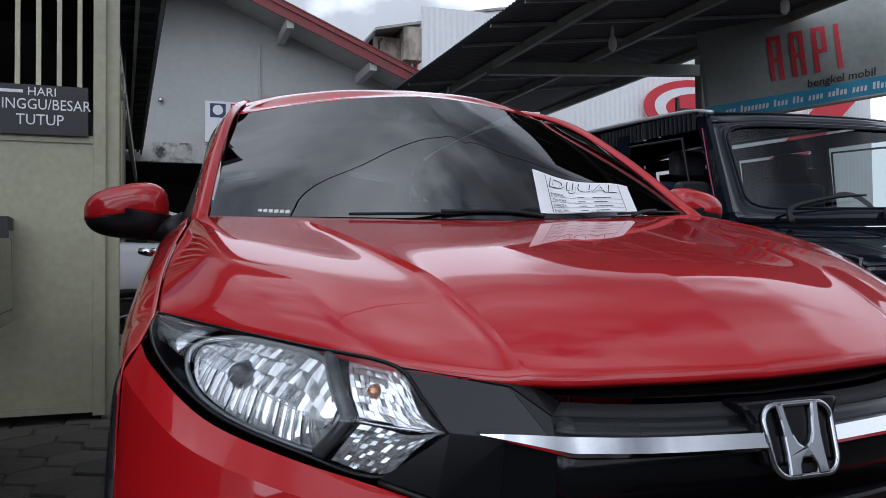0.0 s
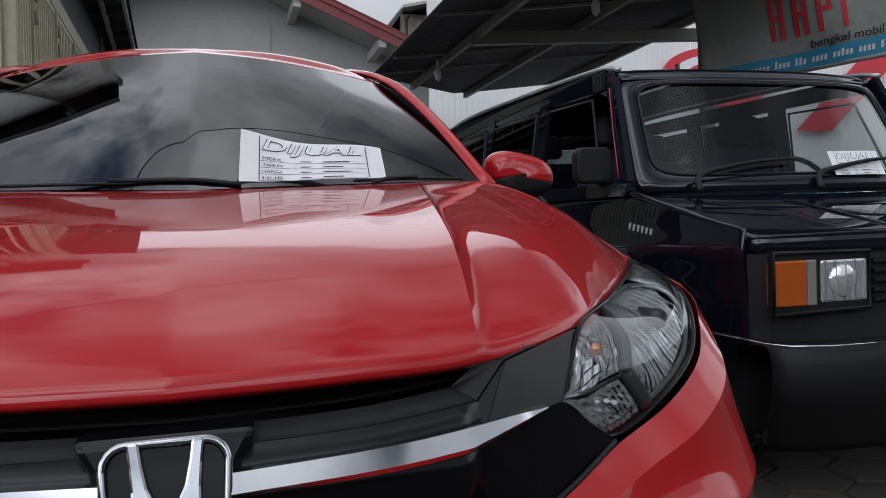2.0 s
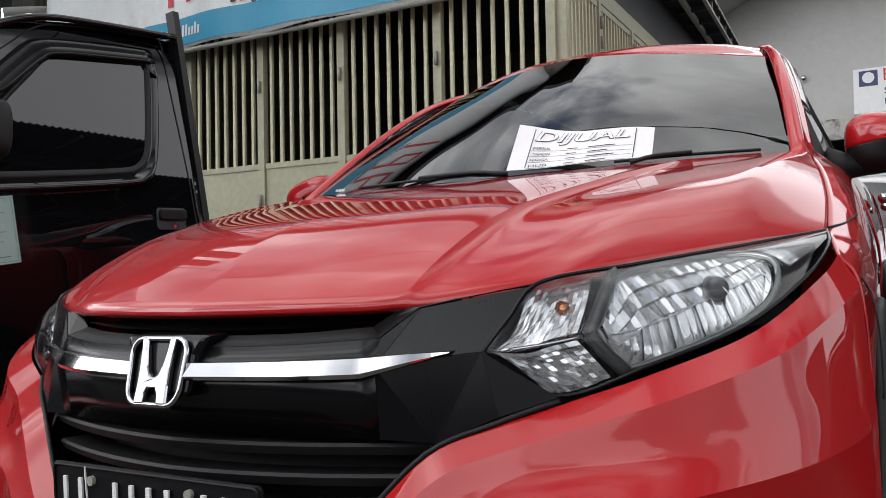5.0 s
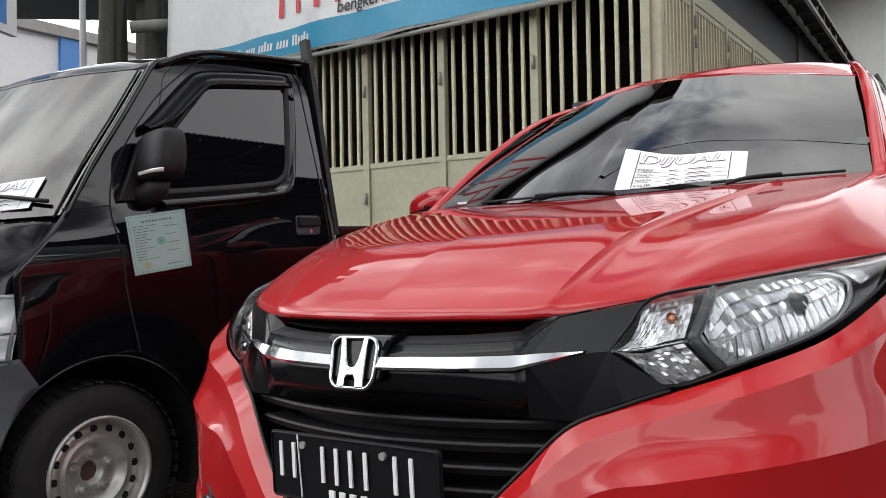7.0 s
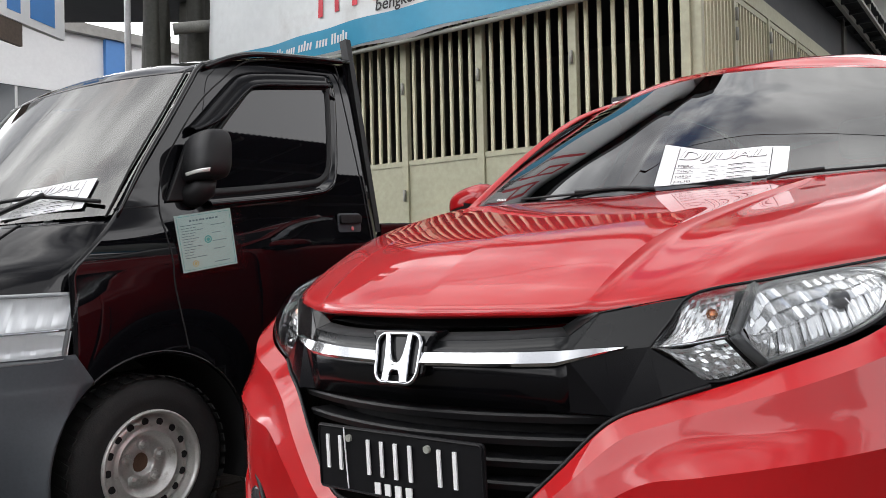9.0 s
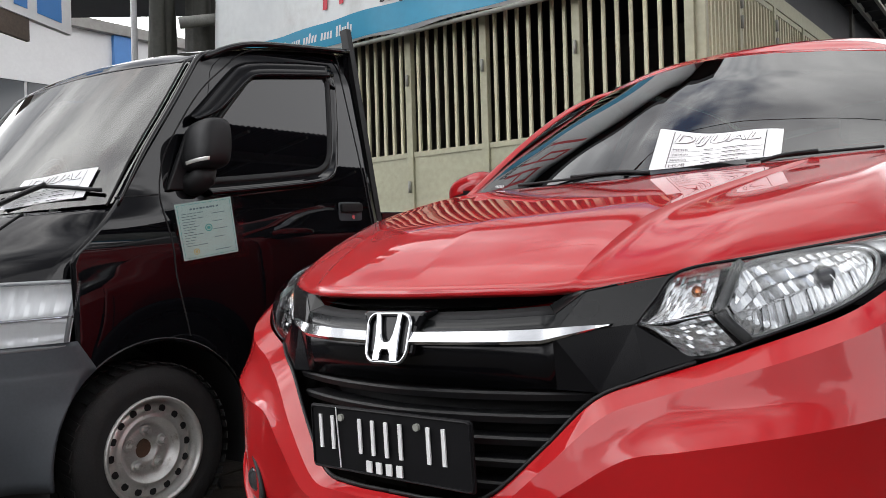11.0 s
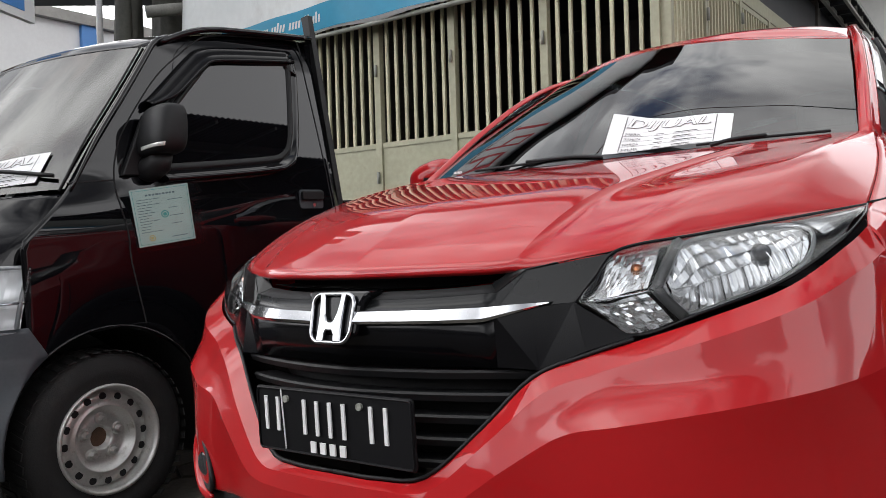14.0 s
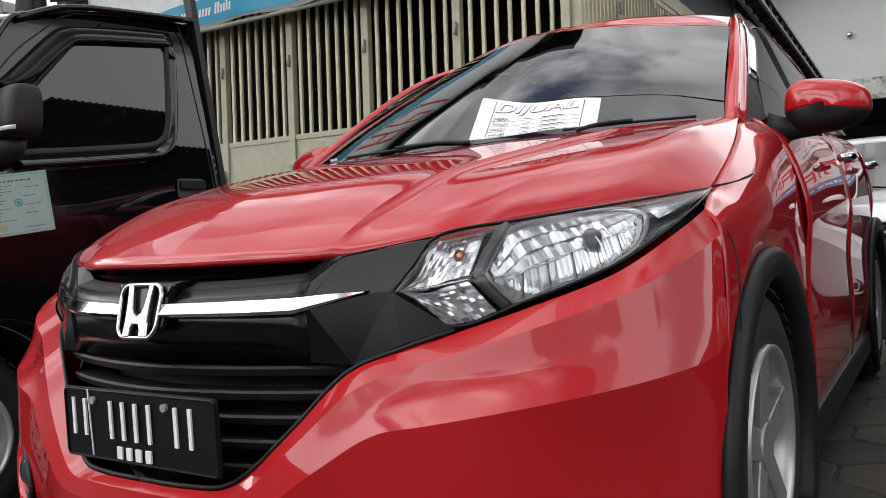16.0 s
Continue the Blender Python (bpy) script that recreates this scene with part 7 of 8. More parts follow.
def build_awning():
    a = thing("awning", "dark corrugated awning on steel purlins above the side gate", "awning")
    y0, y1, zs = 4.5, 17.8, 3.68

    def lip(y):
        return -0.590 - 0.030 * (y - 4.5)
    rows = []
    for k in range(265):
        y = y0 + (y1 - y0) * k / 264
        z = zs + 0.016 * math.sin(k * math.pi / 2.0)
        rows.append([(-1.9, y, z), (lip(y) + 0.02, y, z)])
    part("sheet", sheet(rows), DARKROOF, a, thick=0.004)
    for dx in (0.48, 0.25):
        bm = bmesh.new()
        beam(bm, (lip(y0) - dx, y0, zs - 0.06), (lip(y1) - dx, y1, zs - 0.06), 0.04, 0.06)
        part("purlin", bm, STEELG, a)
    for k in range(27):
        y = y0 + 0.2 + (y1 - y0 - 0.3) * k / 26
        bm = bmesh.new()
        beam(bm, (-1.10, y, zs - 0.05), (lip(y) - 0.06, y, zs - 0.05), 0.04, 0.05)
        part("rafter", bm, DARKROOF, a)
        bm = bmesh.new()
        beam(bm, (lip(y) - 0.02, y, zs - 0.10), (lip(y) - 0.02, y, zs + 0.06), 0.03, 0.03)
        part("truss_post", bm, STEELG, a)
    for z in (zs - 0.10, zs + 0.07):
        bm = bmesh.new()
        beam(bm, (lip(y0) - 0.02, y0, z), (lip(y1) - 0.02, y1, z), 0.035, 0.035)
        part("truss_chord", bm, STEELG, a)
    bm = bmesh.new()
    beam(bm, (-1.105, y0, 3.02), (-1.105, 17.75, 3.02), 0.05, 0.13)
    part("eave_beam", bm, CREAM, a, "cream eave beam")
    part("dark_board", boxed(-1.16, -1.13, y0, 17.75, 3.06, 3.62), DARKROOF, a, "dark board above the beam")
    return a


build_awning()

# ---- gabled hall ----
HY = 13.5


def moved(ob, m):
    """Moves the meshes of a thing and its parts for good."""
    for o in [ob] + list(ob.children_recursive):
        if o.type == "MESH":
            o.data.transform(m)


def from_point(e, k):
    return Matrix.Translation(e) @ Matrix.Scale(k, 4) @ Matrix.Translation(-Vector(e))


FAR_WALL = from_point((-0.814, -0.888, 0.913), 1.306)
FAR_SIGN = from_point((0.85, -0.635, 0.85), 1.312)


def build_hall():
    apex, half, eave = (-0.15, 5.55), 5.6, 3.2
    slope = 0.425
    out = [(apex[0] - half, 3.0), (apex[0] - half, apex[1] + 0.3 - slope * half), (apex[0], apex[1] + 0.3), (apex[0] + half, apex[1] + 0.3 - slope * half), (apex[0] + half, 3.0)]
    w = part("wall_hall_upper", prism([(x, HY, z) for x, z in out], 0.2, 1), WALLW)
    tagged(w, "white gable wall with water stains", "wall", kind="structure")
    low = part("wall_hall_lower", boxed(3.75, 5.4, HY + 0.03, HY + 0.2, -0.2, 2.9), WALLDIRT)
    # near-black colour stands in for the unlit depth of the opening
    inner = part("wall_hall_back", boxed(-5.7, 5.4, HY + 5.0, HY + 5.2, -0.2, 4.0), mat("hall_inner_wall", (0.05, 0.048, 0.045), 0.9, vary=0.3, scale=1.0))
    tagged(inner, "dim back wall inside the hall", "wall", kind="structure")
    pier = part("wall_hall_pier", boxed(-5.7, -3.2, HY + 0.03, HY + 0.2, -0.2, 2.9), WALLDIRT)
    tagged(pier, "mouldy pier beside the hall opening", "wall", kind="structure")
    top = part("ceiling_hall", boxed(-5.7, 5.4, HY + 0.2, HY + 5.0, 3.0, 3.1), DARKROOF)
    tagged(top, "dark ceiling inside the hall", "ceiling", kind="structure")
    tagged(low, "mouldy lower wall of the hall", "wall", kind="structure")
    led = part("ledge", boxed(-5.7, 5.4, HY - 0.02, HY + 0.1, 2.84, 3.17), mat("mouldy_ledge", (0.42, 0.41, 0.38), 0.9, vary=0.15, scale=2, dirt=(0.045, 0.042, 0.038), dirt_scale=2.2, dirt_at=(0.46, 0.60), bump=0.15, bscale=30))
    tagged(led, "stained ledge along the hall wall", "ledge", kind="structure")
    roof = thing("hall_roof", "red-brown gabled roof with board fascia", "roof")
    for s in (-1, 1):
        a = Vector((apex[0], 0, apex[1] + 0.36))
        b = Vector((apex[0] + s * (half + 0.5), 0, apex[1] + 0.36 - slope * (half + 0.5)))
        part("fascia", prism([(a.x, HY - 1.12, a.z + 0.02), (b.x, HY - 1.12, b.z + 0.02), (b.x, HY - 1.12, b.z - 0.19), (a.x, HY - 1.12, a.z - 0.19)], 0.03, 1), FASCIA, roof, "faded red fascia board")
        part("fascia_strip", prism([(a.x, HY - 1.15, a.z + 0.05), (b.x, HY - 1.15, b.z + 0.05), (b.x, HY - 1.15, b.z - 0.03), (a.x, HY - 1.15, a.z - 0.03)], 0.03, 1), FASCIA, roof)
        part("soffit", prism([(a.x, HY - 1.09, a.z - 0.04), (b.x, HY - 1.09, b.z - 0.04), (b.x, HY - 1.09, b.z - 0.07), (a.x, HY - 1.09, a.z - 0.07)], 1.09, 1), WALLW, roof, "pale soffit")
        part("roof_sheet", prism([(a.x, HY - 1.16, a.z + 0.08), (b.x, HY - 1.16, b.z + 0.08), (b.x, HY - 1.16, b.z + 0.055), (a.x, HY - 1.16, a.z + 0.055)], 9.0, 1), FASCIA, roof)
    for x in (-0.15, 1.35, 2.75):
        z = apex[1] - slope * abs(x - apex[0]) - 0.05
        part("purlin_end", boxed(x - 0.06, x + 0.06, HY - 1.05, HY - 0.001, z + 0.12, z + 0.28), WALLW, roof)
    pipe = bmesh.new()
    tube(pipe, [(0.98, HY - 0.02, 3.03), (0.98, HY - 0.02, 4.95)], 0.02, 8)
    p = part("conduit", pipe, WALLW, smooth=True)
    tagged(p, "thin white conduit on the hall wall", "pipe")
    bm = bmesh.new()
    bmesh.ops.create_uvsphere(bm, u_segments=12, v_segments=8, radius=0.05)
    bmesh.ops.translate(bm, vec=(-0.652, HY - 0.05, 3.877), verts=bm.verts)
    k = part("wall_lamp", bm, CHROME, smooth=True)
    tagged(k, "small round lamp on the hall wall", "lamp")
    for o in (w, low, inner, pier, top, led, roof, p, k):
        moved(o, FAR_WALL)


build_hall()


def build_hall_sign():
    x0, x1, z0, z1 = 0.45, 3.70, 3.18, 3.88
    s = part("workshop_sign", boxed(x0, x1, HY - 0.07, HY - 0.03, z0, z1), SIGNWHITE, None, bevel=0.004)
    tagged(s, "long white workshop sign with red and navy words", "sign")
    F = lambda x, z: Matrix.Translation((x, HY - 0.072, z)) @ UPRIGHT
    lettering("lettering", "BENGKEL MOBIL", 0.27, F(x0 + 0.40, 3.745), SIGNRED, s, 0.002, "LEFT", 0.0, squeeze=0.96)
    for k in range(4):
        bm = bmesh.new()
        x = x0 + 2.55 + 0.16 * k
        box(bm, x, x + 0.11, HY - 0.075, HY - 0.070, 3.655, 3.84)
        part("plain_bar", bm, SIGNRED, s)
    for k, (a, b) in enumerate((("SERVICE", "BALANCING"), ("REPAIR", "SPOORING"), ("TUNE UP", "SUSPENSION"))):
        for j, w in enumerate((a, b)):
            lettering("lettering", w, 0.135, F(x0 + (0.42, 1.38, 2.25)[k], 3.50 - 0.16 * j), SIGNNAVY, s, 0.002, "LEFT", 0.002)
    bm = bmesh.new()
    box(bm, x0 + 0.08, x0 + 0.34, HY - 0.075, HY - 0.07, 3.60, 3.84)
    lg = part("logo_square", bm, SIGNNAVY, s)
    bm = bmesh.new()
    disc(bm, (x0 + 0.21, HY - 0.079, 3.73), 0.085, 1, 0.005, 20)
    part("logo_disc", bm, SIGNWHITE, lg)
    # second banner below
    b = part("banner", boxed(0.55, 3.6, HY - 0.06, HY - 0.05, 1.98, 2.86), BANNERW)
    tagged(b, "white and blue vinyl banner on the hall wall", "banner")
    part("blue_strip", boxed(0.55, 3.6, HY - 0.066, HY - 0.062, 1.98, 2.20), BANNERB, b)
    for k in range(4):
        x, st, w, lo, hi = 1.52 + 0.47 * k, 0.075, 0.34, 2.34, 2.73
        strokes = [(x, x + st, lo, hi)]
        if k < 3:
            strokes += [(x + st, x + w, hi - st, hi), (x + st, x + w, lo + 0.15, lo + 0.15 + st), (x + w - st, x + w, lo + 0.15 + st, hi - st)]
        if k < 2:
            strokes += [(x + w - st, x + w, lo, lo + 0.15)]
        for a0, a1, c0, c1 in strokes:
            part("plain_bar", boxed(a0, a1, HY - 0.066, HY - 0.062, c0, c1), SIGNRED, b)
    lettering("lettering", "bengkel mobil", 0.135, F(2.34, 2.245), SIGNBLACK, b, 0.002, "LEFT", 0.0, 0.1)
    rnd = random.Random(3)
    x = 0.8
    while x < 3.4:
        for k in range(rnd.randint(3, 8)):
            part("plain_bar", boxed(x, x + 0.035, HY - 0.07, HY - 0.068, 2.06, 2.06 + rnd.choice((0.055, 0.055, 0.08))), SIGNWHITE, b)
            x += 0.055
        x += 0.06
    moved(s, FAR_SIGN)
    moved(b, FAR_SIGN)


build_hall_sign()


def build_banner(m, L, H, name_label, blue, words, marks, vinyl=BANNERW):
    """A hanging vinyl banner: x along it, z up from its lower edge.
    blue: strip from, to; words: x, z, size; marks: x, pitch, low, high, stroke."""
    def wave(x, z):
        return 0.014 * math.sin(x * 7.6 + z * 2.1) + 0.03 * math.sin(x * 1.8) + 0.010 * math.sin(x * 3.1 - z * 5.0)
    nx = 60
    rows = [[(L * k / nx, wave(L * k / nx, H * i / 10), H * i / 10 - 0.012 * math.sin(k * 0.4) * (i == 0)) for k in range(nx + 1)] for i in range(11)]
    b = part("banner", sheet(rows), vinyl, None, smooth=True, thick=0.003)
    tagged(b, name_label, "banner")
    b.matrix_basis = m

    def strip(x0, x1, z0, z1, material, nm, lift=0.006, n=None, lean=0.0):
        n = n or max(2, int((x1 - x0) / 0.08))
        rr = []
        for q in range(7):
            zz = z0 + (z1 - z0) * q / 6
            rr.append([(x + lean * q / 6, wave(x + lean * q / 6, zz) - lift, zz) for x in [x0 + (x1 - x0) * k / n for k in range(n + 1)]])
        return part(nm, sheet(rr), material, b, smooth=True)
    z0, z1 = blue
    strip(0.0, L, z0, z1, BANNERB, "blue_strip")
    x, rnd = L * 0.06, random.Random(4)
    h_ = z1 - z0
    for n in (3, 8, 4, 3, 4, 5, 4, 6):
        for k in range(n):
            if x + 0.04 < L:
                tall = rnd.choice((0.30, 0.30, 0.42))
                strip(x, x + 0.026, z0 + h_ * 0.30, z0 + h_ * (0.30 + tall), BANNERW, "plain_bar", 0.010, 2, 0.012)
            x += 0.040
        x += 0.045
    t = lettering("lettering", "bengkel mobil", words[2], Matrix.Translation((words[0], -0.012, words[1])) @ UPRIGHT, SIGNBLACK, b, 0.0, "LEFT", 0.002, 0.15)
    for v in t.data.vertices:
        v.co.y = wave(v.co.x, v.co.z) - 0.012
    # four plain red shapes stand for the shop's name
    mx, pitch, lo, hi, st = marks
    h = hi - lo
    for k in range(4):
        x0 = mx + pitch * k
        strip(x0, x0 + st, lo, hi, SIGNRED, "plain_bar", 0.010, 2)
        if k < 3:
            strip(x0 + st, x0 + pitch * 0.62, hi - st, hi, SIGNRED, "plain_bar", 0.010, 3)
            strip(x0 + st, x0 + pitch * 0.62, lo + h * 0.42, lo + h * 0.42 + st, SIGNRED, "plain_bar", 0.010, 3)
            strip(x0 + pitch * 0.62 - st, x0 + pitch * 0.62, lo + h * 0.42 + st, hi - st, SIGNRED, "plain_bar", 0.010, 2)
        if k < 2:
            strip(x0 + pitch * 0.62 - st, x0 + pitch * 0.62, lo, lo + h * 0.42, SIGNRED, "plain_bar", 0.010, 2)
    bm = bmesh.new()
    tube(bm, [(0, 0.01, -0.02), (L, 0.01, -0.02)], 0.022, 8)
    part("lower_pole", bm, STEELG, b, "grey hanging pole", smooth=True)
    return b


build_banner(pose(-6.25, 4.22, 2.80), 4.75, 1.35, "long white vinyl banner with a blue strip above the gate", (0.03, 0.26), (2.42, 0.335, 0.15), (1.66, 0.50, 0.385, 1.10, 0.065))
LIFT = Matrix(((1, 0, 0, 0), (0, 1, 0, 0), (0.2, 0, 1, 0), (0, 0, 0, 1)))
# greyer vinyl: the shade on this banner is put into its colour
build_banner(pose(5.55, 7.30, 2.72, 0, 0, -42) @ LIFT, 3.6, 1.45, "white vinyl banner with a blue strip beside the canopy", (0.0, 0.19), (1.12, 0.25, 0.125), (0.76, 0.235, 0.36, 0.88, 0.05), mat("shaded_grey_vinyl", (0.27, 0.285, 0.265), 0.6, vary=0.12, scale=1.5, dirt=(0.17, 0.18, 0.165), dirt_scale=1.2, bump=0.12, bscale=5))

# ---- canopy ----


def build_canopy():
    c = thing("canopy", "corrugated metal canopy on grey steel beams", "canopy")
    x0, x1, y0, y1 = 2.36, 6.22, 3.4, 10.6

    def top(x, y):
        return 3.40 + 0.125 * (x - x0) + 0.012 * (y - y0)

    def far(x):
        """The back edge runs askew to the beams."""
        return min(13.0, y1 + 1.2 * (x - x0))
    rows = []
    n = 640
    xs = [x0 + (x1 - x0) * k / 8 for k in range(9)]
    for j in range(n + 1):
        y = y0 + (13.0 - y0) * j / n
        w = 0.009 * math.sin(j * math.pi / 2.5)
        rows.append([(x, min(y, far(x)), top(x, min(y, far(x))) + w) for x in xs])
    part("roof_sheet", sheet(rows), ROOFMETAL, c, "grey corrugated roof sheet", smooth=True, thick=0.003)
    for x in (3.17, 4.50, 6.14):
        bm = bmesh.new()
        beam(bm, (x, y0, top(x, y0) - 0.07), (x, far(x) - 0.1, top(x, far(x)) - 0.07), 0.06, 0.10)
        part("rafter", bm, STEELG, c)
    for y in (4.2, 5.0, 5.8, 6.6, 7.4, 9.4, 10.4):
        bm = bmesh.new()
        beam(bm, (x0 + 0.05, y, top(x0, y) - 0.03), (x1, y, top(x1, y) - 0.03), 0.03, 0.03)
        part("purlin", bm, STEELG, c)
    bm = bmesh.new()
    beam(bm, (3.12, 8.35, 3.45), (6.30, 8.35, 3.66), 0.10, 0.15)
    part("main_beam", bm, STEELG, c, "deep grey main beam")
    for x in (6.30,):
        part("post", boxed(x - 0.07, x + 0.07, 8.28, 8.42, 0.2, 3.85), STEELG, c, bevel=0.005)
        bm = bmesh.new()
        for z in (2.95, 3.1):
            beam(bm, (x - 0.45, 8.3, z), (x, 8.3, z), 0.03)
        beam(bm, (x - 0.45, 8.3, 2.95), (x - 0.45, 8.3, 3.25), 0.04)
        part("bracket", bm, STEELG, c)
    for x, y, z in ((3.05, 9.6, 3.28), (4.0, 6.9, 3.42), (5.2, 5.6, 3.55)):
        bm = bmesh.new()
        tube(bm, [(x, y, z + 0.22), (x, y, z + 0.10)], 0.02, 8)
        tube(bm, [(x, y, z + 0.12), (x, y, z + 0.06), (x, y, z - 0.02), (x, y, z - 0.06)], [0.02, 0.045, 0.045, 0.015], 10)
        part("hanging_bulb", bm, SIGNWHITE, c, "white hanging bulb", smooth=True)


build_canopy()

# ---- behind the canopy ----
fence = thing("sheet_fence", "tall white corrugated sheet fence", "fence")
for i in range(12):
    bm = sheet([[(4.2 + 0.96 * i + 0.06 * k, 14.2 + 0.007 * (k % 2) + 0.004 * (i % 2), z) for k in range(17)] for z in (-0.2, 6.2)])
    part("sheet_panel", bm, SIGNWHITE, fence)
board = thing("oval_sign", "red oval sign with pale swoosh on the fence", "sign")
bm = bmesh.new()
ring = [(10.5 + 1.35 * math.cos(a), 14.0, 4.50 + 0.62 * math.sin(a)) for a in [k * math.pi / 24 for k in range(48)]]
part("oval", prism(ring, 0.04, 1, bm), SIGNRED, board)
part("pale_oval", prism([(10.5 + 1.10 * math.cos(k * math.pi / 24), 13.985, 4.50 + 0.46 * math.sin(k * math.pi / 24)) for k in range(48)], 0.012, 1), SIGNWHITE, board)
part("inner_oval", prism([(10.6 + 0.92 * math.cos(k * math.pi / 24), 13.975, 4.48 + 0.34 * math.sin(k * math.pi / 24)) for k in range(48)], 0.008, 1), SIGNRED, board)
part("red_band", prism([(12.4, 13.98, 3.4), (13.3, 13.98, 3.4), (15.2, 13.98, 5.1), (14.2, 13.98, 5.1)], 0.03, 1), SIGNRED, board)


def build_block(name, label, x0, x1, y0, y1, z1, material, floors, cols):
    b = thing(name, label, "building")
    part("wall", boxed(x0, x1, y0, y1, -0.5, z1), material, b)
    part("roof", boxed(x0 - 0.2, x1 + 0.2, y0 - 0.2, y1 + 0.2, z1, z1 + 0.25), CONCRETE, b)
    for f in range(floors):
        for c_ in range(cols):
            xa = x0 + (x1 - x0) * (c_ + 0.2) / cols
            xb = x0 + (x1 - x0) * (c_ + 0.8) / cols
            za = z1 - 3.0 * (f + 1) + 0.9
            wn = part("window", boxed(xa, xb, y0 - 0.06, y0 - 0.02, za, za + 1.4), SIGNBLACK, b, "dark window")
            part("sill", boxed(xa - 0.05, xb + 0.05, y0 - 0.14, y0, za - 0.1, za), CONCRETE, wn)
    return b


ROT = mat("rain_streaked_render", (0.40, 0.36, 0.29), 0.9, vary=0.2, scale=0.5, dirt=(0.07, 0.055, 0.045), dirt_scale=0.45, dirt_at=(0.48, 0.62), bump=0.1, stretch=(1, 1, 0.45))


def build_far_house():
    h = thing("weathered_house", "weathered concrete house with a dark lean-to roof", "building")
    part("wall", boxed(8.5, 9.75, 34.0, 42.0, -0.5, 11.55), ROT, h)
    part("bay", boxed(9.75, 10.64, 33.4, 42.0, 10.45, 11.95), ROT, h, "mouldy projecting bay")
    part("recess", boxed(9.75, 10.64, 34.2, 42.0, -0.5, 10.44), mat("rust_brown_wall", (0.20, 0.10, 0.07), 0.9, vary=0.3, scale=0.8, dirt=(0.08, 0.06, 0.05), dirt_scale=0.7), h)
    part("roof", prism([(8.45, 33.3, 11.62), (10.66, 33.3, 12.12), (10.66, 33.3, 12.24), (8.45, 33.3, 11.74)], 9.0, 1), CONCRETE, h)
    part("lean_to_roof", prism([(7.0, 33.6, 9.85), (8.5, 33.6, 11.72), (8.5, 33.6, 11.50), (7.1, 33.6, 9.7)], 6.0, 1), ROOFMETAL, h, "dark lean-to roof")
    part("side_wall", boxed(7.9, 8.5, 34.4, 41.0, -0.5, 10.8), ROT, h)
    for x in (10.30, 10.50):
        bm = bmesh.new()
        tube(bm, [(x, 33.95, 8.5), (x, 33.95, 10.44)], 0.05, 6)
        part("drain_pipe", bm, SIGNWHITE if x < 10.4 else SIGNRED, h)
    bm = bmesh.new()
    tube(bm, [(8.75, 33.9, 8.9), (8.75, 33.9, 11.3), (8.9, 33.9, 11.45)], 0.05, 6)
    part("drain_pipe", bm, DARKROOF, h)
    w = thing("white_building", "pale rendered building behind the yard", "building")
    part("wall", boxed(10.66, 19.0, 35.0, 44.0, -0.5, 12.6), SIGNWHITE, w)
    part("parapet", prism([(10.66, 34.9, 12.55), (11.1, 34.9, 13.05), (12.4, 34.9, 13.05), (15.0, 34.9, 13.6), (19.0, 34.9, 14.0), (19.0, 34.9, 12.55)], 0.3, 1), SIGNWHITE, w)
    part("coping", prism([(12.3, 34.8, 13.05), (15.0, 34.8, 13.62), (19.0, 34.8, 14.05), (19.0, 34.8, 14.17), (15.0, 34.8, 13.74), (12.3, 34.8, 13.17)], 0.5, 1), CONCRETE, w)


build_far_house()
build_block("showroom", "white showroom with a blue column and ribbon windows", -29.0, -17.0, 1.0, 22.0, 6.25, SIGNWHITE, 0, 1)

# dark overhang above the gate
over = thing("gate_overhang", "dark roof overhang above the workshop gate", "roof")
part("roof_sheet", boxed(-6.2, -1.0, 3.92, 4.62, 4.18, 4.22), DARKROOF, over)
part("edge_board", boxed(-6.2, -1.0, 3.88, 3.92, 4.13, 4.26), DARKROOF, over)
for k in range(6):
    part("bracket", boxed(-6.1 + 0.98 * k, -6.04 + 0.98 * k, 3.925, 4.355, 4.162, 4.178), DARKROOF, over)
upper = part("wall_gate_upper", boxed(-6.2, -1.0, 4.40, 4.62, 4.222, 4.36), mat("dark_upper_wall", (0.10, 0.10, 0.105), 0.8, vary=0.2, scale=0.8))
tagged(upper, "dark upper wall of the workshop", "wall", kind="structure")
# unseen plain walls added round the street; their height keeps low sky out of reflections
STREETW = mat("unseen_street_wall", (0.09, 0.085, 0.08), 0.9, vary=0.3, scale=0.25, dirt=(0.04, 0.05, 0.03), dirt_scale=0.3)
for nm, d in (("wall_street_south", (-60, 60, -19.4, -19.0, -3, 4.2)), ("wall_street_east", (24.0, 24.4, -19, 14, -3, 5.0)), ("wall_street_west", (-30.4, -30.0, -19, 10, -3, 4.0))):
    tagged(part(nm, boxed(*d), STREETW), "unseen dark wall added across the street", "wall", kind="structure")


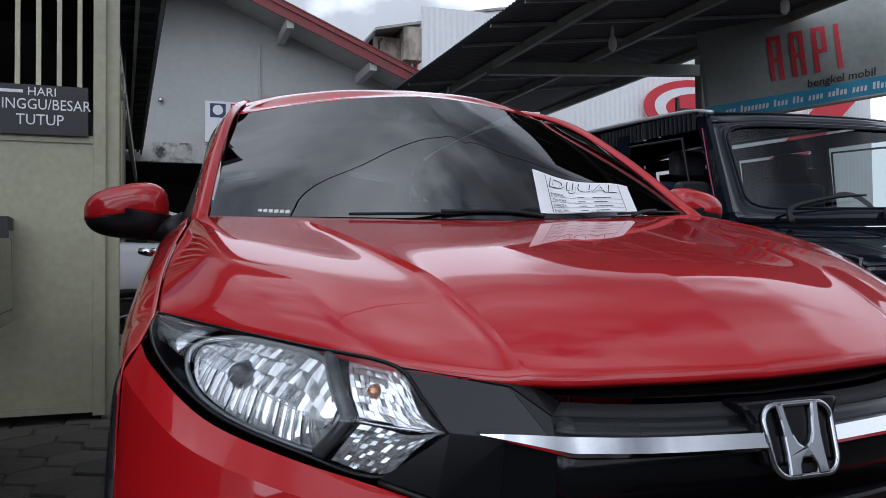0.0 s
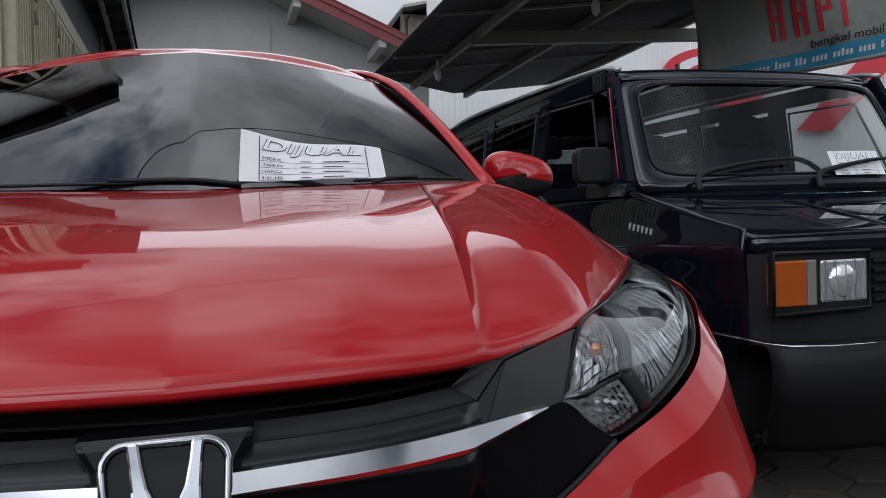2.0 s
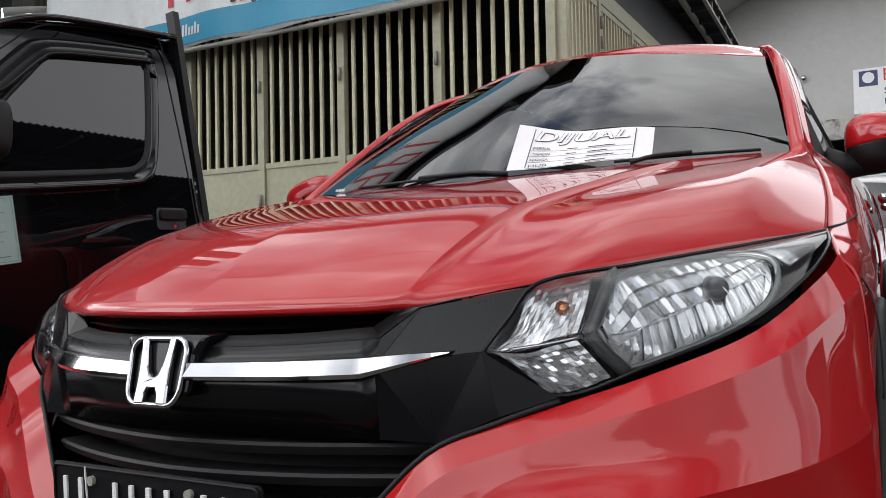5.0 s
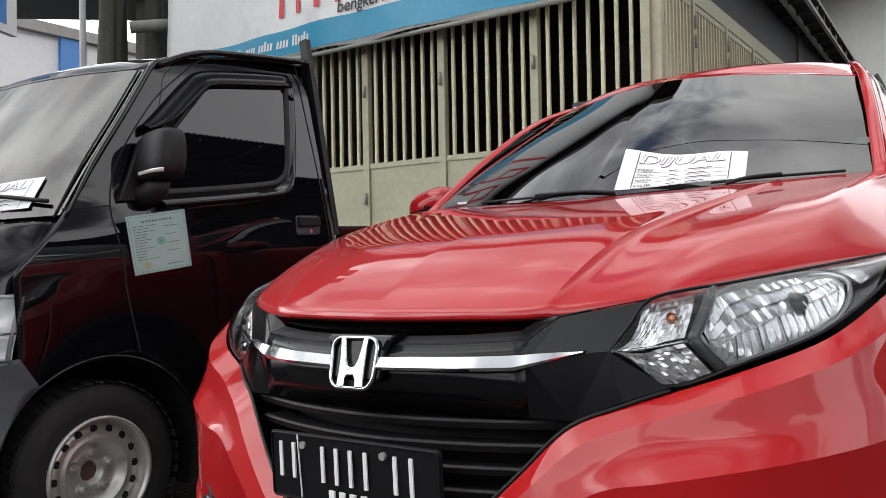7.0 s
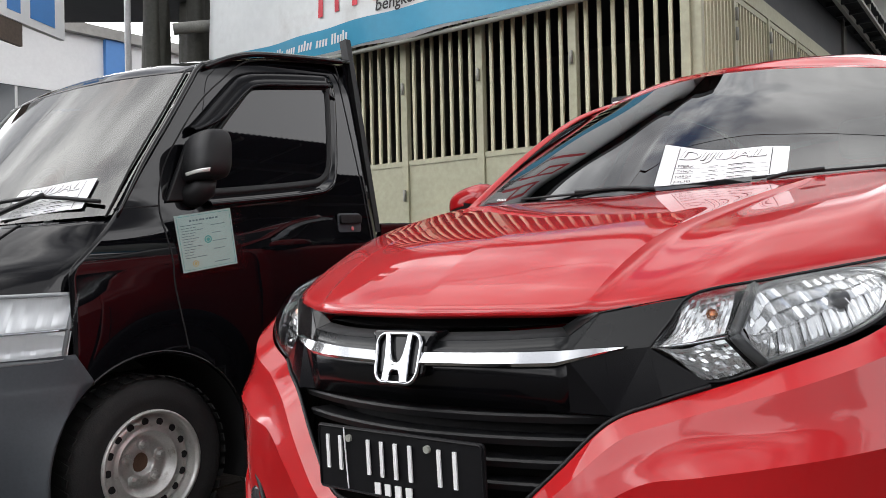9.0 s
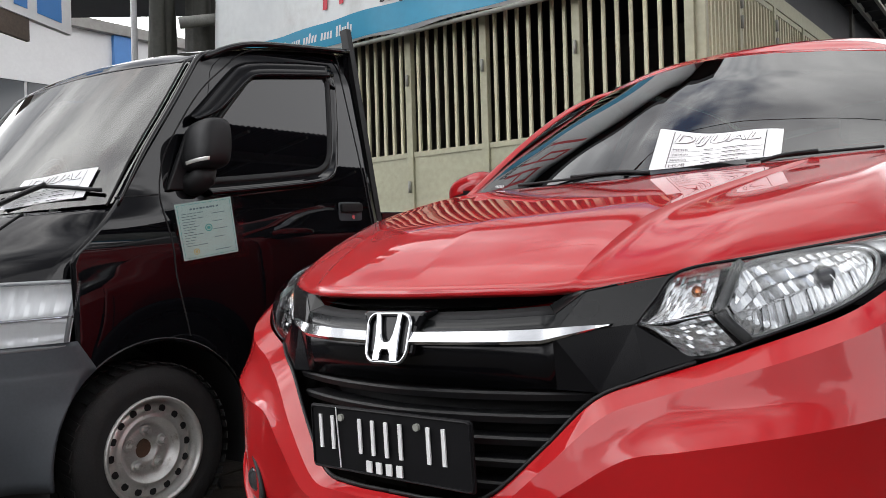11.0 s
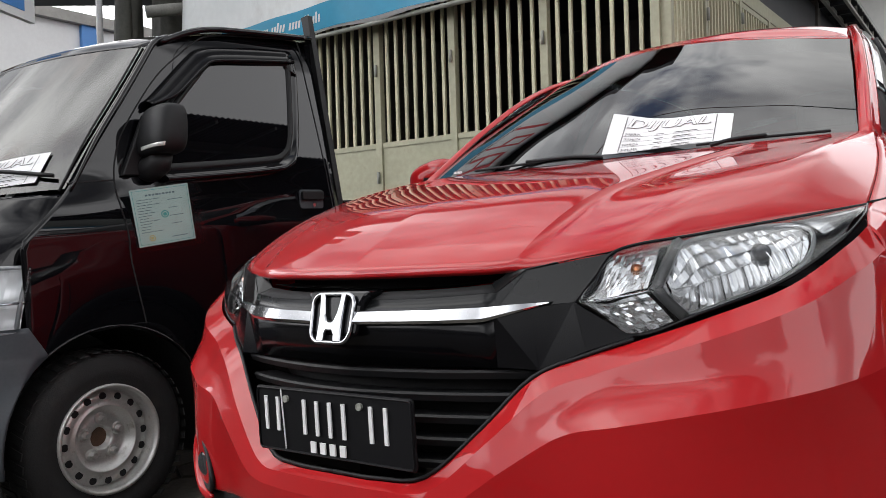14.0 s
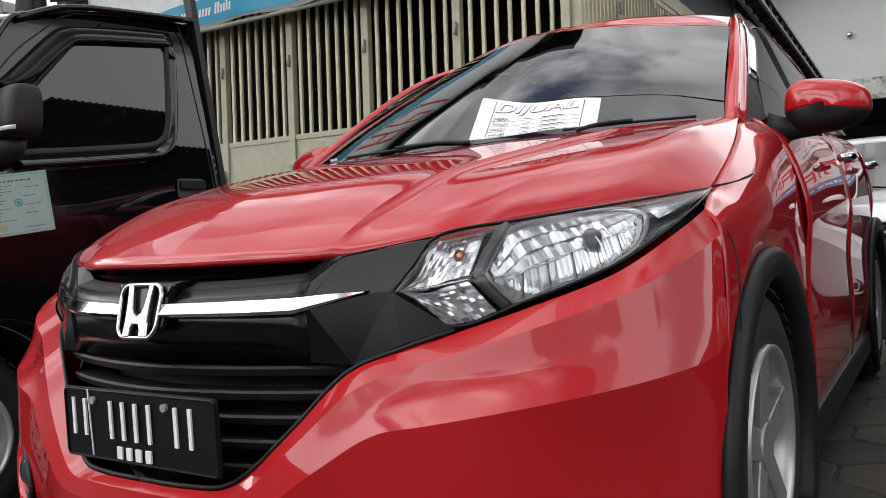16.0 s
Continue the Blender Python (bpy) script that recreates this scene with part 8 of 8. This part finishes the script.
def build_pavement():
    """Hexagonal paving blocks: the nearest one by one, the rest joined."""
    R, gap = 0.165, 0.006
    pv = thing("pavement", "worn grey hexagonal paving blocks of the yard", "pavement", m=SLOPE)
    tagged(pv, kind="structure")
    rnd = random.Random(11)

    def hexa(bm, cx, cy, z, tilt):
        rr = (R - gap) 
        top = [bm.verts.new((cx + (rr - 0.008) * math.cos(radians(60 * k + 30)), cy + (rr - 0.008) * math.sin(radians(60 * k + 30)), z + tilt[0] * math.cos(radians(60 * k + 30)) + tilt[1] * math.sin(radians(60 * k + 30)))) for k in range(6)]
        mid = [bm.verts.new((cx + rr * math.cos(radians(60 * k + 30)), cy + rr * math.sin(radians(60 * k + 30)), z - 0.008)) for k in range(6)]
        bot = [bm.verts.new((v.co.x, v.co.y, z - 0.05)) for v in mid]
        bm.faces.new(top)
        for k in range(6):
            bm.faces.new((mid[k], mid[(k + 1) % 6], top[(k + 1) % 6], top[k]))
            bm.faces.new((bot[k], bot[(k + 1) % 6], mid[(k + 1) % 6], mid[k]))
    shapes = []
    for k in range(6):
        bm = bmesh.new()
        hexa(bm, 0, 0, 0, (rnd.uniform(-0.002, 0.002), rnd.uniform(-0.002, 0.002)))
        me = bpy.data.meshes.new("paving_block")
        bm.to_mesh(me)
        bm.free()
        me.materials.append(PAVE)
        shapes.append(me)
    dx, dy = R * math.sqrt(3), R * 1.5
    far = bmesh.new()
    count = 0
    for j in range(-20, 62):
        for i in range(-22, 26):
            x, y = (i + 0.5 * (j % 2)) * dx, j * dy
            if not (-4.5 < x < 6.5 and -4.5 < y < 13):
                continue
            z = level(x, y) + rnd.uniform(-0.004, 0.003)
            if count < 296 and (0.75 < x < 2.6 and 0.6 < y < 7.5 or -1.35 < x < -0.75 and 1.0 < y < 4.2):
                o = new("paving_block", shapes[rnd.randrange(6)])
                o.parent = pv
                o.matrix_basis = pose(x, y, z, 0, 0, 60 * rnd.randrange(6))
                count += 1
            else:
                hexa(far, x, y, z, (rnd.uniform(-0.002, 0.002), rnd.uniform(-0.002, 0.002)))
    f = part("paving_field", far, PAVE, pv)
    tagged(f, kind="stuff")


build_pavement()

# ---- beyond the gate's end ----
TARP = mat("olive_tarp", (0.045, 0.045, 0.036), 0.7, vary=0.3, scale=3, bump=0.4, bscale=9)


def build_wrapped_post(x, y, r, h, seed):
    rnd = random.Random(seed)
    rows = []
    ph = [rnd.uniform(0, 6.28) for _ in range(4)]
    for i in range(25):
        z = h * i / 24
        rows.append([(x + (r + 0.03 * math.sin(3 * a + ph[0] + z) + 0.015 * math.sin(7 * a + ph[1] - 2 * z)) * math.cos(a), y + (r + 0.03 * math.sin(3 * a + ph[0] + z) + 0.015 * math.sin(7 * a + ph[1] - 2 * z)) * math.sin(a), z) for a in [k * math.pi / 12 for k in range(25)]])
    p = part("wrapped_post", sheet(rows), TARP, None, smooth=True)
    tagged(p, "tall post wrapped in dark olive tarpaulin", "post", group="posts beside the gate")


build_wrapped_post(-6.83, 3.95, 0.13, 5.6, 1)
build_wrapped_post(-6.72, 4.42, 0.17, 5.6, 2)
bm = bmesh.new()
tube(bm, [(-6.95, 3.70, 0.0), (-6.95, 3.70, 6.0)], 0.035, 10)
tagged(part("steel_pole", bm, mat("pale_pole", (0.42, 0.42, 0.42), 0.5, vary=0.15, scale=6), smooth=True), "thin pale steel pole beside the posts", "pole")
bm = bmesh.new()
tube(bm, [(-6.60, 4.02, 3.42), (-6.45, 4.22, 3.46), (-6.2, 4.5, 3.50)], 0.065, 12)
tagged(part("rolled_tarp", bm, mat("grey_tarp", (0.22, 0.22, 0.20), 0.7, vary=0.2, scale=8, bump=0.2, bscale=25), smooth=True), "rolled grey tarpaulin tied beside the banner", "tarpaulin")
eave = thing("far_eave", "dark roof eave on the far side of the posts", "roof")
bm = bmesh.new()
beam(bm, (-8.6, 3.55, 3.95), (-6.9, 4.6, 3.85), 0.9, 0.08)
part("roof_sheet", bm, DARKROOF, eave)

# sign board with blue panels
sb = thing("sign_board", "white sign board with blue panels on a brown frame", "sign")
P0, P1 = Vector((-7.09, 3.08, 0)), Vector((-6.0, 0.95, 0))
dv = (P1 - P0).normalized()
nv = Vector((-dv.y, dv.x, 0))
nv = nv if nv.x > 0 else -nv


def on_board(a0, a1, z0, z1, d0, d1):
    bm = bmesh.new()
    v = []
    for a in (a0, a1):
        for d in (d0, d1):
            for z in (z0, z1):
                v.append(bm.verts.new(P0 + dv * a + nv * d + Vector((0, 0, z))))
    for f in ((0, 1, 3, 2), (4, 6, 7, 5), (0, 4, 5, 1), (2, 3, 7, 6), (0, 2, 6, 4), (1, 5, 7, 3)):
        bm.faces.new([v[i] for i in f])
    return bm


part("board", on_board(0, 2.4, 3.20, 4.60, -0.06, 0), SIGNWHITE, sb)
for a0, a1 in ((0.16, 0.52), (0.66, 0.84), (1.0, 1.3), (1.5, 1.9)):
    part("blue_panel", on_board(a0, a1, 3.28, 4.4, 0.002, 0.006), SIGNBLUE, sb)
part("frame", on_board(0.62, 2.4, 2.98, 3.195, -0.05, -0.01), mat("brown_sheet", (0.09, 0.065, 0.05), 0.6, vary=0.25, scale=5), sb, "brown lower frame")
part("pole", boxed(-6.35, -6.25, 1.35, 1.45, -0.2, 3.2), STEELG, sb)

# showroom details on its yard side
def showroom_side():
    sh = bpy.data.objects["showroom"]
    # face towards the yard
    for k in range(8):
        y0 = 2.0 + 1.05 * k
        part("window", boxed(-17.04, -16.98, y0, y0 + 0.98, 3.5, 4.85), mat("dark_showroom_glass", (0.01, 0.018, 0.025), 0.05, spec=0.8), sh, "dark window bay")
    part("ribbon_frame", boxed(-17.0, -16.95, 1.9, 10.5, 4.85, 4.98), SIGNWHITE, sh)
    part("blue_column", boxed(-17.0, -16.88, 9.25, 9.75, -0.5, 6.3), SIGNBLUE, sh)


showroom_side()


def build_kerb():
    k = thing("kerb", "pale concrete kerb blocks beside the side gate", "kerb", m=SLOPE)
    tagged(k, kind="structure")
    for i in range(8):
        y = 4.40 + 0.72 * i
        x = -1.015 - 0.022 * i
        part("kerb_block", boxed(x - 0.075, x + 0.075, y, y + 0.44, level(x) - 0.05, level(x) + 0.022), CONCRETE, k, bevel=0.006)


build_kerb()


def build_torn_box():
    b = thing("torn_box", "torn pale box hung on the gate panel", "box")
    part("body", boxed(-2.0, -1.565, 4.20, 4.388, 0.80, 1.19), mat("pale_card", (0.40, 0.40, 0.37), 0.8, vary=0.15, scale=6), b, bevel=0.004)
    part("lid", boxed(-2.0, -1.560, 4.20, 4.388, 1.192, 1.262), SIGNBLACK, b, "dark open lid")
    rnd = random.Random(3)
    for i in range(9):
        z = 0.66 + 0.06 * i
        part("torn_edge", boxed(-1.62 - 0.03 * (i % 3), -1.556 + rnd.uniform(-0.02, 0.012), 4.186, 4.198, z, z + rnd.uniform(0.02, 0.06)), SIGNBLACK, b)


build_torn_box()


def hang_cable(name, a, b, sag):
    bm = bmesh.new()
    pts = [Vector(a).lerp(Vector(b), i / 40) - Vector((0, 0, sag * 4 * (i / 40) * (1 - i / 40))) for i in range(41)]
    tube(bm, pts, 0.012, 6)
    tagged(part(name, bm, DARK, smooth=True), "thin black overhead cable above the yard", "cable")


hang_cable("power_cable", (-16, -1.0, 7.6), (18, 11.0, 7.9), 0.5)
